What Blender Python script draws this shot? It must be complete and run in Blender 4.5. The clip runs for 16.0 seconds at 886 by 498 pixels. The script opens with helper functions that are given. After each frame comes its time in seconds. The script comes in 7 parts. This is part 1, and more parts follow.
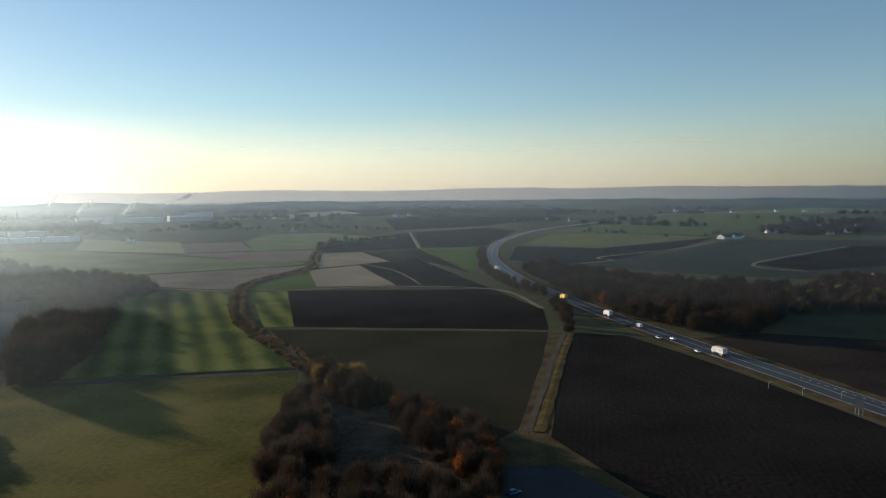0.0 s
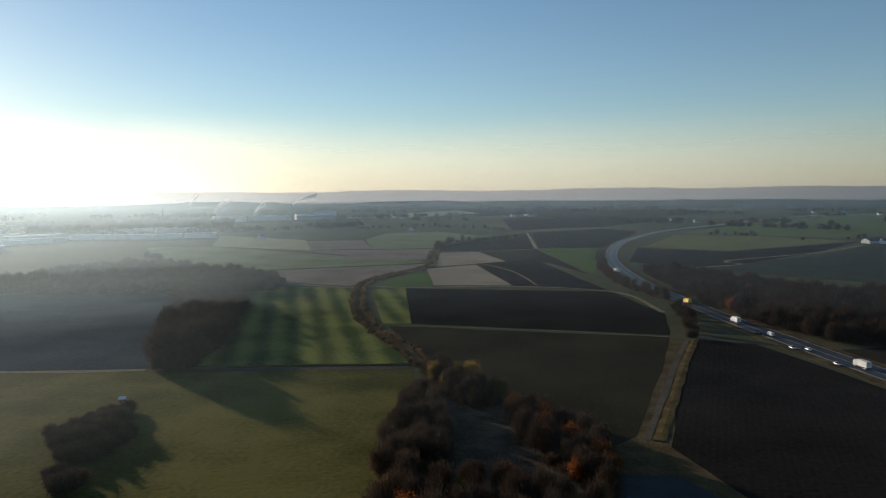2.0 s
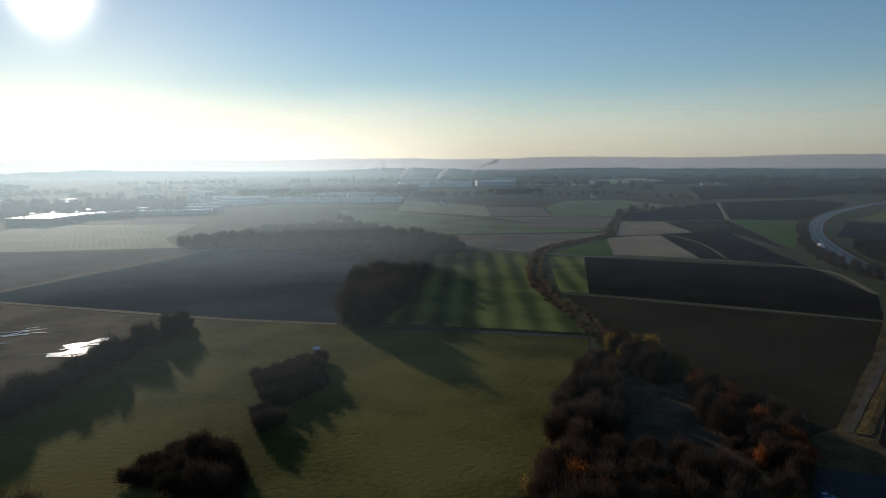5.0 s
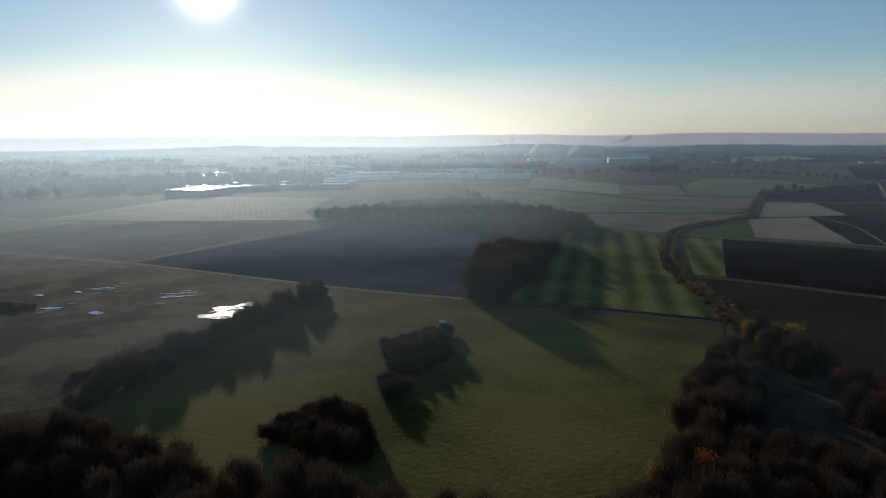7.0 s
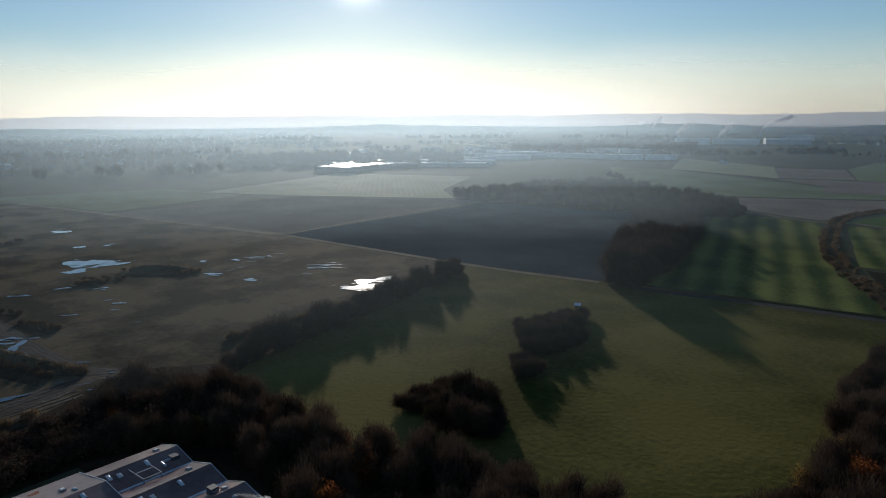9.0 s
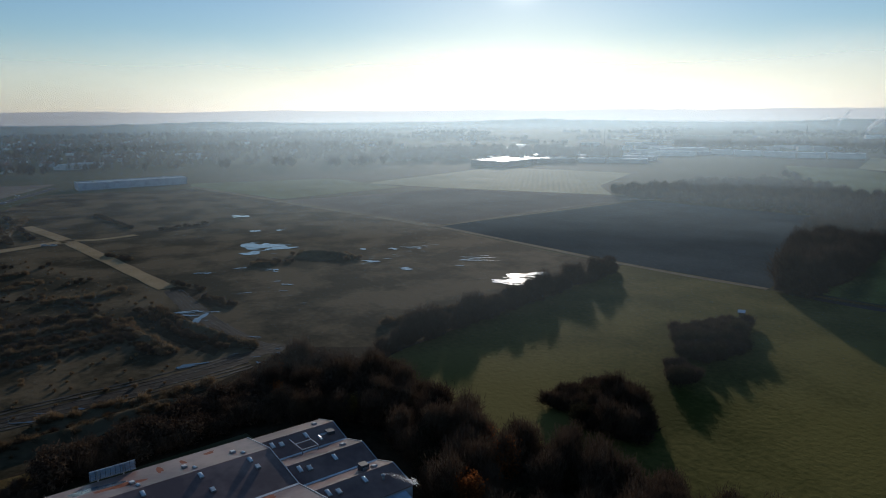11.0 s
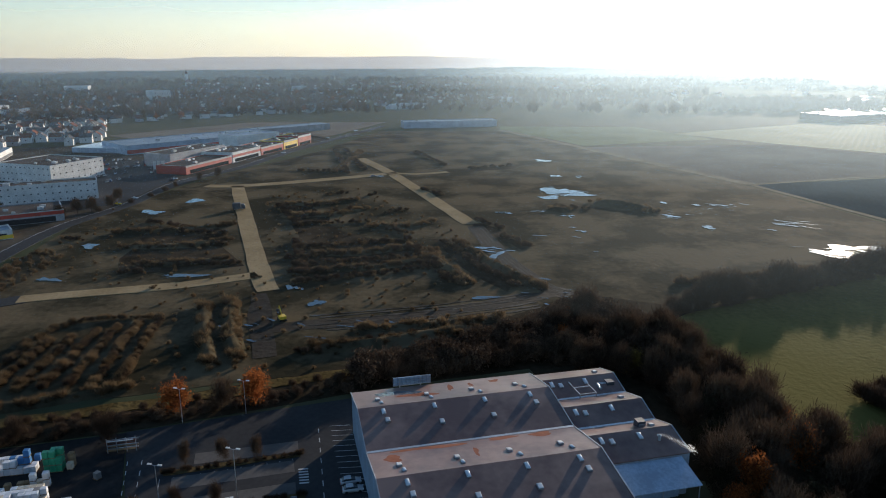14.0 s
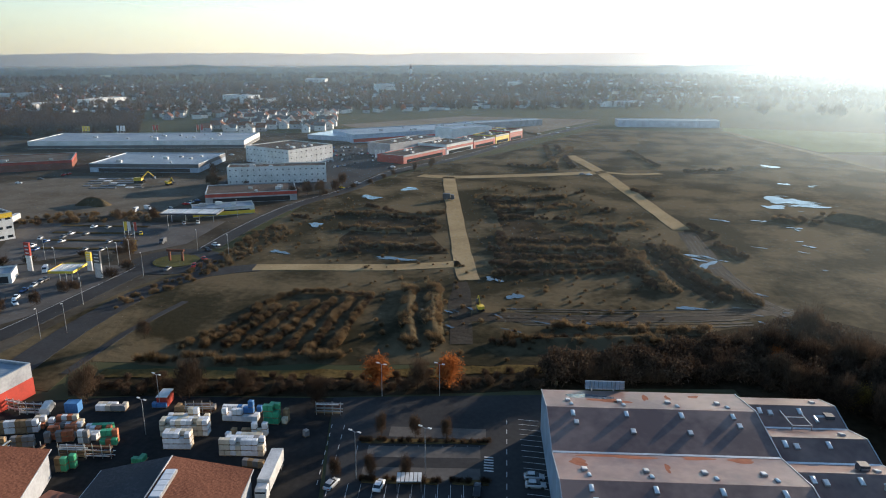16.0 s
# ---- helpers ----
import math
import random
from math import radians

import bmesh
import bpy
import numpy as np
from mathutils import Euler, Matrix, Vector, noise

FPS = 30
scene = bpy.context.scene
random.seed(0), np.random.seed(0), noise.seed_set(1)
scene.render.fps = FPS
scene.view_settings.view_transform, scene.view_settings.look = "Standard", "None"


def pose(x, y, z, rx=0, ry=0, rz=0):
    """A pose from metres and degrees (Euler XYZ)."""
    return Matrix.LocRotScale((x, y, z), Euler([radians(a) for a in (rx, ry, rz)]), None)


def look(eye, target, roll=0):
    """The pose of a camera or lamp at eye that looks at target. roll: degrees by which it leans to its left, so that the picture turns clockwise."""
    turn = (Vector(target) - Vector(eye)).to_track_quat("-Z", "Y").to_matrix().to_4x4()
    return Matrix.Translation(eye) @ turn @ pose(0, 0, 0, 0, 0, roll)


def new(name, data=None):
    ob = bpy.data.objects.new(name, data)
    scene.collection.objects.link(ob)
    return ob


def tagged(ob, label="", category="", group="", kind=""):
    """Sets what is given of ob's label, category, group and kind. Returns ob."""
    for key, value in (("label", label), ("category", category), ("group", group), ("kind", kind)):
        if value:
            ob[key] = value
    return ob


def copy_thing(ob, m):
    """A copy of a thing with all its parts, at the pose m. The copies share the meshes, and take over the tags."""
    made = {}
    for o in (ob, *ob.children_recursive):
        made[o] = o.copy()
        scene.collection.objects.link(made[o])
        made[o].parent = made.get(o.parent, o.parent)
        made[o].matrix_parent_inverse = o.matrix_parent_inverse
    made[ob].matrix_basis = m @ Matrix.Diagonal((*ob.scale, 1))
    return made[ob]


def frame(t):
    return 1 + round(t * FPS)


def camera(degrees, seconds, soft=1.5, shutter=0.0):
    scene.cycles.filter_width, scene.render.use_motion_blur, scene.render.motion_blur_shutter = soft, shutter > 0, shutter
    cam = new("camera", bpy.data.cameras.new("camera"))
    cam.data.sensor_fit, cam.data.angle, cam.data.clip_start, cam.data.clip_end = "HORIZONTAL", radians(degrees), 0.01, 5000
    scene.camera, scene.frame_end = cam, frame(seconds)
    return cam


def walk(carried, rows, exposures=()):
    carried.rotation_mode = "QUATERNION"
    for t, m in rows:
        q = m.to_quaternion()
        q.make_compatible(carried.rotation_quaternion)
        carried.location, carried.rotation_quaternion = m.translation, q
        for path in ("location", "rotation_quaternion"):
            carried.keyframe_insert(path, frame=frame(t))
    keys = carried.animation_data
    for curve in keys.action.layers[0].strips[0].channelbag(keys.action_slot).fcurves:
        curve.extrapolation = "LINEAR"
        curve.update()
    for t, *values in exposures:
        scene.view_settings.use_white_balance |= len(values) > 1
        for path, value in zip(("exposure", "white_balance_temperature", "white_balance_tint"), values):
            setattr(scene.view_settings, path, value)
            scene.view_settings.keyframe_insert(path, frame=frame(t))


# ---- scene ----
# ---- camera and its turn ----
EYE = (0, 0, 85)
cam = camera(64.0, 16.0, soft=1.0)
# seconds, yaw, pitch, roll
TURN = [
    (0.0, 0.10, -4.81, 0.51),
    (0.5, 2.47, -4.79, 0.52),
    (1.0, 4.85, -4.78, 0.51),
    (1.5, 7.19, -4.75, 0.53),
    (2.0, 9.54, -4.74, 0.47),
    (2.5, 11.74, -4.74, 0.50),
    (3.0, 14.10, -4.86, 0.46),
    (3.5, 16.53, -5.52, 0.50),
    (4.0, 18.97, -6.20, 0.48),
    (6.5, 31.64, -8.75, 0.41),
    (7.0, 34.29, -9.12, 0.41),
    (7.5, 37.04, -9.51, 0.38),
    (8.0, 39.83, -9.93, 0.41),
    (8.5, 42.57, -10.32, 0.54),
    (9.0, 45.46, -10.69, 0.38),
    (11.5, 61.49, -11.04, 0.37),
    (12.0, 65.19, -11.25, 0.33),
    (12.5, 69.06, -12.40, 0.28),
    (13.0, 73.44, -14.16, 0.23),
    (13.5, 77.77, -15.13, 0.23),
    (14.0, 82.13, -15.16, 0.17),
    (14.5, 86.45, -15.19, 0.15),
    (15.0, 90.79, -15.24, 0.09),
    (15.5, 94.89, -15.31, 0.04),
    (16.0, 98.98, -15.43, -0.00),
]
walk(cam, [(t, pose(*EYE, 90 + p, r, y)) for t, y, p, r in TURN], exposures=[
    (0.0, 0.22, 6400, 10), (4.0, -0.33, 6000, 10), (9.0, -0.5, 5600, 10), (12.5, -0.4, 5550, 10), (14.5, 0.7, 6100, 10), (16.0, 1.0, 6250, 10)])

# ---- sky and sun ----
SUN_AZ, SUN_EL = 52.0, 9.4          # degrees to the left of +y, and above the horizon
world = bpy.data.worlds.new("sky")
scene.world = world
world.use_nodes = True
wn, wl = world.node_tree.nodes, world.node_tree.links
sky = wn.new("ShaderNodeTexSky")
sky.sky_type = "NISHITA"
sky.sun_disc = False
sky.sun_elevation = radians(SUN_EL)
sky.sun_rotation = radians(-SUN_AZ)
sky.altitude = 450
sky.air_density, sky.dust_density, sky.ozone_density = 1.0, 0.17, 2.2
wn["Background"].inputs["Strength"].default_value = 0.12
wl.new(sky.outputs[0], wn["Background"].inputs["Color"])
sun_data = bpy.data.lights.new("sun", "SUN")
sun_data.energy, sun_data.angle, sun_data.color = 5.0, radians(0.6), (1.0, 0.82, 0.62)
sun_ob = new("sun", sun_data)
TO_SUN = Vector((-math.sin(radians(SUN_AZ)) * math.cos(radians(SUN_EL)),
                 math.cos(radians(SUN_AZ)) * math.cos(radians(SUN_EL)), math.sin(radians(SUN_EL))))
sun_ob.matrix_world = look((0, 0, 300), Vector((0, 0, 300)) - TO_SUN)


# ---- materials ----
def surface(name, a, b, rough=0.85, grain=0.4, blotch=0.03, bump=0.3, metal=0.0, per_object=0.0, rows=None,
            row_mix=0.5, spec=0.005, island=0.0, coarse=None, contrast=1.0, thru=0.0):
    """Two colours mixed by noise at two scales; rows=(degrees, metres) adds furrows or mown stripes."""
    m = bpy.data.materials.new(name)
    m.use_nodes = True
    n, l = m.node_tree.nodes, m.node_tree.links
    bs = n["Principled BSDF"]
    bs.inputs["Roughness"].default_value = rough
    bs.inputs["Metallic"].default_value = metal
    bs.inputs["Specular IOR Level"].default_value = spec
    co = n.new("ShaderNodeNewGeometry").outputs["Position"] if coarse is None else n.new("ShaderNodeTexCoord").outputs["Object"]
    big, small = n.new("ShaderNodeTexNoise"), n.new("ShaderNodeTexNoise")
    big.inputs["Scale"].default_value, small.inputs["Scale"].default_value = blotch, grain
    big.inputs["Detail"].default_value, small.inputs["Detail"].default_value = 6, 4
    l.new(co, big.inputs["Vector"]), l.new(co, small.inputs["Vector"])

    def math_node(op, x, y):
        k = n.new("ShaderNodeMath")
        k.operation = op
        for s, v in ((0, x), (1, y)):
            if isinstance(v, (int, float)):
                k.inputs[s].default_value = v
            else:
                l.new(v, k.inputs[s])
        return k.outputs[0]

    f = math_node("ADD", math_node("MULTIPLY", math_node("SUBTRACT", big.outputs[0], 0.5), 2.2 * contrast),
                  math_node("MULTIPLY", math_node("SUBTRACT", small.outputs[0], 0.5), 1.2))
    f = math_node("ADD", f, 0.5)
    height = small.outputs[0]
    if rows:
        mp = n.new("ShaderNodeMapping")
        mp.inputs["Rotation"].default_value[2] = radians(-rows[0])
        l.new(co, mp.inputs["Vector"])
        wv = n.new("ShaderNodeTexWave")
        wv.inputs["Scale"].default_value = 0.314 / rows[1]
        wv.inputs["Distortion"].default_value, wv.inputs["Detail"].default_value = 1.2, 2
        wv.inputs["Detail Scale"].default_value = 0.6
        l.new(mp.outputs[0], wv.inputs["Vector"])
        f = math_node("ADD", f, math_node("MULTIPLY", math_node("SUBTRACT", wv.outputs["Fac"], 0.5), row_mix * 2))
    if per_object:
        f = math_node("ADD", f, math_node("MULTIPLY", math_node("SUBTRACT", n.new("ShaderNodeObjectInfo").outputs["Random"], 0.5), per_object))
    if island:
        f = math_node("ADD", f, math_node("MULTIPLY", math_node("SUBTRACT", n.new("ShaderNodeNewGeometry").outputs["Random Per Island"], 0.5), island))
    mix = n.new("ShaderNodeMix")
    mix.data_type = "RGBA"
    mix.clamp_factor = True
    mix.inputs[6].default_value, mix.inputs[7].default_value = (*a, 1), (*b, 1)
    l.new(f, mix.inputs[0])
    l.new(mix.outputs[2], bs.inputs["Base Color"])
    if bump:
        bp = n.new("ShaderNodeBump")
        bp.inputs["Strength"].default_value, bp.inputs["Distance"].default_value = bump, 0.4
        l.new(height, bp.inputs["Height"])
        l.new(bp.outputs[0], bs.inputs["Normal"])
    if thru:
        tl, mx = n.new("ShaderNodeBsdfTranslucent"), n.new("ShaderNodeMixShader")
        mx.inputs[0].default_value = thru
        l.new(mix.outputs[2], tl.inputs["Color"])
        l.new(bs.outputs[0], mx.inputs[1]), l.new(tl.outputs[0], mx.inputs[2])
        l.new(mx.outputs[0], n["Material Output"].inputs["Surface"])
    return m


def plain(name, c, rough=0.5, metal=0.0, var=0.25, per_object=0.4):
    """Paint, plastic or sheet metal with faint dirt."""
    return surface(name, tuple(x * (1 - var) for x in c), tuple(min(1, x * (1 + var)) for x in c), rough, 1.7, 0.21, 0.05,
                   metal, per_object, spec=0.5)


def glassy(name, c=(0.02, 0.025, 0.03), rough=0.08):
    m = bpy.data.materials.new(name)
    m.use_nodes = True
    b = m.node_tree.nodes["Principled BSDF"]
    b.inputs["Base Color"].default_value = (*c, 1)
    b.inputs["Roughness"].default_value = rough
    b.inputs["Specular IOR Level"].default_value = 0.8
    return m


def scattering(name, density, low, high, colour=(1, 1, 1), scale=0.004, stretch=4.0, lift=0.0, ahead_share=0.5, rough=1.0, ior=1.75):
    """Mist, or an added haze or glow sheet: light passes partly through it and is scattered on the way; thins out
    between the heights low and high.
    """
    m = bpy.data.materials.new(name)
    m.use_nodes = True
    n, l = m.node_tree.nodes, m.node_tree.links
    n.remove(n["Principled BSDF"])
    out = n["Material Output"]
    ahead, wide, clear = (n.new("ShaderNodeBsdf" + k) for k in ("Refraction", "Translucent", "Transparent"))
    both, mix = n.new("ShaderNodeMixShader"), n.new("ShaderNodeMixShader")
    ahead.inputs["Roughness"].default_value, ahead.inputs["IOR"].default_value = rough, ior
    ahead.inputs["Color"].default_value = wide.inputs["Color"].default_value = (*colour, 1)
    both.inputs[0].default_value = 1 - ahead_share
    l.new(ahead.outputs[0], both.inputs[1]), l.new(wide.outputs[0], both.inputs[2])
    pos = n.new("ShaderNodeNewGeometry").outputs["Position"]
    sep = n.new("ShaderNodeSeparateXYZ")
    l.new(pos, sep.inputs[0])
    mp = n.new("ShaderNodeMapping")
    mp.inputs["Scale"].default_value = (1, 1, stretch)
    l.new(pos, mp.inputs["Vector"])
    nz = n.new("ShaderNodeTexNoise")
    nz.inputs["Scale"].default_value, nz.inputs["Detail"].default_value = scale, 4
    l.new(mp.outputs[0], nz.inputs["Vector"])
    warp = n.new("ShaderNodeMath")
    warp.operation = "MULTIPLY_ADD"
    l.new(nz.outputs[0], warp.inputs[0])
    warp.inputs[1].default_value = (high - low) * 0.5
    l.new(sep.outputs[2], warp.inputs[2])
    fade = n.new("ShaderNodeMapRange")
    fade.interpolation_type = "SMOOTHSTEP"
    for k, v in ((1, low + (high - low) * 0.25), (2, high + (high - low) * 0.25), (3, density), (4, 0.0)):
        fade.inputs[k].default_value = v
    l.new(warp.outputs[0], fade.inputs[0])
    rise = n.new("ShaderNodeMapRange")
    for k, v in ((1, 0.0), (2, max(lift, 0.01)), (3, 0.0), (4, 1.0)):
        rise.inputs[k].default_value = v
    l.new(sep.outputs[2], rise.inputs[0])
    thick = n.new("ShaderNodeMath")
    thick.operation = "MULTIPLY"
    l.new(fade.outputs[0], thick.inputs[0]), l.new(rise.outputs[0], thick.inputs[1])
    l.new(thick.outputs[0], mix.inputs[0])
    l.new(clear.outputs[0], mix.inputs[1]), l.new(both.outputs[0], mix.inputs[2])
    l.new(mix.outputs[0], out.inputs["Surface"])
    return m


SOIL_DARK = (0.018, 0.015, 0.013)
MAT = {
    "ground": surface("farmland", (0.050, 0.056, 0.028), (0.105, 0.098, 0.056), 0.9, 0.05, 0.004, 0.4),
    "meadow": surface("meadow_grass", (0.060, 0.060, 0.014), (0.150, 0.130, 0.038), 0.85, 0.5, 0.014, 0.5, contrast=2.4),
    "site": surface("rough_site_soil", (0.036, 0.031, 0.018), (0.125, 0.096, 0.056), 0.9, 0.35, 0.03, 0.6, contrast=2.6),
    "weeds": surface("dry_weeds", (0.050, 0.036, 0.018), (0.13, 0.095, 0.045), 0.9, 0.8, 0.08, 0.8),
    "scrub": surface("dry_scrub", (0.080, 0.055, 0.031), (0.235, 0.160, 0.086), 0.9, 0.4, 0.08, 0, per_object=0.5, island=0.9, thru=0.3),
    "mud": surface("wet_mud", (0.030, 0.024, 0.018), (0.060, 0.048, 0.034), 0.7, 0.5, 0.05, 0.6, spec=0.04),
    "sand": surface("sandy_gravel", (0.26, 0.19, 0.10), (0.38, 0.285, 0.16), 0.9, 0.6, 0.06, 0.5),
    "asphalt": surface("asphalt", (0.034, 0.034, 0.035), (0.056, 0.055, 0.055), 0.7, 0.8, 0.05, 0.1, spec=0.03),
    "wet_asphalt": surface("damp_asphalt", (0.036, 0.037, 0.039), (0.060, 0.061, 0.063), 0.42, 0.8, 0.05, 0.04, spec=0.04),
    "paving": surface("paving", (0.085, 0.08, 0.075), (0.14, 0.13, 0.12), 0.7, 0.7, 0.07, 0.15),
    "paint": plain("road_paint", (0.45, 0.45, 0.44), 0.6),
    "reed": surface("dry_reed", (0.08, 0.055, 0.020), (0.21, 0.15, 0.06), 0.9, 0.9, 0.1, 0.9, thru=0.3),
    "bark": surface("bark", (0.030, 0.022, 0.016), (0.065, 0.048, 0.036), 0.9, 2.0, 0.3, 0.4),
    "twig": surface("bare_twigs", (0.045, 0.031, 0.022), (0.125, 0.084, 0.054), 0.9, 0.3, 0.06, 0, per_object=0.8, island=0.9, thru=0.15),
    "rust": surface("russet_leaves", (0.11, 0.040, 0.014), (0.28, 0.095, 0.028), 0.8, 0.3, 0.06, 0, per_object=0.8, island=0.9, thru=0.5),
    "ochre": surface("ochre_leaves", (0.12, 0.09, 0.025), (0.30, 0.20, 0.05), 0.8, 0.3, 0.06, 0, per_object=0.6, island=0.9, thru=0.5),
    "hedge": surface("hedge_leaves", (0.022, 0.020, 0.011), (0.062, 0.050, 0.026), 0.85, 0.3, 0.06, 0, per_object=0.6, island=0.9, thru=0.2),
    "roof_felt": surface("roof_felt", (0.120, 0.070, 0.060), (0.250, 0.160, 0.128), 0.34, 0.5, 0.07, 0.05, spec=0.35, contrast=1.6),
    "roof_red": surface("rust_stain", (0.20, 0.085, 0.055), (0.30, 0.14, 0.095), 0.5, 0.8, 0.1, 0.1),
    "tile_brown": surface("roof_tiles", (0.11, 0.050, 0.035), (0.19, 0.085, 0.055), 0.75, 1.5, 0.1, 0.4, rows=(0, 0.4), row_mix=0.3, per_object=0.6),
    "tile_grey": surface("grey_roof_tiles", (0.07, 0.068, 0.07), (0.15, 0.14, 0.14), 0.6, 1.5, 0.1, 0.3, per_object=0.8),
    "white_wall": surface("white_render", (0.55, 0.54, 0.51), (0.78, 0.77, 0.74), 0.8, 0.9, 0.12, 0.1, per_object=0.5),
    "grey_wall": plain("grey_cladding", (0.30, 0.31, 0.33), 0.5),
    "blue_wall": plain("pale_blue_cladding", (0.32, 0.40, 0.50), 0.4),
    "dark_wall": plain("dark_cladding", (0.06, 0.065, 0.075), 0.5),
    "red_wall": plain("red_cladding", (0.36, 0.035, 0.02), 0.5),
    "yellow_wall": plain("yellow_cladding", (0.75, 0.50, 0.04), 0.5),
    "brick": surface("red_brick", (0.16, 0.06, 0.045), (0.26, 0.105, 0.075), 0.8, 1.2, 0.1, 0.2),
    "metal_roof": surface("metal_roof", (0.19, 0.23, 0.28), (0.31, 0.35, 0.39), 0.4, 0.6, 0.05, 0.1, metal=0.4, rows=(0, 1.0), row_mix=0.15, per_object=0.3),
    "gravel_roof": surface("gravel_roof", (0.07, 0.055, 0.045), (0.13, 0.11, 0.095), 0.85, 0.9, 0.08, 0.2, per_object=0.4),
    "steel": plain("galvanised_steel", (0.42, 0.43, 0.44), 0.4, 0.7),
    "white": plain("white_paint", (0.60, 0.60, 0.59), 0.4),
    "tyre": plain("rubber", (0.02, 0.02, 0.02), 0.8),
    "glass": glassy("dark_glass"),
    "dome": glassy("skylight_plastic", (0.62, 0.66, 0.70), 0.15),
    "water": glassy("standing_water", (0.010, 0.012, 0.013), 0.05),
    "timber": surface("timber", (0.17, 0.11, 0.06), (0.34, 0.24, 0.14), 0.8, 1.4, 0.3, 0.2, per_object=0.6),
}


# ---- building blocks ----
def mesh_of(name, verts, faces, material, smooth=False):
    me = bpy.data.meshes.new(name)
    me.from_pydata([tuple(v) for v in verts], [], [tuple(f) for f in faces])
    me.materials.append(material)
    if smooth:
        me.polygons.foreach_set("use_smooth", [True] * len(me.polygons))
    me.update()
    return me


def tri_mesh(name, co, tri, material):
    """A mesh of triangles from numpy arrays."""
    me = bpy.data.meshes.new(name)
    me.vertices.add(len(co))
    me.vertices.foreach_set("co", np.asarray(co, np.float32).ravel())
    me.loops.add(len(tri) * 3)
    me.loops.foreach_set("vertex_index", np.asarray(tri, np.int32).ravel())
    me.polygons.add(len(tri))
    me.polygons.foreach_set("loop_start", np.arange(0, len(tri) * 3, 3, dtype=np.int32))
    me.materials.append(material)
    me.update()
    me.validate()
    return me


def part(name, me, parent, label=""):
    ob = new(name, me)
    ob.parent = parent
    return tagged(ob, label) if label else ob


def box(x0, y0, z0, x1, y1, z1):
    v = [(x, y, z) for z in (z0, z1) for x, y in ((x0, y0), (x1, y0), (x1, y1), (x0, y1))]
    return v, [(3, 2, 1, 0), (4, 5, 6, 7), (0, 1, 5, 4), (1, 2, 6, 5), (2, 3, 7, 6), (3, 0, 4, 7)]


def join(*pieces):
    vs, fs = [], []
    for v, f in pieces:
        k = len(vs)
        vs += list(v)
        fs += [tuple(i + k for i in q) for q in f]
    return vs, fs


def rod(p, q, r0, r1=None, n=6):
    """A tapered rod from p to q."""
    p, q = Vector(p), Vector(q)
    r1 = r0 if r1 is None else r1
    d = (q - p).normalized()
    a = d.orthogonal().normalized()
    b = d.cross(a)
    ring = [(a * math.cos(2 * math.pi * i / n) + b * math.sin(2 * math.pi * i / n)) for i in range(n)]
    v = [p + k * r0 for k in ring] + [q + k * r1 for k in ring]
    f = [(i, (i + 1) % n, n + (i + 1) % n, n + i) for i in range(n)] + [tuple(range(n))[::-1], tuple(range(n, 2 * n))]
    return [tuple(x) for x in v], f


def empty(name, m, label, category, group="", kind=""):
    ob = new(name)
    ob.matrix_world = m
    return tagged(ob, label, category, group, kind)


def frame_of(a, b):
    """The pose with origin a and x axis along a->b on the ground; y points to its left."""
    return pose(a[0], a[1], 0, 0, 0, math.degrees(math.atan2(b[1] - a[1], b[0] - a[0])))


def dist(a, b):
    return math.hypot(a[0] - b[0], a[1] - b[1])


def smooth_line(pts, step):
    """Points along a smooth curve through pts."""
    out = []
    for i in range(len(pts) - 1):
        p0, p1, p2, p3 = (Vector(pts[max(0, min(len(pts) - 1, k))][:2]) for k in (i - 1, i, i + 1, i + 2))
        n = max(2, int((p2 - p1).length / step))
        for j in range(n):
            t = j / n
            out.append(0.5 * ((2 * p1) + (p2 - p0) * t + (2 * p0 - 5 * p1 + 4 * p2 - p3) * t * t + (3 * p1 - p0 - 3 * p2 + p3) * t ** 3))
    return out + [Vector(pts[-1][:2])]


def ribbon(name, pts, width, z, material, label, category, kind="structure", shift=0.0, rough_edge=0.0, step=12.0, crown=0.0):
    """A strip of ground along a smooth line, with sides down to the ground."""
    rnd = random.Random(len(pts) * 7 + int(width * 10))
    line = smooth_line(pts, step)
    v, f = [], []
    for i, p in enumerate(line):
        d = (line[min(i + 1, len(line) - 1)] - line[max(i - 1, 0)]).normalized()
        nrm = Vector((-d.y, d.x))
        wa, wb = (width / 2 + rough_edge * rnd.uniform(-1, 1) for _ in (0, 1))
        for s, h in ((shift + wa, -0.3), (shift + wa, z), (shift, z + crown), (shift - wb, z), (shift - wb, -0.3)):
            v.append((*(p + nrm * s), h))
        if i:
            k = (i - 1) * 5
            f += [(k + j, k + 5 + j, k + 6 + j, k + 1 + j) for j in range(4)]
    return tagged(new(name, mesh_of(name, v, f, material)), label, category, kind=kind)


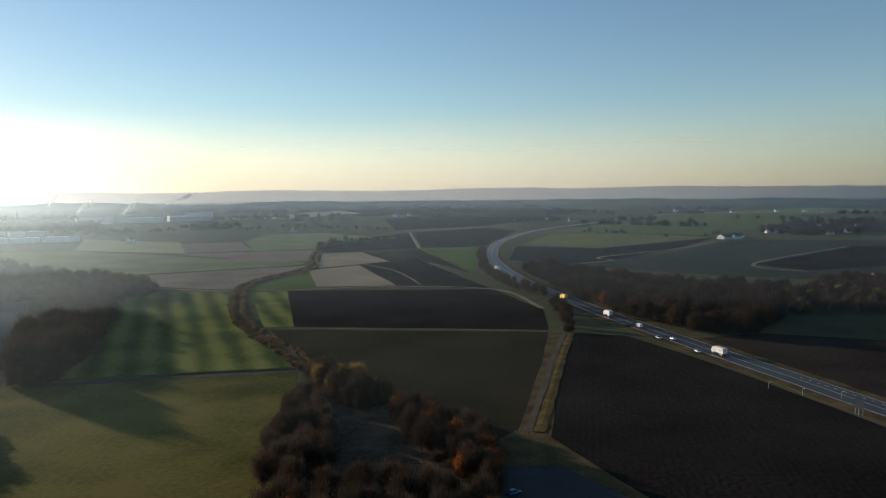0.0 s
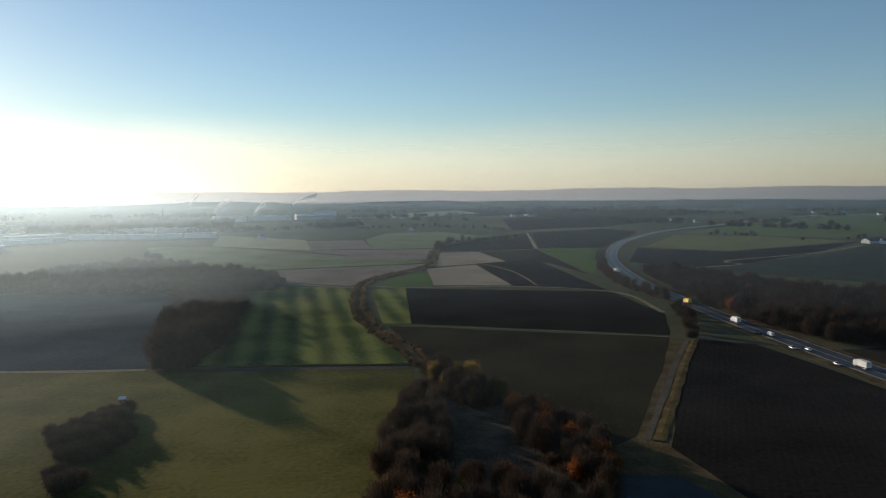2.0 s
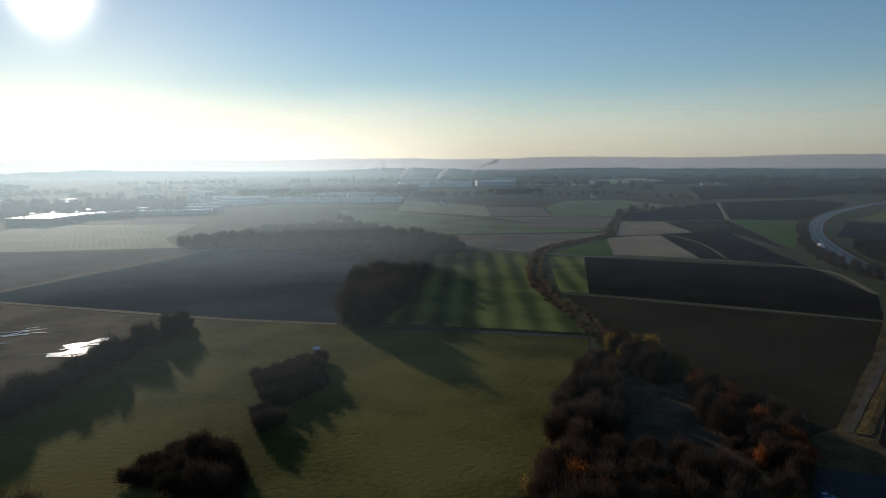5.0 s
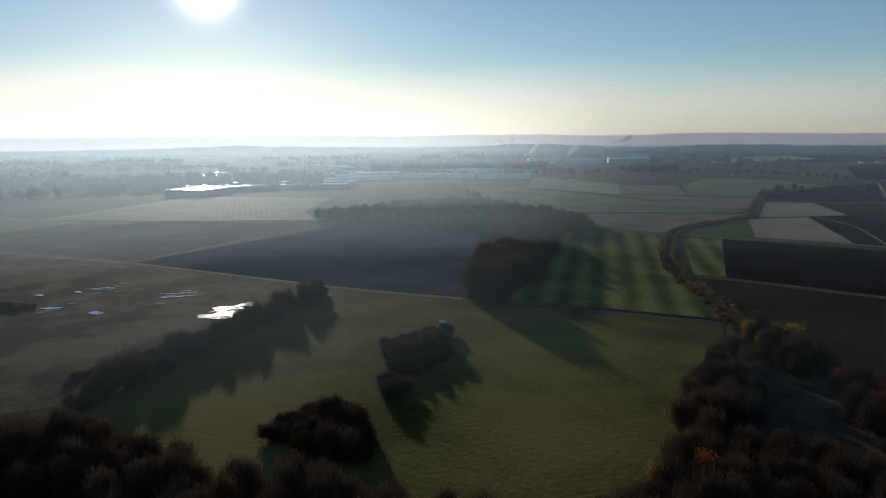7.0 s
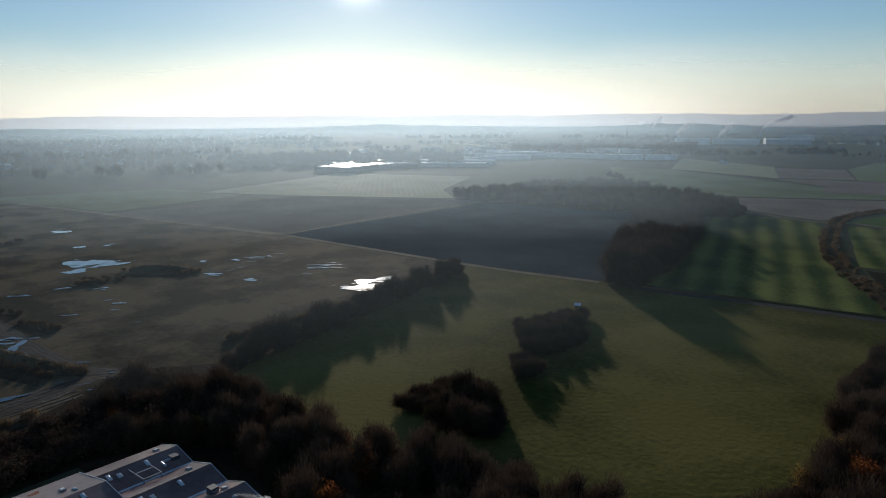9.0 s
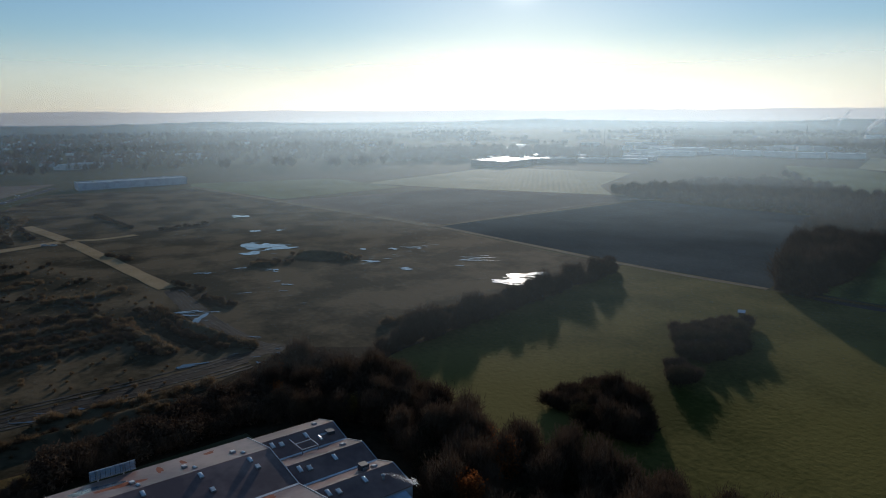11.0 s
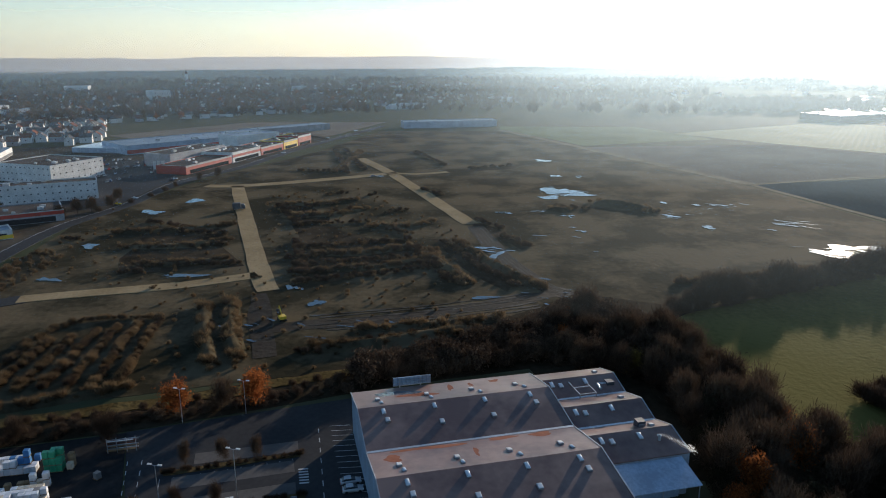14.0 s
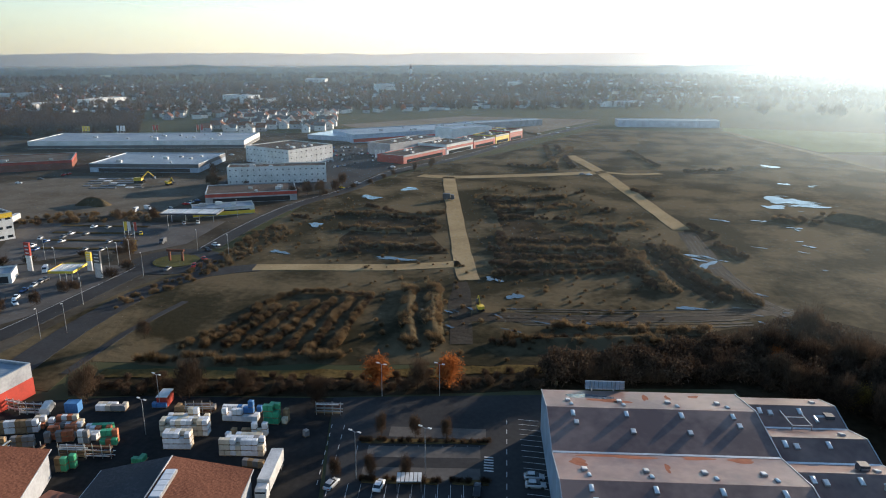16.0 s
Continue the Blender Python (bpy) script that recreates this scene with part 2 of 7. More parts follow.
def sheet(name, pts, z, material, label, category, kind="structure", ragged=0.6):
    """A patch of land with a slightly uneven outline and an edge down to the ground."""
    rnd = random.Random(int(abs(pts[0][0]) * 13 + abs(pts[0][1])))
    out = []
    for i, p in enumerate(pts):
        q = pts[(i + 1) % len(pts)]
        n = max(1, min(14, int(dist(p, q) / 18)))
        for j in range(n):
            t = j / n
            w = ragged if j else 0
            out.append((p[0] + (q[0] - p[0]) * t + rnd.uniform(-w, w), p[1] + (q[1] - p[1]) * t + rnd.uniform(-w, w)))
    area = sum(out[i - 1][0] * out[i][1] - out[i][0] * out[i - 1][1] for i in range(len(out)))
    if area < 0:
        out.reverse()
    n = len(out)
    bm = bmesh.new()
    top = [bm.verts.new((*p, z)) for p in out]
    low = [bm.verts.new((*p, -0.3)) for p in out]
    face = bm.faces.new(top)
    for i in range(n):
        bm.faces.new((top[i], low[i], low[(i + 1) % n], top[(i + 1) % n]))
    bmesh.ops.triangulate(bm, faces=[face])
    me = bpy.data.meshes.new(name)
    bm.to_mesh(me)
    bm.free()
    me.materials.append(material)
    return tagged(new(name, me), label, category, kind=kind)


def inside(p, poly):
    x, y = p
    c = False
    for i in range(len(poly)):
        (x0, y0), (x1, y1) = poly[i - 1][:2], poly[i][:2]
        if (y0 > y) != (y1 > y) and x < (x1 - x0) * (y - y0) / (y1 - y0) + x0:
            c = not c
    return c


def scatter(poly, gap, seed, limit=4000):
    """Random places inside a polygon, at least about gap apart."""
    rnd = random.Random(seed)
    xs, ys = [p[0] for p in poly], [p[1] for p in poly]
    cells, out = set(), []
    area = (max(xs) - min(xs)) * (max(ys) - min(ys))
    for _ in range(int(min(60000, area / gap ** 2 * 3))):
        p = (rnd.uniform(min(xs), max(xs)), rnd.uniform(min(ys), max(ys)))
        c = (int(p[0] // gap), int(p[1] // gap))
        if c not in cells and inside(p, poly):
            cells.add(c)
            out.append(p)
            if len(out) >= limit:
                break
    return out


def along(pts, gap, jitter, seed):
    rnd = random.Random(seed)
    return [(p.x + rnd.uniform(-jitter, jitter), p.y + rnd.uniform(-jitter, jitter)) for p in smooth_line(pts, gap)]


# ---- ground ----
def disc(r, rings, n, z):
    v = [(0, 0, z)]
    f = []
    for k in range(1, rings + 1):
        rr = r * (k / rings) ** 2
        v += [(rr * math.cos(2 * math.pi * i / n), rr * math.sin(2 * math.pi * i / n), z) for i in range(n)]
    for i in range(n):
        f.append((0, 1 + i, 1 + (i + 1) % n))
        for k in range(rings - 1):
            a = 1 + k * n
            f.append((a + i, a + n + i, a + n + (i + 1) % n, a + (i + 1) % n))
    return v, f


tagged(new("ground", mesh_of("ground", *disc(7000, 12, 96, 0.0), MAT["ground"])), "flat dull green and brown winter farmland", "ground", kind="structure")


# ---- fields ----
def furrow(a, b, angle, gap, mix=0.08, rough=0.9, spec=0.0):
    return surface("ploughed_soil", a, b, rough, 0.5, 0.02, 0.7, rows=(angle, gap), row_mix=mix, spec=spec)


def crop(a, b, angle=0, gap=0.0, mix=0.4):
    return surface("crop", a, b, 0.85, 0.45, 0.02, 0.5, rows=(angle, gap) if gap else None, row_mix=mix)


DARK = furrow((0.014, 0.012, 0.011), (0.036, 0.031, 0.028), 30, 3.0)
BLACK = furrow((0.012, 0.010, 0.009), (0.027, 0.023, 0.020), -12, 2.4)
# bluish grey: the haze over this field is put into the soil colour
TEAL = furrow((0.040, 0.050, 0.053), (0.078, 0.090, 0.092), 60, 3.5, 0.05, 0.9)
BROWN = furrow((0.155, 0.128, 0.096), (0.245, 0.205, 0.158), 62, 3.5, 0.05)
OLIVE = crop((0.020, 0.018, 0.010), (0.040, 0.034, 0.019), 8, 5.0, 0.03)
STRIPED = crop((0.040, 0.060, 0.016), (0.165, 0.175, 0.046), 21.8, 17.0, 0.4)
GREEN = crop((0.050, 0.085, 0.016), (0.090, 0.130, 0.030))
PALE = crop((0.21, 0.215, 0.12), (0.31, 0.305, 0.18), 50, 6.0, 0.2)
DULL = crop((0.110, 0.130, 0.060), (0.180, 0.200, 0.105), 40, 8.0, 0.2)
STUBBLE = crop((0.20, 0.16, 0.11), (0.32, 0.26, 0.18), 25, 3.0, 0.5)
PINK = crop((0.15, 0.115, 0.085), (0.22, 0.175, 0.135), 80, 4.0, 0.3)
LIME = crop((0.100, 0.108, 0.040), (0.150, 0.155, 0.056), 75, 7.0, 0.2)
for name, z, material, label, pts in (
    ("meadow", 0.10, MAT["meadow"], "closely grazed olive green meadow with faint tracks",
     [(-274, 290), (-195, 305), (-174, 306), (-69.9, 326.2), (-60.1, 273.9), (-45.9, 206.8), (-46.3, 165.9), (-52.5, 149.1), (-79.3, 113.3), (-144.3, 95.5), (-202.7, 97.2), (-214.9, 113.9)]),
    ("striped_meadow", 0.10, STRIPED, "mown green meadow in light and dark stripes",
     [(-178, 318), (-281, 561), (-277, 601), (-184, 596), (-145, 478), (-117, 417), (-72.1, 336.9), (-129, 326)]),
    ("teal_field", 0.08, TEAL, "bare dark ploughed field, haze put into its bluish grey colour",
     [(-447, 276), (-466, 517), (-313, 553), (-226, 408), (-198, 308), (-277, 294)]),
    ("brown_field", 0.08, BROWN, "flat grey brown harrowed field",
     [(-664, 229), (-656, 419), (-511, 515), (-473, 523), (-451, 276)]),
    ("pale_field", 0.08, PALE, "pale green young crop field", [(-768, 371), (-873, 639), (-682, 727), (-586, 576), (-516, 524), (-665, 425)]),
    ("far_field", 0.06, DULL, "dull green crop field", [(-886, 195), (-847, 360), (-707, 387), (-676, 233), (-850, 187)]),
    ("brown_strip", 0.08, BROWN, "narrow grey brown ploughed strip", [(-321, 711), (-153, 804), (-147, 727), (-179, 662), (-187, 609), (-263, 632)]),
    ("green_strip", 0.08, DULL, "long dull green crop strip", [(-636, 1009), (-540, 1027), (-275, 887), (-165, 836), (-167, 811), (-327, 725), (-499, 790)]),
    ("pink_strip", 0.10, PINK, "narrow pinkish stubble strip", [(-361, 965), (-187, 1011), (-159, 855), (-258, 831), (-279, 902)]),
    ("pale_strip", 0.09, PALE, "pale green crop field", [(-655, 1287), (-442, 1180), (-357, 973), (-545, 1038)]),
    ("dark_strip", 0.09, BROWN, "small brown field", [(-429, 1154), (-339, 1181), (-275, 1010), (-362, 982)]),
    ("crop_field", 0.08, DULL, "pale green field beside the creek", [(-338, 1193), (-347, 1373), (-247, 1431), (-130, 1280), (-187, 1030), (-271, 1000)]),
    ("stubble_field", 0.10, STUBBLE, "tan stubble field", [(-163, 946), (-114, 967), (-67, 841), (-140, 774)]),
    ("stubble_field", 0.10, STUBBLE, "tan stubble field with fine rows", [(-145, 752), (-98, 799), (-44, 629), (-114, 623)]),
    ("dark_field", 0.08, DARK, "dark brown ploughed field", [(-98, 811), (-33, 865), (39, 602), (-43, 625)]),
    ("dark_field", 0.08, DARK, "dark brown ploughed field", [(-173, 973), (-190, 1151), (-64, 1404), (-35, 1024), (-115, 976)]),
    ("green_field", 0.10, GREEN, "bright green winter crop field", [(-37, 1024), (54, 1034), (32, 723)]),
    ("dark_field", 0.08, DARK, "dark brown field beside the motorway", [(-61, 1404), (90, 1544), (148, 1450), (60, 1054), (-34, 1033)]),
    ("brown_strip", 0.07, OLIVE, "brownish fallow field", [(-112, 967), (-36, 1014), (27, 714), (-29, 865), (-64, 840)]),
    ("green_field", 0.09, GREEN, "small green crop field", [(-171, 612), (-143, 742), (-114, 623), (-135, 606)]),
    ("striped_strip", 0.10, STRIPED, "narrow mown green strip", [(-164, 591), (-135, 599), (-95, 440), (-113, 437)]),
    ("ploughed_field", 0.08, BLACK, "large nearly black ploughed field", [(-134, 599), (40, 599), (69, 495), (62, 422), (-19, 431), (-95, 438)]),
    ("fallow_field", 0.07, OLIVE, "dark olive fallow field", [(-108, 430), (61, 416), (50, 356), (25.7, 245.4), (9.1, 224.0), (-55.4, 297.6), (-73, 348)]),
    ("ploughed_field", 0.08, BLACK, "large nearly black ploughed field beside the motorway",
     [(71, 412), (104, 404), (121, 360), (137, 311), (150, 263), (162, 215), (126.5, 181.0), (58.4, 182.2), (35.8, 236.5)]),
    ("brown_field", 0.07, furrow((0.024, 0.019, 0.015), (0.045, 0.036, 0.028), 20, 4.0, 0.06), "dark brown field behind the motorway",
     [(130, 391), (184, 407), (275, 374), (185.8, 250.6), (174.9, 276.4)]),
    ("grey_field", 0.07, crop((0.030, 0.036, 0.026), (0.052, 0.058, 0.042), 70, 6.0, 0.15), "dull grey green field beside the wood",
     [(133, 780), (311, 942), (456, 1136), (617, 1116), (772, 1061), (478, 654), (316, 645)]),
    ("dark_field", 0.08, DARK, "dark ploughed wedge of land", [(107, 1049), (219, 997), (453, 1189), (325, 986), (193, 825), (127, 781), (77, 848)]),
    ("lime_field", 0.10, LIME, "yellowish green crop field", [(118, 1069), (200, 1331), (338, 1312), (456, 1203), (221, 1006)]),
    ("green_field", 0.09, crop((0.075, 0.10, 0.035), (0.115, 0.14, 0.05), 70, 9.0, 0.2), "broad green crop field", [(224, 1418), (586, 2026), (828, 2296), (1118, 2220), (768, 1572), (466, 1261), (347, 1345)]),
    ("dark_field", 0.11, DARK, "dark ploughed field near the farm", [(341, 775), (572, 998), (703, 964), (577, 791), (367, 713)]),
    ("dark_field", 0.07, DARK, "dark field in front of the far wood", [(-176, 2072), (131, 2601), (336, 2125), (96, 1639), (-103, 1488)]),
    ("pale_field", 0.07, PALE, "long pale green field near the works", [(-689, 2180), (-442, 2979), (-302, 2592), (-488, 2138)]),
    ("dark_field", 0.06, DARK, "dark far field", [(-558, 3096), (138, 3967), (191, 2867), (-264, 2263)]),
    ("pale_field", 0.06, PALE, "pale far field", [(-345, 4510), (493, 5457), (612, 4434), (-82, 3913)]),
    ("green_field", 0.06, DULL, "far green field", [(664, 2234), (1466, 2781), (1514, 2463), (1095, 2174)]),
    ("pale_field", 0.06, PALE, "pale field beside the works", [(-1566, 1627), (-1475, 1833), (-1230, 1748), (-1340, 1529)]),
    ("pale_field", 0.06, PALE, "pale field beside the town", [(-1604, 1568), (-1468, 2035), (-1258, 1987), (-1339, 1461)]),
    ("pale_field", 0.06, PALE, "pale field on the far slope", [(-2680, -1935), (-4038, -1925), (-3793, -1547), (-2509, -1649)]),
    ("brown_field", 0.07, BROWN, "brown field beside the retail park", [(-853, -265), (-998, -129), (-974, 56), (-782, -27), (-851, -56), (-811, -224)]),
    ("building_site", 0.06, MAT["site"], "rough brown and olive building land with weeds",
     [(-213.1, 111.8), (-270, 284), (-442, 271), (-656, 226), (-826, 178), (-853, 43), (-666, -27), (-541, -96), (-409, -143), (-310.7, -143.4), (-214.9, -141.0), (-168.3, -133.6), (-185.4, -1.0), (-211.1, 56.0)]),
):
    sheet(name, pts, z, material, label, "field")

# ---- roads and tracks ----
MOTORWAY = [(185.7, 204.2), (167.0, 263.6), (154.1, 311.1), (140, 360), (123, 422), (106, 486), (91, 557), (72, 653), (61, 775), (60, 901), (78, 1074), (118, 1247), (205, 1482), (343, 1702), (530, 1998), (761, 2313)]
ribbon("verge", MOTORWAY, 27, 0.12, MAT["weeds"], "dry grass verge of the motorway", "verge", rough_edge=1.0)
ribbon("motorway", MOTORWAY, 15.5, 0.22, MAT["wet_asphalt"], "dark wet-looking asphalt motorway in a long bend", "road")
for s, w in ((-7.0, 0.25), (7.0, 0.25), (0.2, 0.3)):
    ribbon("lane_line", MOTORWAY, w, 0.235, MAT["paint"], "thin white edge line on the motorway", "road marking", shift=s)
for i in range(24):
    a, b = (Vector(MOTORWAY[0]).lerp(Vector(MOTORWAY[2]), (i + k) / 24) for k in (0.1, 0.55))
    ribbon("lane_dash", [(a.x, a.y), (b.x, b.y)], 0.35, 0.236, MAT["paint"], "white slanted dash on the motorway", "road marking", shift=-3.2)
RIM = [(70, 412), (57, 362), (39.3, 286.5), (28.7, 242.4)]
ribbon("verge", RIM, 17, 0.05, MAT["weeds"], "rough dark grass beside the field track", "verge", rough_edge=0.8)
sheet("headland", [(9, 224), (27, 247), (37, 238), (58, 184), (126, 183), (122, 160), (52, 160), (14, 200)], 0.045, MAT["weeds"], "rough dark grass at the end of the field", "verge")
ribbon("track", RIM, 2.6, 0.12, surface("track_gravel", (0.07, 0.058, 0.042), (0.12, 0.10, 0.075), 0.9, 0.7, 0.07, 0.3), "pale gravel field track", "track", rough_edge=0.3)
ribbon("verge", RIM, 4, 0.3, MAT["reed"], "strip of dry yellow grass beside the track", "verge", shift=4.0, rough_edge=0.5, crown=0.15, step=5)
CREEK = [(-195, 1151), (-168, 907), (-148, 774), (-178, 657), (-171, 585), (-145, 489), (-115, 420), (-87, 374), (-65.5, 331.3)]
ribbon("creek_bank", CREEK, 8, 0.15, MAT["weeds"], "overgrown bank of a winding creek", "bank", rough_edge=1.5)
ribbon("ditch", [(-175, 308), (-126.3, 318.0), (-70.3, 328.3)], 5, 0.14, MAT["mud"], "dark wet ditch between the meadows", "ditch", rough_edge=0.7)
ribbon("verge", [(-177, 312), (-128.6, 324.0), (-71.4, 333.6)], 2.0, 0.3, MAT["reed"], "dry grass edge of the ditch", "verge", rough_edge=0.6, crown=0.3)
for pts, w, lab in (
    ([(-844, 186), (-660, 227), (-446, 274)], 9, "sandy track along the field boundary"),
    ([(-446, 274), (-275, 291), (-197, 306)], 4.5, "pale grassy field boundary"),
    ([(-446, 274), (-469, 521), (-312, 554)], 3, "pale grassy field boundary"),
    ([(-253, 620), (-184, 599), (-166, 612), (-134, 603), (-44, 622), (44, 595), (69, 500)], 3.5, "pale farm track between fields"),
    ([(-69, 1405), (-37, 1024)], 5, "pale farm track"),
    ([(124, 781), (198, 831), (189, 867), (325, 986), (429, 1114)], 4, "pale field boundary"),
    ([(362, 704), (342, 781), (563, 989)], 4, "pale field boundary"),
    ([(-100, 431), (-18, 429), (61, 417)], 0.7, "thin grassy field boundary"),
    ([(-96, 817), (-52, 740), (-22, 632)], 2, "thin track across the field"),
):
    ribbon("field_track", pts, w, 0.16, surface("dry_track", (0.13, 0.105, 0.065), (0.24, 0.20, 0.13), 0.9, 0.7, 0.06, 0.4), lab, "track", rough_edge=0.4)

# sandy building roads
for pts, w in (([(-263.6, -120.2), (-267.6, -95.0), (-272.7, -62.9), (-281.7, -37.1)], 8.5),
               ([(-494, -74), (-349, -48), (-280.3, -35.3), (-260.3, -30.5)], 8.5),
               ([(-498, -95), (-494, -72), (-510, -20), (-531, 32)], 11),
               ([(-619, 13), (-536, 33), (-448, 49), (-358, 64)], 9),
               ([(-536, 33), (-526, 52), (-533, 77)], 6)):
    ribbon("site_road", pts, w, 0.25, MAT["sand"], "new sandy gravel road without kerbs", "road", rough_edge=0.3)
ribbon("mud_track", [(-353, 65), (-296.3, 66.3), (-254.6, 71.6), (-238.7, 80.4)], 9, 0.12, MAT["mud"], "churned wet mud track with ruts", "track", rough_edge=1.2)
ribbon("mud_track", [(-222.0, -25.3), (-223.7, 5.5), (-231.7, 42.8), (-244.5, 82.0)], 8, 0.11, MAT["mud"], "churned wet mud track with ruts", "track", rough_edge=1.2)
ribbon("mud_track", [(-257.6, -33.9), (-221.3, -29.6), (-197.7, -25.9)], 7, 0.13, MAT["mud"], "churned wet mud track with ruts", "track", rough_edge=1.0)

# main road and roundabout of the retail park
MAIN = [(-157.6, -176.6), (-181.9, -168.6), (-220.0, -166.2), (-255.8, -164.5)]
MAIN2 = [(-288.6, -152.6), (-326, -153), (-383, -148), (-439, -130), (-515, -117), (-580, -84), (-693, -45), (-823, 10), (-925, 53)]
ribbon("main_road", MAIN, 9, 0.2, MAT["asphalt"], "grey asphalt main road", "road")
ribbon("main_road", MAIN2, 9, 0.2, MAT["asphalt"], "grey asphalt main road", "road")
ribbon("lane_line", MAIN, 0.25, 0.215, MAT["paint"], "white line on the main road", "road marking", shift=3.9)
ribbon("lane_line", MAIN2, 0.25, 0.215, MAT["paint"], "white line on the main road", "road marking", shift=3.9)
ribbon("bend_road", [(-158.8, -145.7), (-189.7, -149.0), (-226.1, -147.8), (-252.3, -136.8), (-264.0, -117.9)], 10, 0.18, MAT["asphalt"], "new dark asphalt road through the site", "road")
ribbon("cycle_path", [(-159.8, -139.5), (-191.1, -140.1), (-221.7, -136.3)], 2.5, 0.2, MAT["asphalt"], "narrow paved path beside the road", "path", shift=-9)
RB = (-267.0, -156.5)
sheet("roadside_verge", [(-150, -128), (-152, -160), (-190, -158), (-225, -156), (-262, -146), (-268, -122), (-240, -128), (-215, -134), (-185, -134)], 0.085, MAT["site"], "bare brown verge beside the new road", "verge")
MAT["lawn"] = crop((0.055, 0.06, 0.02), (0.11, 0.10, 0.04))


def ring(r0, r1, z, n=48):
    v, f = [], []
    for i in range(n):
        a = 2 * math.pi * i / n
        for r, h in ((r0, z), (r1, z), (r1, -0.3)):
            v.append((r * math.cos(a), r * math.sin(a), h))
        k, j = i * 3, (i + 1) % n * 3
        f += [(k, k + 1, j + 1, j), (k + 1, k + 2, j + 2, j + 1)]
    return v, f


ob = tagged(new("roundabout", mesh_of("roundabout", *ring(9.5, 19, 0.21), MAT["asphalt"])), "asphalt roundabout ring", "road", kind="structure")
ob.location = (*RB, 0)
ob = tagged(new("roundabout_island", mesh_of("roundabout_island", *ring(0, 9.4, 0.45), MAT["lawn"])), "round grassy traffic island", "island", kind="structure")
ob.location = (*RB, 0)
for name, pts, mt, lab, z in (
    ("retail_ground", [(-140.4, -176.1), (-420, -456), (-672, -648), (-756, -261), (-858, -56), (-773, -14), (-549, -98), (-409, -143), (-319, -150), (-225.5, -151.8), (-165.0, -154.4)], surface("worn_ground", (0.045, 0.038, 0.028), (0.095, 0.082, 0.064), 0.9, 0.4, 0.03, 0.3, contrast=1.8), "worn ground and verges of the retail park", 0.07),
    ("thicket_floor", [(-158.7, -128.4), (-172.9, -56.4), (-188.4, -1.1), (-218.7, 49.4), (-239.6, 86.0), (-220.1, 116.8), (-144.3, 95.5), (-116.5, 76.3), (-129.9, 58.8), (-179.3, 49.0), (-171.9, 2.2), (-158.9, -53.6), (-148.5, -121.0)], surface("leaf_litter", (0.022, 0.017, 0.010), (0.055, 0.042, 0.026), 0.9, 0.5, 0.06, 0.5), "brown leaf litter under the thicket", 0.09),
    ("car_park", [(-158.3, -53.4), (-168.5, 1.5), (-120.6, 5.8), (-113.2, -41.5)], MAT["asphalt"], "asphalt car park with marked bays", 0.14),
    # yard asphalt is coloured darker to carry the shadow across it
    ("yard", [(-130.1, -149.1), (-142.3, -135.3), (-151.5, -102.4), (-158.0, -53.3), (-113.0, -42.5), (-100.1, -124.2)], surface("shaded_yard_asphalt", (0.020, 0.020, 0.020), (0.042, 0.040, 0.038), 0.8, 0.7, 0.06, 0.15), "asphalt storage yard, shade put into its dark colour", 0.12),
    ("car_park", [(-224.8, -241.1), (-274, -246), (-320, -272), (-331, -205), (-340, -169), (-294.4, -166.6), (-274.8, -180.0), (-281.8, -195.4)], MAT["paving"], "grey paved supermarket car park", 0.12),
    ("forecourt", [(-193.8, -204.0), (-247.9, -239.8), (-251.6, -216.6), (-258.6, -172.5), (-236.9, -164.9), (-207.7, -168.3), (-190.4, -175.7)], MAT["paving"], "petrol station forecourt", 0.12),
    ("car_park", [(-438, -203), (-438, -137), (-534, -122), (-646, -152), (-633, -235), (-506, -229), (-434, -225)], MAT["asphalt"], "asphalt car park full of cars", 0.12),
    ("demolition_ground", [(-339, -354), (-422, -370), (-457, -340), (-459, -234), (-406, -215), (-350, -213), (-329, -272), (-298, -297)], surface("rubble_ground", (0.10, 0.085, 0.065), (0.17, 0.15, 0.12), 0.9, 0.5, 0.05, 0.5), "cleared brown demolition ground", 0.12),
    ("wood_clearing", [(-53.9, 289.2), (-37.0, 305.9), (-11.0, 272.6), (12.8, 223.9), (-1.7, 197.8), (-39.1, 206.6)], surface("bramble", (0.045, 0.034, 0.022), (0.12, 0.09, 0.06), 0.9, 0.7, 0.1, 0.8), "brown brambly clearing among bare trees", 0.15),
    ("sports_ground", [(13.7, 209.9), (34.6, 211.7), (51.9, 185.7), (16.1, 179.6)], MAT["asphalt"], "asphalt yard behind the trees", 0.15),
):
    sheet(name, pts, z, mt, lab, name.replace("_", " "))


# puddles
def puddle(c, lx, ly, turn, seed, ragged=0.5):
    rnd = random.Random(seed)
    n = 40
    ph = [rnd.uniform(0, 6.28) for _ in range(5)]
    v = [(0, 0, 0)]
    for i in range(n):
        a = 2 * math.pi * i / n
        r = 1 + ragged * sum(math.sin((k + 2) * a + ph[k]) / (k + 1.5) for k in range(5))
        r = max(0.15, r)
        v.append((lx / 2 * r * math.cos(a), ly / 2 * r * math.sin(a), 0))
    ob = new("puddle", mesh_of("puddle", v, [(0, 1 + i, 1 + (i + 1) % n) for i in range(n)], MAT["water"]))
    ob.matrix_world = pose(c[0], c[1], 0.27, 0, 0, turn)
    return tagged(ob, "shallow rain puddle on muddy ground", "puddle", "puddles on the site", "structure")


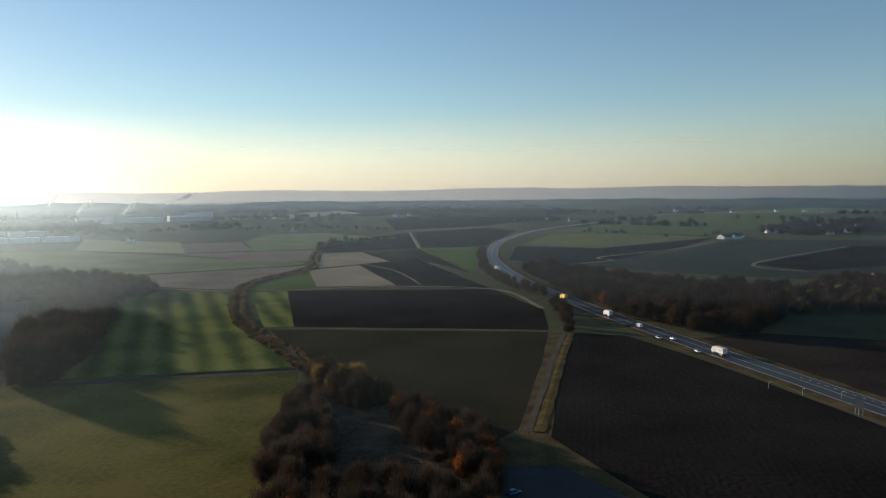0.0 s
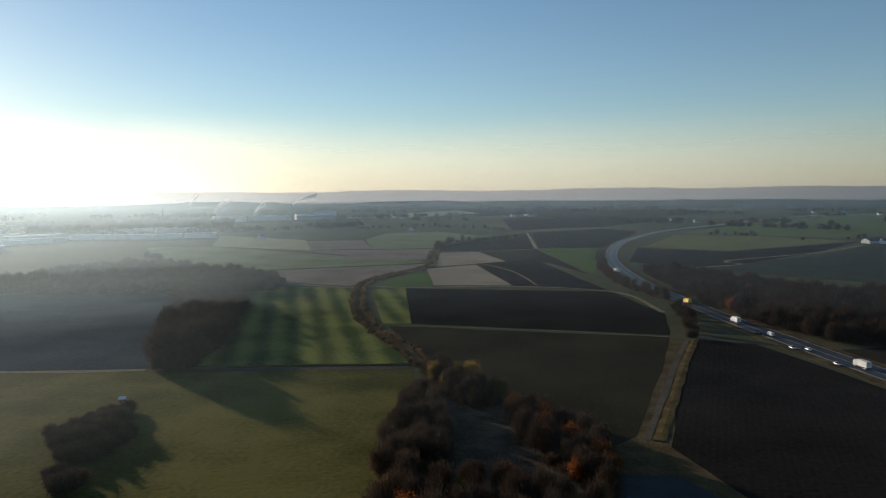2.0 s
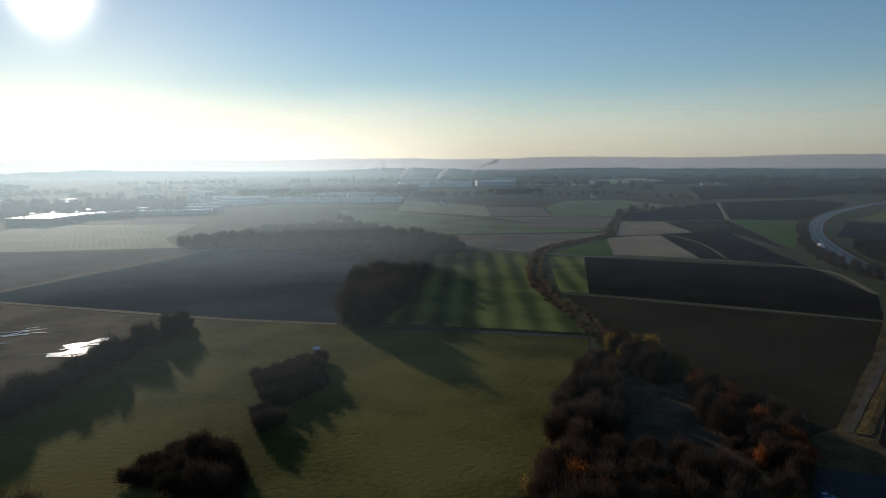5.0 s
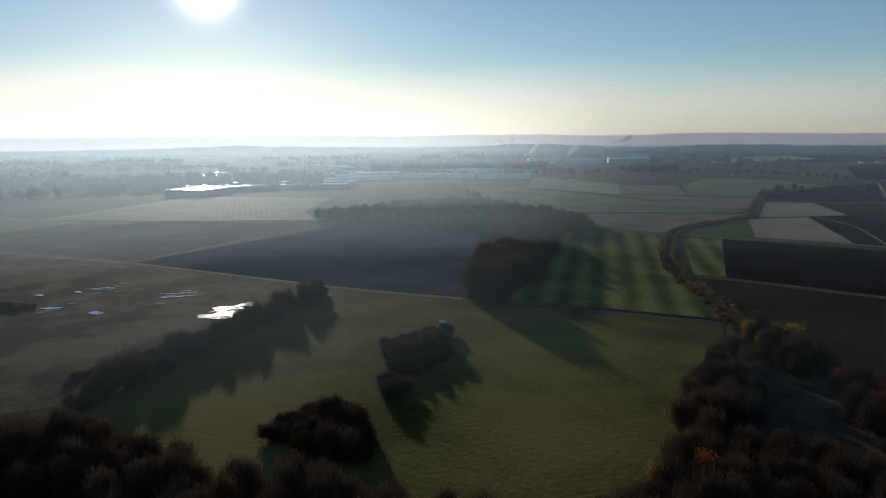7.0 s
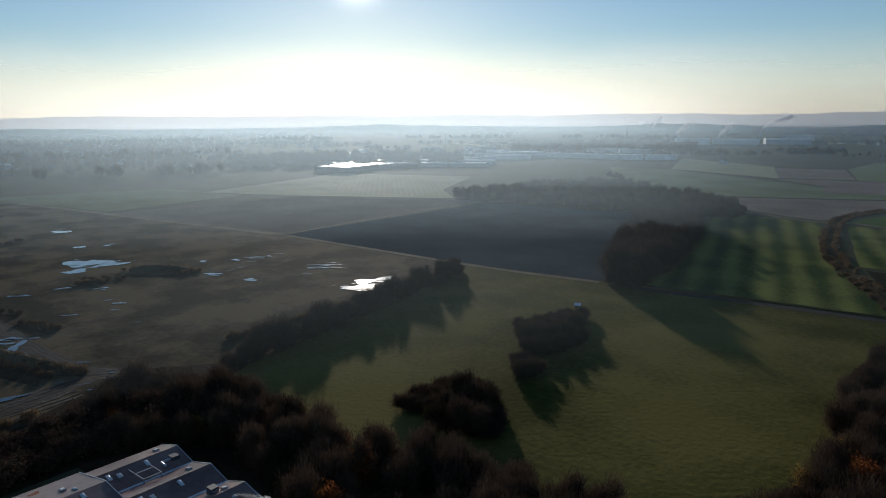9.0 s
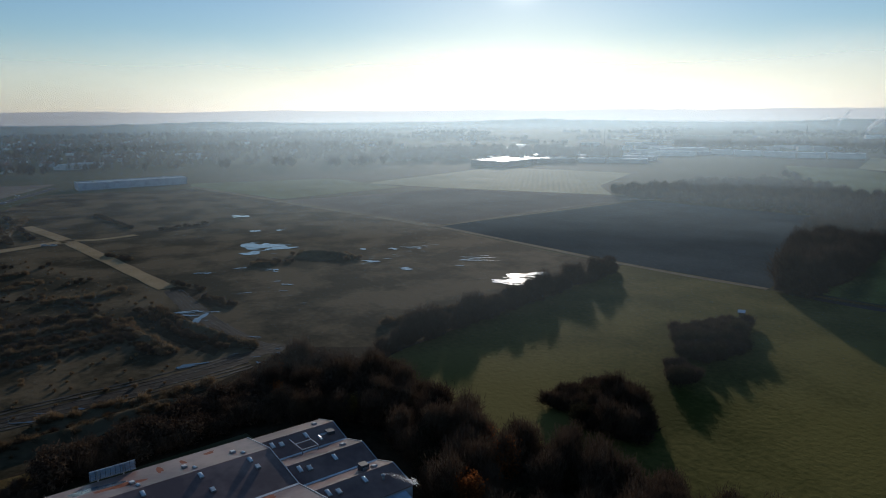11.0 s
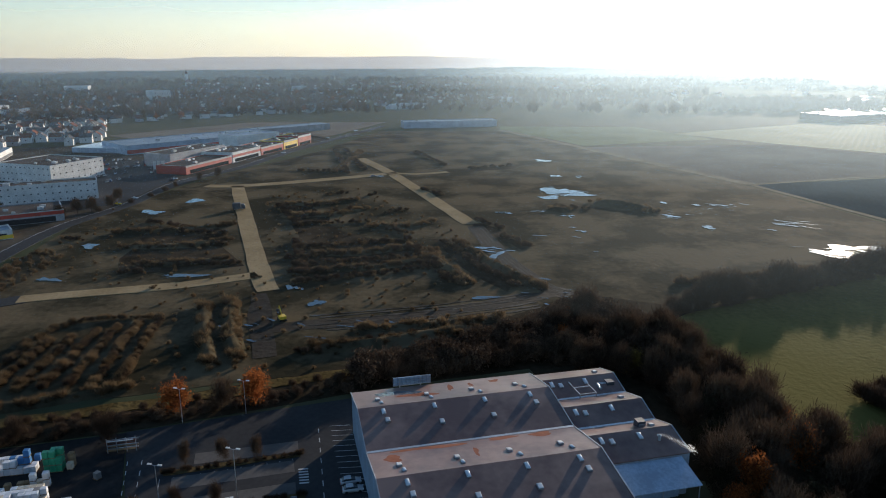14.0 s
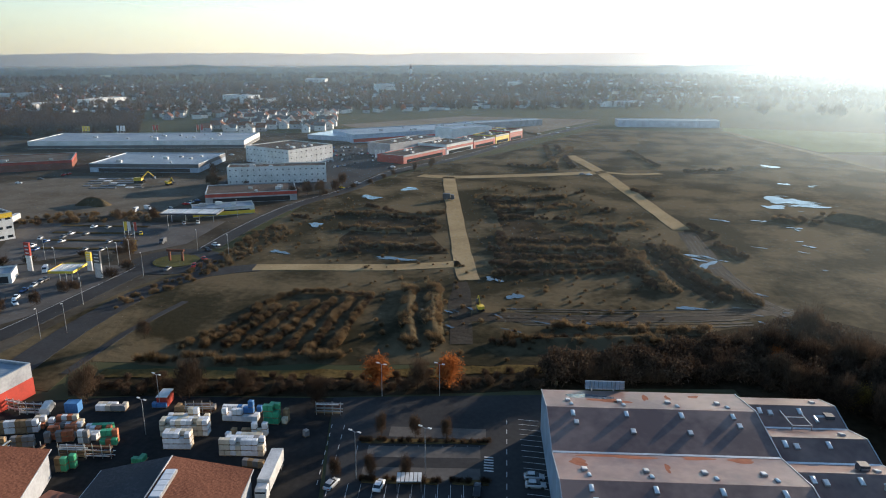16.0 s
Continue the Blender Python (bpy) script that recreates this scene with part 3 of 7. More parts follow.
for i, (c, lx, ly, turn) in enumerate((
    ((-276.7, 213.1), 22, 10, 40), ((-283, 229), 19, 12, 60), ((-276, 233), 10, 5, 20), ((-270.1, 214.7), 13, 3, 45),
    ((-442, 137), 20, 24, 60), ((-428, 146), 18, 9, 100), ((-422, 125), 16, 8, 80),
    ((-580, 165), 11, 14, 60), ((-360, 176), 7, 6, 30), ((-332, 183), 7, 6, 30), ((-396, 188), 5, 4, 30),
    ((-386, 204), 5, 4, 30), ((-382, 87), 8, 3, 80), ((-370, 121), 6, 3, 80), ((-384, 217), 12, 2, 45),
    ((-330, 226), 15, 2, 50), ((-336, 232), 14, 1.6, 50), ((-322, 212), 5, 1.4, 50), ((-501, 153), 6, 8, 60), ((-495, 168), 5, 5, 60),
    ((-296.1, 64.4), 4, 12, 60), ((-308.7, 62.8), 8, 5, 60), ((-240.8, 47.9), 9, 3, 80), ((-263.2, -21.3), 7, 5, 20), ((-243.8, -12.1), 6, 5, 20),
    ((-414, -110), 12, 10, 70), ((-445, -92), 13, 9, 70), ((-340, -120), 10, 6, 60), ((-287.3, -118.6), 9, 4, 60), ((-284.8, -65.6), 17, 4, 90),
    ((-383, 86), 8, 2, 80), ((-497, 170), 7, 3, 90))):
    puddle(c, lx, ly, turn, i)
rnd_p = random.Random(44)
for mid, spread, n in (((-332, 230), 9, 9), ((-381, 215), 12, 10), ((-279, 220), 14, 14), ((-369, 186), 16, 10), ((-428, 136), 20, 10),
                       ((-373, 114), 14, 5), ((-300.1, 63.6), 9, 9), ((-248.3, 70.1), 12, 9), ((-238.4, 78.5), 10, 8), ((-226.7, -30.4), 8, 6), ((-221.6, 5.5), 22, 10), ((-325.7, 123.0), 30, 8)):
    for k in range(n):
        ln = rnd_p.uniform(1.2, 6.0)
        puddle((mid[0] + rnd_p.gauss(0, spread * 0.6), mid[1] + rnd_p.gauss(0, spread * 0.6)), ln, ln * rnd_p.uniform(0.12, 0.45), rnd_p.uniform(30, 75), 100 + k, 0.6)


# ---- distance ----
def ridge(name, radius, depth, base, swing, seed, material, label):
    """A long low wooded ridge all round the plain."""
    n = 360
    v, f = [], []
    for i in range(n):
        a = 2 * math.pi * i / n
        h = base + swing * noise.noise(Vector((math.cos(a) * 6 + seed, math.sin(a) * 6, seed))) + swing * 0.35 * noise.noise(Vector((math.cos(a) * 40, math.sin(a) * 40, seed)))
        for r, z in ((radius, -1), (radius + depth * 0.35, h * 0.75), (radius + depth * 0.6, h), (radius + depth, -1)):
            v.append((r * math.cos(a), r * math.sin(a), z))
        k, j = i * 4, (i + 1) % n * 4
        f += [(k + q, j + q, j + q + 1, k + q + 1) for q in range(3)]
    return tagged(new(name, mesh_of(name, v, f, material, True)), label, "hills", kind="structure")


FOREST = surface("far_forest", (0.022, 0.028, 0.020), (0.055, 0.060, 0.040), 0.9, 0.03, 0.004, 0.6)
ridge("backdrop_hills", 4250, 500, 86, 18, 3.0, FOREST, "low wooded hills on the horizon")
ridge("backdrop_hills", 3720, 300, 24, 22, 5.0, FOREST, "low wooded rise in the haze")
ridge("backdrop_hills", 3200, 300, 14, 18, 9.0, FOREST, "low wooded rise in the haze")


def veil(radius, z0, z1, material, label):
    """A thin upright sheet all round the plain, added to draw haze or glow."""
    n = 360
    v, f = [], []
    for i in range(n):
        a = 2 * math.pi * i / n
        v += [(radius * math.cos(a), radius * math.sin(a), z0), (radius * math.cos(a), radius * math.sin(a), z1)]
        k, j = 2 * i, (i + 1) % n * 2
        f.append((k, k + 1, j + 1, j))
    return tagged(new("haze_glow_sheet", mesh_of("haze_glow_sheet", v, f, material, True)), label, "mist", kind="stuff")


def haze_glow_sheet(radius, height, density, colour, ahead_share):
    m = scattering("mist_and_glare", density, height * 0.5, height * 1.3, colour, 0.0012, 2.5, 28.0, ahead_share)
    return veil(radius, 0.2, height * 1.6, m, "thin added sheet of morning mist and sun glare over the plain")


# sheets stand in for distance haze; the nearest adds glare towards the sun
for r, h, d in ((210, 110, 0.014), (480, 60, 0.055), (760, 64, 0.075), (1150, 74, 0.09), (1750, 90, 0.13), (2700, 170, 0.24)):
    haze_glow_sheet(r, h, d, (0.56, 0.73, 0.87), 0.55)
haze_glow_sheet(4150, 420, 0.42, (0.80, 0.80, 0.84), 0.12)
# added sheet, no real haze layer: it draws the glare round the sun
veil(4100, 380, 2200, scattering("sun_glow", 0.005, 5000, 6000, (1, 1, 1), 0.0012, 2.5, 900, 1.0, 0.36, 1.3), "added faint sheet that draws the glow round the sun")


# ---- trees ----
def trunk_geometry(rnd, h, r, limbs, reach):
    pieces = [rod((0, 0, -0.2), (rnd.uniform(-.2, .2), rnd.uniform(-.2, .2), h * 0.45), r, r * 0.65, 6),
              rod((0, 0, h * 0.44), (rnd.uniform(-.5, .5), rnd.uniform(-.5, .5), h * 0.85), r * 0.62, r * 0.12, 5)]
    tips = []
    for k in range(limbs):
        a = 2 * math.pi * (k + rnd.random() * 0.6) / limbs
        z0 = h * rnd.uniform(0.22, 0.6)
        q = (math.cos(a) * reach * rnd.uniform(.55, .9), math.sin(a) * reach * rnd.uniform(.55, .9), z0 + h * rnd.uniform(0.15, 0.38))
        pieces.append(rod((0, 0, z0), q, r * 0.42, r * 0.1, 4))
        for _ in range(2):
            t = rnd.uniform(0.35, 0.75)
            s = tuple(t * c + (1 - t) * d for c, d in zip(q, (0, 0, z0)))
            b = a + rnd.uniform(-1, 1)
            pieces.append(rod(s, (s[0] + math.cos(b) * reach * 0.35, s[1] + math.sin(b) * reach * 0.35, s[2] + h * 0.16), r * 0.2, r * 0.05, 3))
    return join(*pieces)


def crown_points(rs, n, h, reach, low, clumps):
    """Places of leaves or twigs: clumps spread through an uneven crown."""
    c = rs.normal(size=(clumps, 3))
    c /= np.linalg.norm(c, axis=1)[:, None]
    c *= (rs.random(clumps) ** 0.45)[:, None] * 0.8
    k = rs.integers(0, clumps, n)
    p = c[k] + rs.normal(size=(n, 3)) * 0.21
    p[:, :2] *= reach
    mid, half = (low + 1) / 2 * h, (1 - low) / 2 * h
    p[:, 2] = mid + p[:, 2] * half
    p[:, 2] = np.clip(p[:, 2], low * h * 0.8, h * 1.05)
    return p


def leaf_geometry(rs, n, h, reach, low, clumps, size):
    p = crown_points(rs, n, h, reach, low, clumps)
    u, v = rs.normal(size=(n, 3)), rs.normal(size=(n, 3))
    u /= np.linalg.norm(u, axis=1)[:, None]
    v /= np.linalg.norm(v, axis=1)[:, None]
    s = size * (0.6 + 0.8 * rs.random(n))[:, None]
    co = np.stack([p, p + u * s, p + v * s], 1).reshape(-1, 3)
    return co, np.arange(3 * n).reshape(-1, 3)


def twig_geometry(rs, n, h, reach, low, clumps, length, width):
    p = crown_points(rs, n, h, reach, low, clumps)
    d = p - np.array([0, 0, h * low * 0.7])
    d /= np.linalg.norm(d, axis=1)[:, None] + 1e-6
    d = d + rs.normal(size=(n, 3)) * 0.45 + np.array([0, 0, 0.35])
    d /= np.linalg.norm(d, axis=1)[:, None]
    w = np.cross(d, rs.normal(size=(n, 3)))
    w /= np.linalg.norm(w, axis=1)[:, None] + 1e-6
    ln = length * (0.5 + rs.random(n))[:, None]
    co = np.stack([p - w * width / 2, p + w * width / 2, p + d * ln], 1).reshape(-1, 3)
    return co, np.arange(3 * n).reshape(-1, 3)


TREES = {}


def tree_kind(kind, k, h, reach, low, n, mat, twig=False, size=0.4, clumps=48):
    rs, rnd = np.random.default_rng(100 + k), random.Random(k)
    tv, tf = trunk_geometry(rnd, h, 0.028 * h * 0.6, 6, reach)
    trunk = mesh_of("trunk", tv, tf, MAT["bark"])
    co, tri = twig_geometry(rs, n, h, reach, low, clumps, size * 3.2, size * 0.3) if twig else leaf_geometry(rs, n, h, reach, low, clumps, size)
    crown = tri_mesh("crown", co, tri, MAT[mat])
    TREES.setdefault(kind, []).append((trunk, crown, co, tri))


for k in range(4):
    tree_kind("bare", k, 10, 3.7, 0.08, 3600, "twig", True, 0.34)
    tree_kind("rust", 10 + k, 9, 3.3, 0.15, 2600, "rust", False, 0.36)
    tree_kind("ochre", 20 + k, 9, 3.2, 0.12, 2600, "ochre", False, 0.36)
    tree_kind("bush", 30 + k, 4.5, 3.2, 0.05, 1700, "twig", True, 0.42)
    tree_kind("scrub", 50 + k, 4.0, 3.0, 0.0, 1300, "scrub", True, 0.45)
    tree_kind("dark", 40 + k, 7, 4.0, 0.0, 3000, "hedge", False, 0.4)
TREE_LABEL = {"bare": "bare brown deciduous tree with fine twigs", "rust": "deciduous tree with russet autumn leaves",
              "ochre": "tree with yellowish ochre leaves", "bush": "low leafless brown bush", "dark": "dense dark dull green tree", "scrub": "dry golden brown scrub"}
tree_count = [0]


def tree(kind, p, scale=1.0, group="", tall=1.0, label=""):
    tree_count[0] += 1
    rnd = random.Random(tree_count[0])
    trunk, crown, _, _ = TREES[kind][rnd.randrange(4)]
    ob = empty("bush" if kind == "bush" else "tree", pose(p[0], p[1], 0, 0, 0, rnd.uniform(0, 360)), label or TREE_LABEL[kind], "bush" if kind == "bush" else "tree", group)
    ob.scale = (scale, scale, scale * tall)
    part("trunk", trunk, ob)
    part("crown", crown, ob)
    return ob


def copse(name, places, kinds, label, lo=0.7, hi=1.2, thin=1, seed=1, kind="stuff"):
    """Many trees that nobody could count, as one mesh."""
    rs = np.random.default_rng(seed)
    cos, tris, k = [], [], 0
    for p in places:
        src = TREES[kinds[rs.integers(0, len(kinds))]][rs.integers(0, 4)]
        co, tri = src[2], src[3]
        m = len(tri) // thin
        pick = rs.permutation(len(tri))[:m]
        c = co.reshape(-1, 3, 3)[pick]
        mid = c.mean(1, keepdims=True)
        c = mid + (c - mid) * math.sqrt(thin)
        c = c.reshape(-1, 3) * rs.uniform(lo, hi)
        a = rs.uniform(0, 6.28)
        x, y = c[:, 0] * math.cos(a) - c[:, 1] * math.sin(a) + p[0], c[:, 0] * math.sin(a) + c[:, 1] * math.cos(a) + p[1]
        cos.append(np.stack([x, y, c[:, 2]], 1))
        tris.append(np.arange(m * 3).reshape(-1, 3) + k)
        k += m * 3
    if not cos:
        return None
    me = tri_mesh(name, np.concatenate(cos), np.concatenate(tris), MAT[{"bare": "twig", "bush": "twig", "dark": "hedge"}.get(kinds[0], kinds[0])])
    return tagged(new(name, me), label, "woodland", kind=kind)


# near woods below the camera
def wood(poly, gap, seed, mix, group, lo=0.75, hi=1.25):
    rnd = random.Random(seed)
    places = scatter(poly, gap, seed)
    for i, p in enumerate(places):
        if i % 3:
            tree(rnd.choice(mix), p, rnd.uniform(lo, hi), group, rnd.uniform(0.85, 1.15))
    copse("woodland", places[::3], ["bare"], "bare brown trees standing close together", lo, hi, 1, seed + 600)
    copse("undergrowth", scatter(poly, 4.2, seed + 200), ["bush"], "bare brown undergrowth between the trees", 0.5, 0.95, 2, seed + 200)


BARE_MIX = ["bare"] * 9 + ["dark"] * 2 + ["rust"]
wood([(-61.0, 295.7), (-44.5, 260.7), (-35.2, 214.4), (-41.3, 193.0), (-50.4, 191.3), (-56.0, 203.5), (-60.6, 247.9)], 5.5, 1, ["bare", "bare", "dark", "bush"], "trees of the small wood", 0.7, 1.0)
wood([(-63.4, 320.9), (-47.6, 310.2), (-22.2, 274.7), (-30.3, 267.4), (-50.5, 283.5)], 6, 2, ["bare", "bare", "dark", "ochre"], "trees of the small wood", 0.8, 1.2)
wood([(-22.2, 274.7), (-2.0, 252.8), (17.8, 218.1), (13.8, 188.2), (1.6, 204.5), (-13.4, 234.7)], 6, 3, ["bare", "bare", "bare", "rust", "dark"], "trees of the small wood", 0.75, 1.1)
wood([(-48.1, 182.1), (-30.2, 192.8), (-4.8, 192.3), (10.3, 181.1), (11.5, 157.0), (-48.6, 157.9)], 6, 4, ["bare", "bare", "bare", "rust", "ochre"], "trees of the small wood", 0.8, 1.15)
wood([(-49.3, 146.0), (-46.6, 181.1), (-41.6, 194.6), (-24.7, 150.5), (-52.9, 122.4)], 6.5, 5, BARE_MIX, "trees of the small wood")
wood([(-221.1, 78.3), (-187.0, 98.6), (-148.2, 98.4), (-124.0, 108.7), (-98.7, 113.8), (-76.7, 121.9), (-56.8, 118.5), (-106.1, 69.4), (-149.4, 79.3), (-178.5, 78.5)], 6.0, 6, BARE_MIX, "trees of the wood beside the hall")
wood([(-197.2, 57.6), (-222.3, 79.6), (-199.0, 92.7), (-172.1, 85.7), (-167.9, 74.9), (-179.1, 57.2)], 5.5, 7, BARE_MIX, "trees of the wood beside the hall", 0.6, 1.0)
wood([(-131.2, 123.2), (-143.8, 144.6), (-131.1, 150.9), (-116.9, 132.4)], 5, 8, ["dark", "bare"], "trees at the meadow's edge", 0.8, 1.1)
for p, s in (((-163.7, 204.6), 1.0), ((-160.6, 207.6), 1.1), ((-155.9, 210.2), 1.0), ((-155.1, 218.0), 1.1), ((-158.0, 228.9), 1.2), ((-148.3, 219.6), 0.9), ((-150.8, 198.2), 1.0), ((-147.2, 203.6), 1.0), ((-153.6, 193.7), 0.9)):
    tree("dark", p, s * 0.9, "clump of trees on the meadow")
copse("undergrowth", scatter([(-176, 215), (-172, 240), (-166, 247), (-158, 232), (-146, 214), (-146, 196), (-157, 196)], 2.6, 12), ["bush"], "dense bare undergrowth in the clump on the meadow", 0.6, 0.95, 1, 12)
copse("undergrowth", scatter([(-152, 183), (-146, 187), (-136, 180), (-140, 172)], 2.4, 13), ["bush"], "dense bare bushes on the meadow", 0.6, 0.9, 1, 13)
copse("undergrowth", scatter([(-150, 128), (-151, 153), (-137, 154), (-120, 138)], 2.6, 14), ["bush"], "dense bare bushes at the meadow's edge", 0.7, 1.1, 1, 14)
stand = empty("deer_stand", pose(-168.5, 245.5, 0, 0, 0, 30), "small raised wooden hide with a pale sheet roof", "hide")
for x in (-0.8, 0.8):
    for y in (-0.8, 0.8):
        part("leg", mesh_of("leg", *rod((x * 1.3, y * 1.3, -0.1), (x, y, 3.4), 0.09), MAT["timber"]), stand)
part("cabin", mesh_of("cabin", *box(-1, -1, 3.4, 1, 1, 5.2), MAT["timber"]), stand)
part("roof", mesh_of("roof", [(-1.4, -1.4, 5.2), (1.4, -1.4, 5.2), (1.4, 1.4, 5.7), (-1.4, 1.4, 5.7), (-1.4, -1.4, 5.3), (1.4, -1.4, 5.3), (1.4, 1.4, 5.8), (-1.4, 1.4, 5.8)],
     [(3, 2, 1, 0), (4, 5, 6, 7), (0, 1, 5, 4), (1, 2, 6, 5), (2, 3, 7, 6), (3, 0, 4, 7)], MAT["steel"]), stand)
for p, s in (((-139.3, 172.9), 0.9), ((-139.0, 176.9), 0.8)):
    tree("dark", p, s, "pair of trees on the meadow")
tree("ochre", (-38.0, 297.1), 1.35, label="tall tree half turned to yellow leaves")
tree("rust", (-164.6, -43.4), 1.15, "russet trees by the car park")
tree("rust", (-167.0, -24.6), 1.2, "russet trees by the car park")
tree("ochre", (-170.1, 75.0), 0.9)
tree("ochre", (-170.8, 76.3), 0.9)
tree("rust", (11.3, 213.4), 1.1)
tree("rust", (-14.3, 192.5), 1.0)
# boundary hedge of the site, hedges and belts further off
hedge = along([(-216.6, 108.4), (-218.7, 118.2), (-229.2, 154.1), (-246.7, 210.7), (-265, 274)], 1.5, 3.0, 5)
copse("boundary_thicket", hedge, ["bush"], "dense bare thicket along the site boundary", 0.6, 1.1, 1, 5)
copse("boundary_thicket", along([(-219.6, 116.4), (-229.2, 154.1), (-246.7, 210.7), (-262, 268)], 3.2, 3.0, 6), ["bare"], "bare trees in the boundary thicket", 0.65, 1.25, 1, 6)
tree_strip = [(-299, 533), (-281, 550), (-223, 471), (-188, 372), (-174, 304), (-193, 304), (-239, 396)]
copse("tree_belt", scatter(tree_strip, 6.5, 9), ["bare"], "belt of bare trees between the fields", 0.8, 1.7, 1, 9)
copse("tree_belt", scatter(tree_strip, 6.0, 19), ["bush"], "bare undergrowth of the belt between the fields", 0.5, 0.9, 2, 19)
for k, c in enumerate(((-190, 309), (-184, 311), (-179, 309), (-194, 318), (-186, 322), (-199, 330), (-191, 334), (-205, 344), (-198, 352))):
    tree("bare", c, 1.75 - 0.04 * k, "tall trees at the corner of the meadow", 1.15)
belt = [(-522, 526), (-513, 570), (-509, 653), (-465, 737), (-358, 675), (-282, 650), (-240, 588), (-262, 554), (-308, 548), (-399, 537), (-472, 524)]
copse("tree_belt", scatter(belt, 6.5, 20), ["bare", "dark"], "belt of bare trees behind the field", 0.9, 1.3, 4, 20)
copse("tree_belt", scatter(belt, 9, 21), ["dark"], "belt of dark evergreen trees behind the field", 0.9, 1.4, 4, 21)
for p in ((-417, 657), (-491, 628), (-458, 658)):
    tree("dark", p, 2.0, "tall trees of the belt")
beyond = [(80, 730), (101, 728), (159, 635), (215, 578), (270, 559), (210, 441), (175, 400), (146, 409), (119, 474), (102, 569)]
copse("roadside_wood", scatter(beyond, 5.2, 22), ["bare", "bush"], "wood of bare brown trees beside the motorway", 0.9, 1.4, 2, 22)
copse("roadside_wood", scatter(beyond, 28, 23), ["rust"], "russet trees scattered in the roadside wood", 0.8, 1.2, 2, 23)
side = [(257, 531), (346, 623), (426, 582), (334, 455), (269, 469), (227, 460)]
copse("roadside_wood", scatter(side, 8, 24), ["bare"], "loose wood of bare trees", 0.8, 1.2, 3, 24)
copse("roadside_wood", scatter(side, 16, 25), ["ochre"], "ochre trees in the loose wood", 0.8, 1.2, 3, 25)
for pts, gap, lab in (
    ([(81, 514), (80, 468), (74, 412)], 6, "bushes at the motorway bridge"),
    ([(47, 926), (43, 733), (56, 623), (77, 555)], 7, "bushes along the motorway"),
    ([(268, 1356), (338, 1312)], 10, "row of bushes in the field"),
    ([(-180, 991), (-171, 1149), (-84, 1216)], 12, "trees along the creek"),
    ([(-451, 1541), (-290, 1606), (-127, 1492)], 12, "line of trees behind the fields"),
    ([(455, 1232), (492, 1227)], 10, "trees at the farm"),
    ([(-535, 847), (-389, 715), (-268, 644)], 9, "trees on the bank"),
):
    copse("hedgerow", along(pts, gap, gap * 0.5, len(pts) + gap), ["bare", "bush"], lab, 0.7, 1.2, 3, gap)
for p, s in (((576, 1659), 2.0), ((772, 1871), 1.8), ((821, 1860), 1.5), ((725, 1241), 1.8), ((588, 1310), 1.5), ((380, 1213), 0.8)):
    tree("dark", p, s)

# reeds along the creek
creek_line = smooth_line(CREEK, 1.6)
for off, sd in ((-3.6, 1), (3.8, 2)):
    rnd = random.Random(sd)
    spots = []
    for i in range(1, len(creek_line) - 1):
        d = (creek_line[i + 1] - creek_line[i - 1]).normalized()
        w = off + rnd.gauss(0, 1.0)
        if rnd.random() < (0.95 if sd == 1 else 0.6):
            spots.append((creek_line[i].x - d.y * w, creek_line[i].y + d.x * w))
    copse("reeds", spots, ["scrub"], "dry golden reeds along the creek", 0.2, 0.5, 5, sd)

# far woods all over the plain
rs_far = random.Random(77)


def polar(az, r):
    return (-math.sin(radians(az)) * r, math.cos(radians(az)) * r)


far_places = []
for _ in range(150):
    az, r = rs_far.uniform(-36, 135), 1500 + 2700 * rs_far.random() ** 0.8
    c, turn = polar(az, r), radians(az + 90 + rs_far.uniform(-25, 25))
    ln = rs_far.uniform(60, 380)
    for _ in range(int(ln / 9)):
        t, w = rs_far.uniform(-ln, ln) / 2, rs_far.uniform(-18, 18)
        far_places.append((c[0] - math.sin(turn) * t + math.cos(turn) * w, c[1] + math.cos(turn) * t + math.sin(turn) * w))
copse("far_woods", far_places, ["dark"], "far dark strips of woodland on the plain", 1.0, 2.0, 30, 30)
for lo_az, hi_az, r0, r1, n in ((-8, 2, 2000, 2500, 900), (26, 40, 1700, 2000, 600), (44, 62, 1200, 1500, 500), (62, 100, 1120, 2900, 1500), (100, 135, 1100, 2900, 1200)):
    copse("far_woods", [polar(rs_far.uniform(lo_az, hi_az), rs_far.uniform(r0, r1)) for _ in range(n)], ["bare"], "hazy bare trees of the distance", 0.9, 1.6, 22, int(r0 + n))


# ---- buildings ----
def window_mesh(w, h):
    return mesh_of("window", *box(0, -0.06, 0, w, 0.05, h), MAT["glass"])


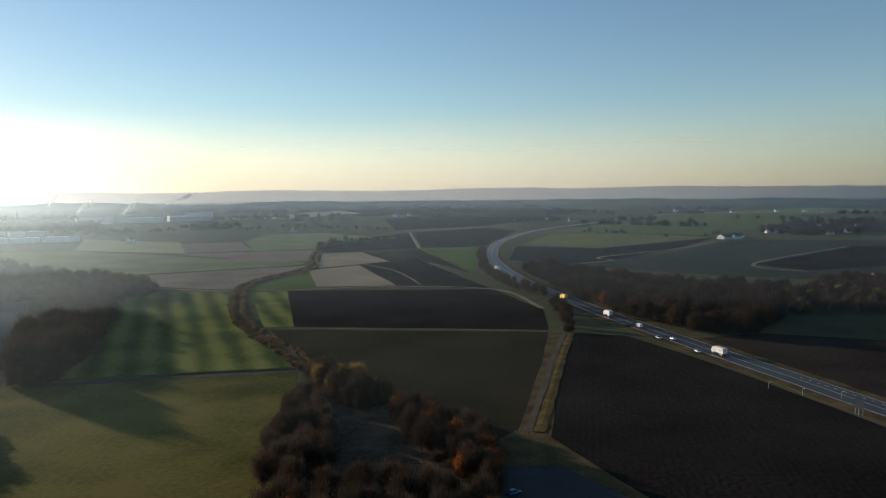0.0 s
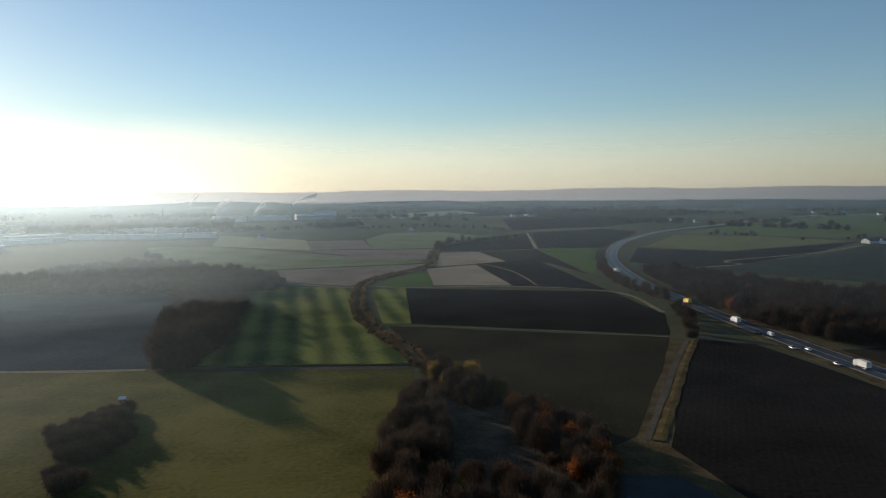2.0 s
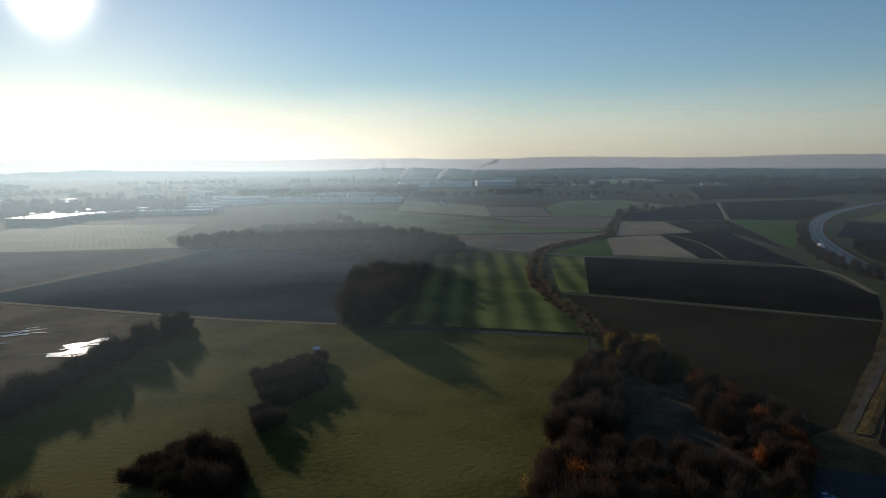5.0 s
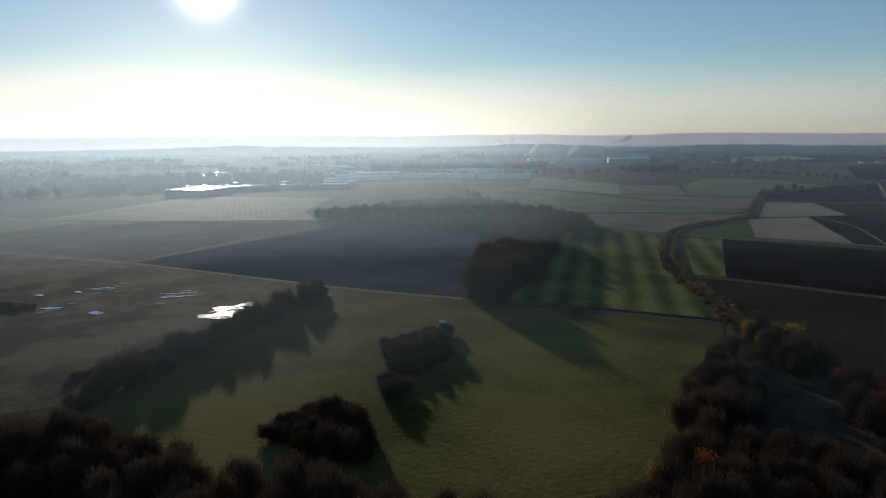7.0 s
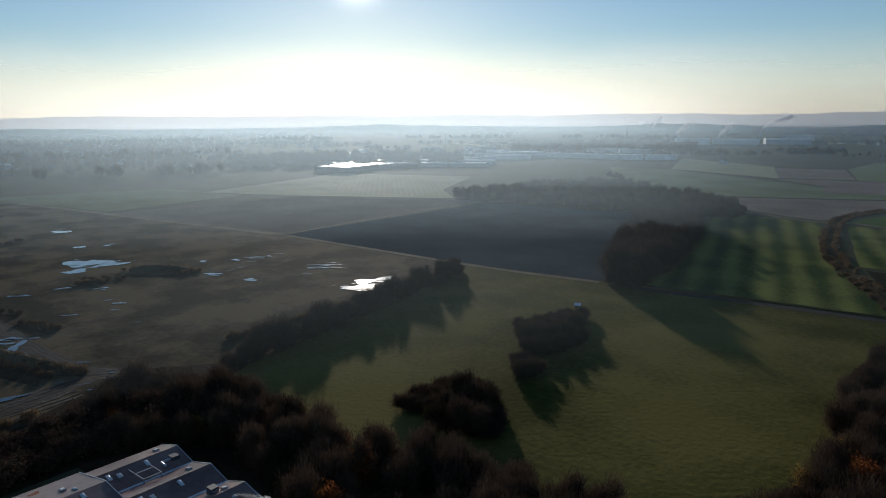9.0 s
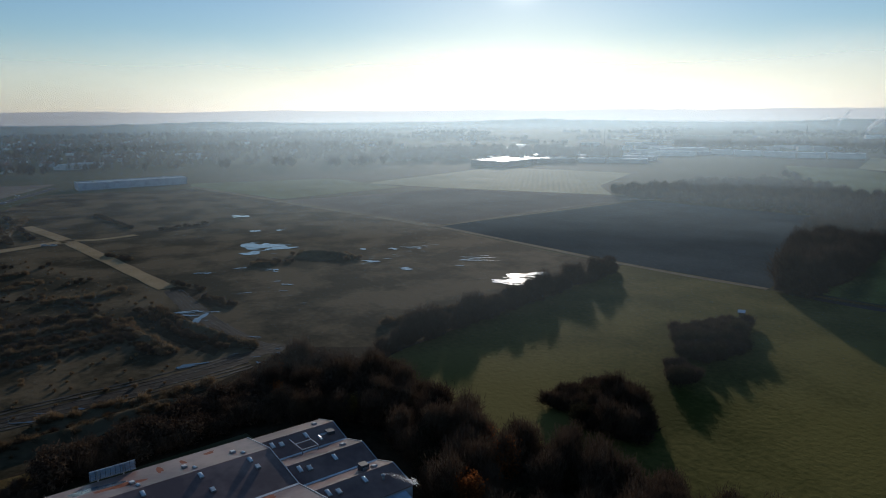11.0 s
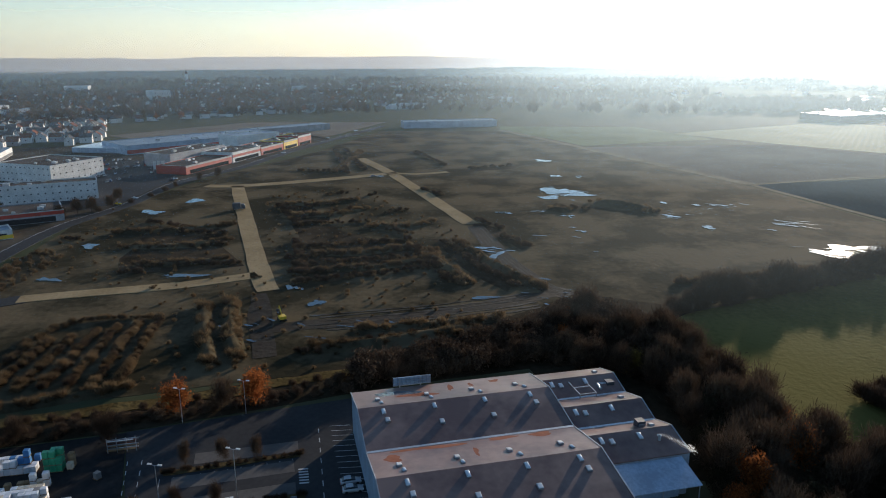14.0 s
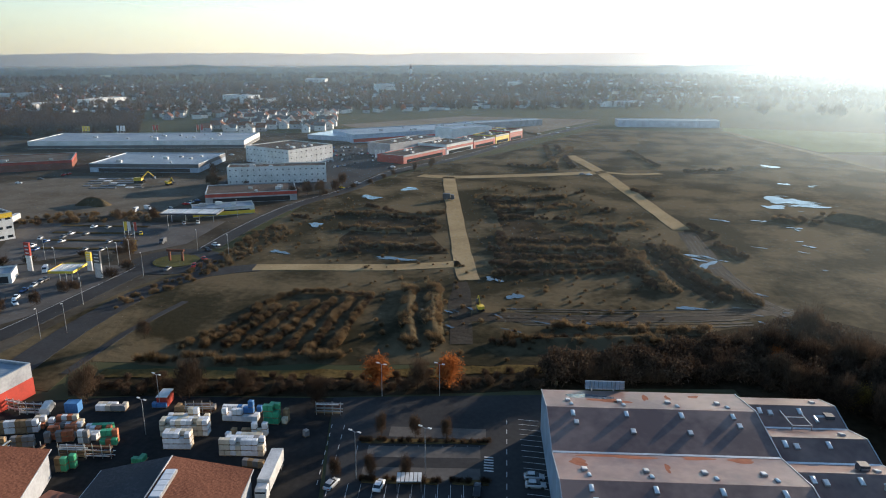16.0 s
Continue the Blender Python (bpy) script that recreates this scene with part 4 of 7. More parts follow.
def building(a, b, depth, h, wall, roof, label, name="building", category="building", floors=0, cols=0, win=(1.6, 1.4), first=1.0,
             rim=0.5, band=None, side_cols=0, units=0, shop=False, group=""):
    """A flat-roofed building whose front foot runs from a to b, with parapet, roof, windows and roof units."""
    w = dist(a, b)
    ob = empty(name, frame_of(a, b), label, category, group)
    t = 0.4
    pieces = [box(0, 0, 0, w, t, h), box(0, depth - t, 0, w, depth, h), box(0, t, 0, t, depth - t, h), box(w - t, t, 0, w, depth - t, h)]
    part("wall", mesh_of("wall", *join(*pieces), MAT[wall]), ob)
    part("roof", mesh_of("roof", *box(t, t, h - rim - 0.3, w - t, depth - t, h - rim), MAT[roof]), ob, roof.replace("_", " "))
    cap = [box(-0.1, -0.1, h, w + 0.1, t + 0.1, h + 0.12), box(-0.1, depth - t - 0.1, h, w + 0.1, depth + 0.1, h + 0.12),
           box(-0.1, t + 0.1, h, t + 0.1, depth - t - 0.1, h + 0.12), box(w - t - 0.1, t + 0.1, h, w + 0.1, depth - t - 0.1, h + 0.12)]
    part("parapet_cap", mesh_of("parapet_cap", *join(*cap), MAT["steel"]), ob)
    if band:
        part("fascia", mesh_of("fascia", *join(box(-0.06, -0.12, h * band[1], w + 0.06, -0.02, h * band[2]), box(w + 0.02, 0, h * band[1], w + 0.12, depth, h * band[2])), MAT[band[0]]), ob, band[0].replace("_", " "))
    me = window_mesh(*win)
    step = h / max(1, floors)
    for fl in range(floors):
        for c in range(cols):
            p = part("window", me, ob)
            p.location = (w * (c + 0.5) / cols - win[0] / 2, 0, fl * step + first)
        for c in range(side_cols):
            p = part("window", me, ob)
            p.location, p.rotation_euler = (w, depth * (c + 0.5) / side_cols - win[0] / 2, fl * step + first), (0, 0, math.pi / 2)
    if shop:
        part("shop_window", mesh_of("shop_window", *box(w * 0.08, -0.08, 0.3, w * 0.92, -0.01, 3.0), MAT["glass"]), ob)
    rnd = random.Random(int(w * 10 + depth))
    for _ in range(units):
        x, y, s = rnd.uniform(0.12, 0.85) * w, rnd.uniform(0.15, 0.8) * depth, rnd.uniform(1.0, 2.6)
        part("roof_unit", mesh_of("roof_unit", *join(box(x, y, h - rim, x + s * 1.5, y + s, h - rim + s * 0.6), box(x + 0.2, y + 0.2, h - rim + s * 0.6, x + s, y + s * 0.6, h - rim + s * 0.75)), MAT["steel" if rnd.random() < 0.6 else "white"]), ob)
    return ob


def gable(a, b, depth, eave, rise, wall, roof, label, name="house", category="house", over=0.4, windows=2, group="", m=None, roof_b=None):
    """A house or hall with a pitched roof; its ridge runs along a->b."""
    w = dist(a, b)
    ob = empty(name, m or frame_of(a, b), label, category, group)
    d2 = depth / 2
    v = [(0, 0, 0), (w, 0, 0), (w, depth, 0), (0, depth, 0), (0, 0, eave), (w, 0, eave), (w, depth, eave), (0, depth, eave), (0, d2, eave + rise), (w, d2, eave + rise)]
    f = [(0, 1, 5, 4), (1, 2, 6, 9, 5), (2, 3, 7, 6), (3, 0, 4, 8, 7)]
    part("wall", mesh_of("wall", v, f, MAT[wall]), ob)
    k = rise / d2
    for y0, y1, mt in ((-over, d2, roof), (depth + over, d2, roof_b or roof)):
        z0, z1, t = eave - over * k, eave + rise, 0.22
        v = [(-over, y0, z0 + 0.03), (w + over, y0, z0 + 0.03), (w + over, y1, z1 + 0.03), (-over, y1, z1 + 0.03)]
        v += [(x, y, z + t) for x, y, z in v]
        part("roof", mesh_of("roof", v, [(3, 2, 1, 0), (4, 5, 6, 7), (0, 1, 5, 4), (1, 2, 6, 5), (2, 3, 7, 6), (3, 0, 4, 7)], MAT[mt]), ob)
    if windows:
        me = window_mesh(1.2, 1.2)
        for c in range(windows):
            for y, r in ((0, 0), (depth, math.pi)):
                p = part("window", me, ob)
                p.location = (w * (c + 0.5) / windows + (0.6 if r else -0.6), y, eave * 0.4)
                p.rotation_euler = (0, 0, r)
        p = part("window", me, ob)
        p.location, p.rotation_euler = (w, d2 - 0.6, eave * 0.55), (0, 0, math.pi / 2)
        part("chimney", mesh_of("chimney", *box(w * 0.6, d2 - 0.3, eave + rise - 0.4, w * 0.6 + 0.6, d2 + 0.3, eave + rise + 0.9), MAT["brick"]), ob)
    return ob


# the near hall: two staggered blocks under shallow gables
def skylight(m, big=True, group="skylights of the hall"):
    """A domed rooflight on a kerb."""
    ob = empty("skylight", m, "white domed plastic skylight on a metal kerb" if big else "small square metal roof vent", "skylight" if big else "roof vent", group)
    s = (1.0, 2.2) if big else (1.2, 0.8)
    part("kerb", mesh_of("kerb", *box(-s[0] / 2 - 0.1, -s[1] / 2 - 0.1, 0, s[0] / 2 + 0.1, s[1] / 2 + 0.1, 0.35), MAT["steel"]), ob)
    v, f = [], []
    for k, (q, z) in enumerate(((1.0, 0.35), (0.92, 0.55), (0.6, 0.75), (0.2, 0.82)) if big else ((1.05, 0.35), (1.05, 0.42), (0.98, 0.45), (0.9, 0.46))):
        v += [(-s[0] / 2 * q, -s[1] / 2 * q, z), (s[0] / 2 * q, -s[1] / 2 * q, z), (s[0] / 2 * q, s[1] / 2 * q, z), (-s[0] / 2 * q, s[1] / 2 * q, z)]
        if k:
            f += [((k - 1) * 4 + i, (k - 1) * 4 + (i + 1) % 4, k * 4 + (i + 1) % 4, k * 4 + i) for i in range(4)]
    f.append((12, 13, 14, 15))
    part("dome", mesh_of("dome", v, f, MAT["dome"] if big else MAT["white"], big), ob)
    return ob


HALL = pose(-150.7, -0.4, 0, 0, 0, 5.8)     # far left corner; x runs towards the camera, y along the ridges


def gabled_hall(m, name, label, spans, y0, y1, low, high, wall):
    """spans: for each gable its start, ridge and end along x."""
    ob = empty(name, m, label, "hall")
    x0, x1 = spans[0][0], spans[-1][2]
    prof = [(x0, low)]
    for s in spans:
        prof += [(s[1], high), (s[2], low)]
    n = len(prof)
    v = [(x, y, 0) for y in (y0, y1) for x, _ in prof] + [(x, y, z) for y in (y0, y1) for x, z in prof]
    ends = [tuple([i for i in range(n)] + [2 * n + i for i in reversed(range(n))]),
            tuple([n + i for i in reversed(range(n))] + [3 * n + i for i in range(n)])]
    part("wall", mesh_of("wall", v, ends + [(0, 2 * n, 3 * n, n), (n - 1, 2 * n - 1, 4 * n - 1, 3 * n - 1)], MAT[wall]), ob)
    for (xa, za), (xb, zb) in zip(prof, prof[1:]):
        q = [(xa, y0 - 0.15, za), (xb, y0 - 0.15, zb), (xb, y1 + 0.15, zb), (xa, y1 + 0.15, za)]
        q = [(x, y, z + 0.05) for x, y, z in q] + [(x, y, z + 0.3) for x, y, z in q]
        part("roof_slope", mesh_of("roof_slope", q, [(3, 2, 1, 0), (4, 5, 6, 7), (0, 1, 5, 4), (1, 2, 6, 5), (2, 3, 7, 6), (3, 0, 4, 7)], MAT["roof_felt"]), ob)
    for y in (y0 - 0.15, y1 + 0.15):
        part("roof_edge", mesh_of("roof_edge", *join(*[rod((xa, y, za + 0.32), (xb, y, zb + 0.32), 0.14, n=4) for (xa, za), (xb, zb) in zip(prof, prof[1:])]), MAT["steel"]), ob)
    for s in spans[:-1]:
        part("gutter", mesh_of("gutter", *box(s[2] - 0.35, y0, low + 0.22, s[2] + 0.35, y1, low + 0.42), MAT["steel"]), ob)
    return ob


SP = [(0, 12.6, 26.6), (26.6, 39.4, 53.2), (53.2, 66.0, 79.8)]
LOW, HIGH = 10.0, 12.4
main_hall = gabled_hall(HALL, "hall", "large hall with stained grey felt roof in shallow gables", SP, -0.3, 43.0, LOW, HIGH, "blue_wall")
SP2 = [(-0.6, 6.6, 13.1), (13.1, 20.2, 26.4), (26.4, 32.6, 40)]
low_hall = gabled_hall(HALL, "hall_annex", "lower hall annex with stained felt roof in three gables", SP2, 43.5, 62.0, LOW - 1.0, HIGH - 1.4, "grey_wall")


def on_roof(spans, x, low, high):
    for s in spans:
        if s[0] <= x <= s[1]:
            return low + (high - low) * (x - s[0]) / (s[1] - s[0]), -math.degrees(math.atan2(high - low, s[1] - s[0]))
        if s[1] < x <= s[2]:
            return high - (high - low) * (x - s[1]) / (s[2] - s[1]), math.degrees(math.atan2(high - low, s[2] - s[1]))
    return low, 0


def roof_pose(x, y, spans=SP, low=LOW, high=HIGH, turn=90):
    z, tilt = on_roof(spans, x, low, high)
    return HALL @ pose(x, y, z + 0.28, 0, tilt, 0) @ pose(0, 0, 0, 0, 0, turn)


for s in SP[:2]:
    for y in (4.9, 16.0, 27.3, 37.8):
        skylight(roof_pose(s[1] - 2.2, y + 0.2), True).scale = (0.6, 0.6, 0.55)
        skylight(roof_pose(s[1] + 2.0, y), True).scale = (0.72, 0.72, 0.65)
        skylight(roof_pose(s[1] + (5.0 if y in (4.9, 37.8) else 7.5), y + 0.4, turn=0), False)
        skylight(roof_pose(s[1] - 4.6, y + (-0.3 if y < 20 else -1.2), turn=0), False)
for s in SP2:
    for y in (45.6, 54.0):
        skylight(roof_pose(s[1] + 1.8, y, SP2, LOW - 1, HIGH - 1.4), True).scale = (0.75, 0.75, 0.65)
    skylight(roof_pose(s[0] + 4.5, 58.5, SP2, LOW - 1, HIGH - 1.4, 0), False)
    skylight(roof_pose(s[1] + 2.4, 47.6, SP2, LOW - 1, HIGH - 1.4, 0), False)


def stain(x, y, lx, ly, spans, low, high, seed, mt="roof_red", label="rusty red stain on the roof felt"):
    """A thin patch on one roof slope."""
    rnd = random.Random(seed)
    n = 18
    ph = [rnd.uniform(0, 6.28) for _ in range(4)]
    v = [(0, 0, 0)] + [((lx / 2) * (1 + 0.3 * sum(math.sin((k + 2) * a + ph[k]) / (k + 1) for k in range(4))) * math.cos(a),
                        (ly / 2) * (1 + 0.3 * sum(math.sin((k + 2) * a + ph[k]) / (k + 1) for k in range(4))) * math.sin(a), 0)
                       for a in [2 * math.pi * i / n for i in range(n)]]
    ob = part("stain", mesh_of("stain", v, [(0, 1 + i, 1 + (i + 1) % n) for i in range(n)], MAT[mt]), main_hall, label)
    z, tilt = on_roof(spans, x, low, high)
    ob.matrix_local = pose(x, y, z + 0.312, 0, tilt, 0)


for i, (x, y, lx, ly) in enumerate(((7.6, 15.0, 3.4, 5.0), (7.2, 12.0, 1.6, 8.0), (28.0, 12, 1.6, 14), (27.8, 27, 1.4, 8), (28.4, 35, 2.0, 6), (4.5, 22, 5.0, 1.2), (4.0, 27, 4.0, 0.8), (3.0, 33, 1.6, 3), (31.2, 4, 3, 4), (33, 20, 4, 1.0))):
    stain(x, y, lx, ly, SP, LOW, HIGH, i)
MAT["wet"] = surface("wet_felt", (0.07, 0.08, 0.095), (0.10, 0.11, 0.125), 0.15, 0.8, 0.1, 0.02, spec=0.5)
stain(4.6, 9.5, 3.6, 9.0, SP, LOW, HIGH, 20, "wet", "wet patch on the roof felt")

# billboard behind the roof edge
bill = empty("billboard", HALL @ pose(-0.7, 9.6, 0, 0, 0, 90), "blue and white lattice billboard on posts seen from behind", "billboard")
bv = [rod((x, 0, 0), (x, 0, 12.2), 0.14) for x in (1.5, 6.5)]
for x, q in zip((1.5, 6.5), bv):
    part("post", mesh_of("post", *q, MAT["steel"]), bill)
part("panel", mesh_of("panel", *box(0, 0.15, 10.4, 9.0, 0.3, 12.4), MAT["blue_wall"]), bill)
for z in (10.4, 11.05, 11.7, 12.4):
    part("rail", mesh_of("rail", *rod((0, -0.05, z), (9.0, -0.05, z), 0.06, n=4), MAT["steel"]), bill)
for i in range(10):
    part("upright", mesh_of("upright", *rod((0.1 + i * 0.97, -0.1, 10.4), (0.1 + i * 0.97, -0.1, 12.4), 0.05, n=4), MAT["dark_wall"]), bill)
# steel frame, duct and vents on the annex roof
rack = empty("roof_frame", HALL @ pose(7.5, 50.0, LOW - 0.4), "rusty open steel frame lying on the roof", "steel frame")
for p, q in (((0, 0, 1.2), (7, 0, 1.2)), ((0, 4, 1.2), (7, 4, 1.2)), ((0, 0, 1.2), (0, 4, 1.2)), ((7, 0, 1.2), (7, 4, 1.2)), ((3.5, 0, 1.2), (3.5, 4, 1.2)),
             ((0, 0, 0), (0, 0, 1.2)), ((7, 0, 0), (7, 0, 1.2)), ((0, 4, 0), (0, 4, 1.2)), ((7, 4, 0), (7, 4, 1.2))):
    part("beam", mesh_of("beam", *rod(p, q, 0.12, n=4), MAT["steel"]), rack)
duct = empty("roof_duct", HALL @ pose(9.6, 59.6, LOW - 0.3), "grey ventilation unit with a bent duct on the roof", "ventilation unit")
part("housing", mesh_of("housing", *box(-0.9, -0.9, -0.5, 0.9, 0.9, 1.2), MAT["dark_wall"]), duct)
part("duct", mesh_of("duct", *join(rod((0, -0.9, 0.6), (0, -3, 0.6), 0.35), rod((0, -3, 0.6), (2, -3, 0.3), 0.35)), MAT["steel"]), duct)
flue = empty("flue", HALL @ pose(36.0, 57.5, LOW - 0.3), "short metal flue giving off white steam", "flue")
part("pipe", mesh_of("pipe", *rod((0, 0, -0.5), (0, 0, 1.6), 0.3, n=10), MAT["steel"]), flue)
part("cap", mesh_of("cap", *rod((0, 0, 1.7), (0, 0, 2.0), 0.5, 0.1, 10), MAT["steel"]), flue)
unit = empty("roof_box", HALL @ pose(29.8, 56.5, LOW - 0.3), "dark ventilation box on the roof", "ventilation unit")
part("housing", mesh_of("housing", *box(-0.9, -0.9, -0.6, 0.9, 0.9, 2.0), MAT["dark_wall"]), unit)
part("grille", mesh_of("grille", *box(0.9, -0.7, 0.3, 1.0, 0.7, 1.5), MAT["steel"]), unit)
leanto = empty("lean_to", HALL @ pose(40.1, 44.2, 0), "lean-to with a pale blue sheet metal roof", "lean-to")
part("roof", mesh_of("roof", [(0, 0, 8.6), (7.5, 0, 6.9), (7.5, 16, 6.9), (0, 16, 8.6), (0, 0, 8.75), (7.5, 0, 7.05), (7.5, 16, 7.05), (0, 16, 8.75)],
                     [(3, 2, 1, 0), (4, 5, 6, 7), (0, 1, 5, 4), (1, 2, 6, 5), (2, 3, 7, 6), (3, 0, 4, 7)], MAT["blue_wall"]), leanto)
for y in (0.4, 8, 15.6):
    part("post", mesh_of("post", *rod((7.2, y, 0), (7.2, y, 6.95), 0.12), MAT["steel"]), leanto)
part("wall", mesh_of("wall", *box(0.1, 0.2, 0, 0.4, 15.8, 8.5), MAT["blue_wall"]), leanto)


# ---- steam ----


def plume(p, z, length, rise, r0, r1, turn, n, label):
    """A drifting trail of steam: loose white flakes in a widening, rising cloud."""
    rs = np.random.default_rng(n + int(length))
    m = n * 150
    t = rs.random(m) ** 0.8
    r = r0 + (r1 - r0) * t
    lump = np.sin(t * n * 2.0) * 0.25 + 1
    c = np.stack([math.cos(turn) * length * t, math.sin(turn) * length * t, rise * t ** 0.7], 1) + rs.normal(size=(m, 3)) * (r * 0.38 * lump)[:, None]
    u, v = rs.normal(size=(m, 3)), rs.normal(size=(m, 3))
    u /= np.linalg.norm(u, axis=1)[:, None]
    v /= np.linalg.norm(v, axis=1)[:, None]
    s = (r * 0.13)[:, None]
    co = np.stack([c - u * s, c + v * s, c + u * s - v * s * 0.6], 1).reshape(-1, 3)
    ob = new("steam_plume", tri_mesh("steam_plume", co, np.arange(3 * m).reshape(-1, 3), MAT["steam"]))
    ob.location = (p[0], p[1], z)
    return tagged(ob, label, "steam", kind="stuff")


def puff_material():
    m = bpy.data.materials.new("white_steam")
    m.use_nodes = True
    n, l = m.node_tree.nodes, m.node_tree.links
    n.remove(n["Principled BSDF"])
    a, b, mx, mo, cl = (n.new("ShaderNode" + k) for k in ("BsdfTranslucent", "BsdfDiffuse", "MixShader", "MixShader", "BsdfTransparent"))
    mo.inputs[0].default_value = 0.75
    a.inputs[0].default_value = b.inputs[0].default_value = (0.95, 0.95, 0.95, 1)
    l.new(a.outputs[0], mx.inputs[1]), l.new(b.outputs[0], mx.inputs[2])
    l.new(cl.outputs[0], mo.inputs[1]), l.new(mx.outputs[0], mo.inputs[2])
    l.new(mo.outputs[0], n["Material Output"].inputs["Surface"])
    mx.inputs[0].default_value = 0.25
    return m


MAT["steam"] = puff_material()
fl_at = HALL @ Vector((36.0, 57.5, LOW + 1.8))
plume(fl_at, fl_at.z, 9, 1.0, 0.25, 1.0, radians(20), 3, "thin white steam drifting from the roof flue")
for c, z, ln, rise, r0, r1, n, nm in (((-937, 2368), 34, 120, 42, 5, 14, 12, 1), ((-1094, 2106), 18, 60, 36, 6, 10, 10, 0), ((-1645, 2944), 24, 60, 45, 6, 12, 8, 0),
                                      ((-894, 1962), 14, 50, 40, 5, 9, 9, 0), ((-2083, 3562), 20, 60, 20, 6, 9, 8, 0)):
    plume(c, z, ln, rise, r0, r1, radians(-25), n, "white factory steam drifting over the plain")
    st = empty("chimney", pose(*c, 0), "tall grey factory chimney", "chimney", "factory chimneys")
    part("shaft", mesh_of("shaft", *rod((0, 0, 0), (0, 0, z), 2.6, 1.7, 10), MAT["grey_wall"]), st)
    part("rim", mesh_of("rim", *rod((0, 0, z - 1), (0, 0, z + 0.3), 2.1, 2.1, 10), MAT["dark_wall"]), st)

# ---- retail park ----
building((-442, -216), (-463, -154), 16, 11.5, "white_wall", "gravel_roof", "long white office block with rows of small windows", "office_block", floors=3, cols=17, win=(0.9, 0.7), first=1.4, side_cols=4, units=5)
building((-544, -248), (-521, -203), 48, 13, "white_wall", "gravel_roof", "white office block with a dark flat roof", "office_block", floors=3, cols=12, win=(1.1, 0.8), first=1.6, side_cols=9, units=6)
building((-379, -200), (-400, -152), 30, 6, "grey_wall", "gravel_roof", "low shop with a dark brown flat roof", "shop", shop=True, band=("red_wall", 0.65, 0.95), units=4)
building((-586, -479), (-625, -286), 70, 7, "white_wall", "metal_roof", "very long white shopping hall with a metal roof", "shopping_hall", shop=True, band=("dark_wall", 0.05, 0.42), units=14)
building((-475, -340), (-485, -259), 60, 6.5, "blue_wall", "metal_roof", "blue grey market hall with a ribbed metal roof", "market_hall", shop=True, band=("dark_wall", 0.55, 0.95), units=8)
building((-451, -422), (-487, -363), 45, 7, "brick", "gravel_roof", "brick market hall with a brown flat roof", "market_hall", band=("red_wall", 0.7, 0.98), units=3)
building((-345, -190), (-361, -162), 14, 4.5, "white_wall", "metal_roof", "low white car wash with a pale roof", "car_wash", shop=True, band=("yellow_wall", 0.1, 0.5), units=3)
building((-263, -267), (-291, -252), 22, 13, "white_wall", "gravel_roof", "white and yellow furniture store with dark windows", "store", floors=3, cols=8, band=("yellow_wall", 0.82, 0.99), win=(2.4, 1.2), side_cols=3)
CA, CB = Vector((-549, -119)), Vector((-748, -34))
for u, v, d, h, wall, lab in ((0.0, 0.3, 26, 6.5, "red_wall", "red street front of the shopping centre"), (0.3, 0.52, 30, 8.5, "white_wall", "white bay of the shopping centre with red band"),
                              (0.52, 0.72, 28, 7.0, "red_wall", "red shop bay of the shopping centre"), (0.72, 0.86, 26, 8.0, "yellow_wall", "yellow shop bay of the shopping centre"), (0.86, 1.0, 30, 9.5, "red_wall", "red end bay of the shopping centre")):
    p, q = CA.lerp(CB, u + 0.004), CA.lerp(CB, v - 0.004)
    building((p.x, p.y), (q.x, q.y), d, h, wall, "gravel_roof", lab, "shopping_bay", units=4, shop=True, group="bays of the shopping centre", band=("red_wall", 0.5, 0.75) if wall == "white_wall" else ("grey_wall", 0.82, 0.98))
building((-591, -139), (-653, -106), 26, 10.5, "grey_wall", "gravel_roof", "pale grey wing of the shopping centre", "shopping_wing", units=5)
building((-698, -101), (-733, -65), 30, 13, "white_wall", "metal_roof", "white upper block of the shopping centre", "shopping_wing", units=3)
building((-674, -195), (-775, -69), 55, 8.5, "blue_wall", "metal_roof", "broad mall with a pale curved metal roof", "mall", band=("red_wall", 0.1, 0.5), units=10)
building((-727, -71), (-751, -52), 12, 9.5, "yellow_wall", "metal_roof", "yellow shop front at the mall", "shop", units=1)
building((-817, -105), (-885, -17), 24, 7, "grey_wall", "metal_roof", "grey hall beyond the road", "depot", units=3)
building((-879, 73), (-888, 191), 25, 8, "blue_wall", "metal_roof", "long pale depot beyond the site", "depot", units=3)
for i in range(6):
    a = Vector((-703, -252)).lerp(Vector((-687, -201)), i / 6)
    b = Vector((-703, -252)).lerp(Vector((-687, -201)), (i + 0.96) / 6)
    gable((a.x, a.y), (b.x, b.y), 45, 4.5, 0.1, "blue_wall", "dome", "glazed garden centre bay", "greenhouse", "greenhouse", 0.1, 0, "garden centre bays")


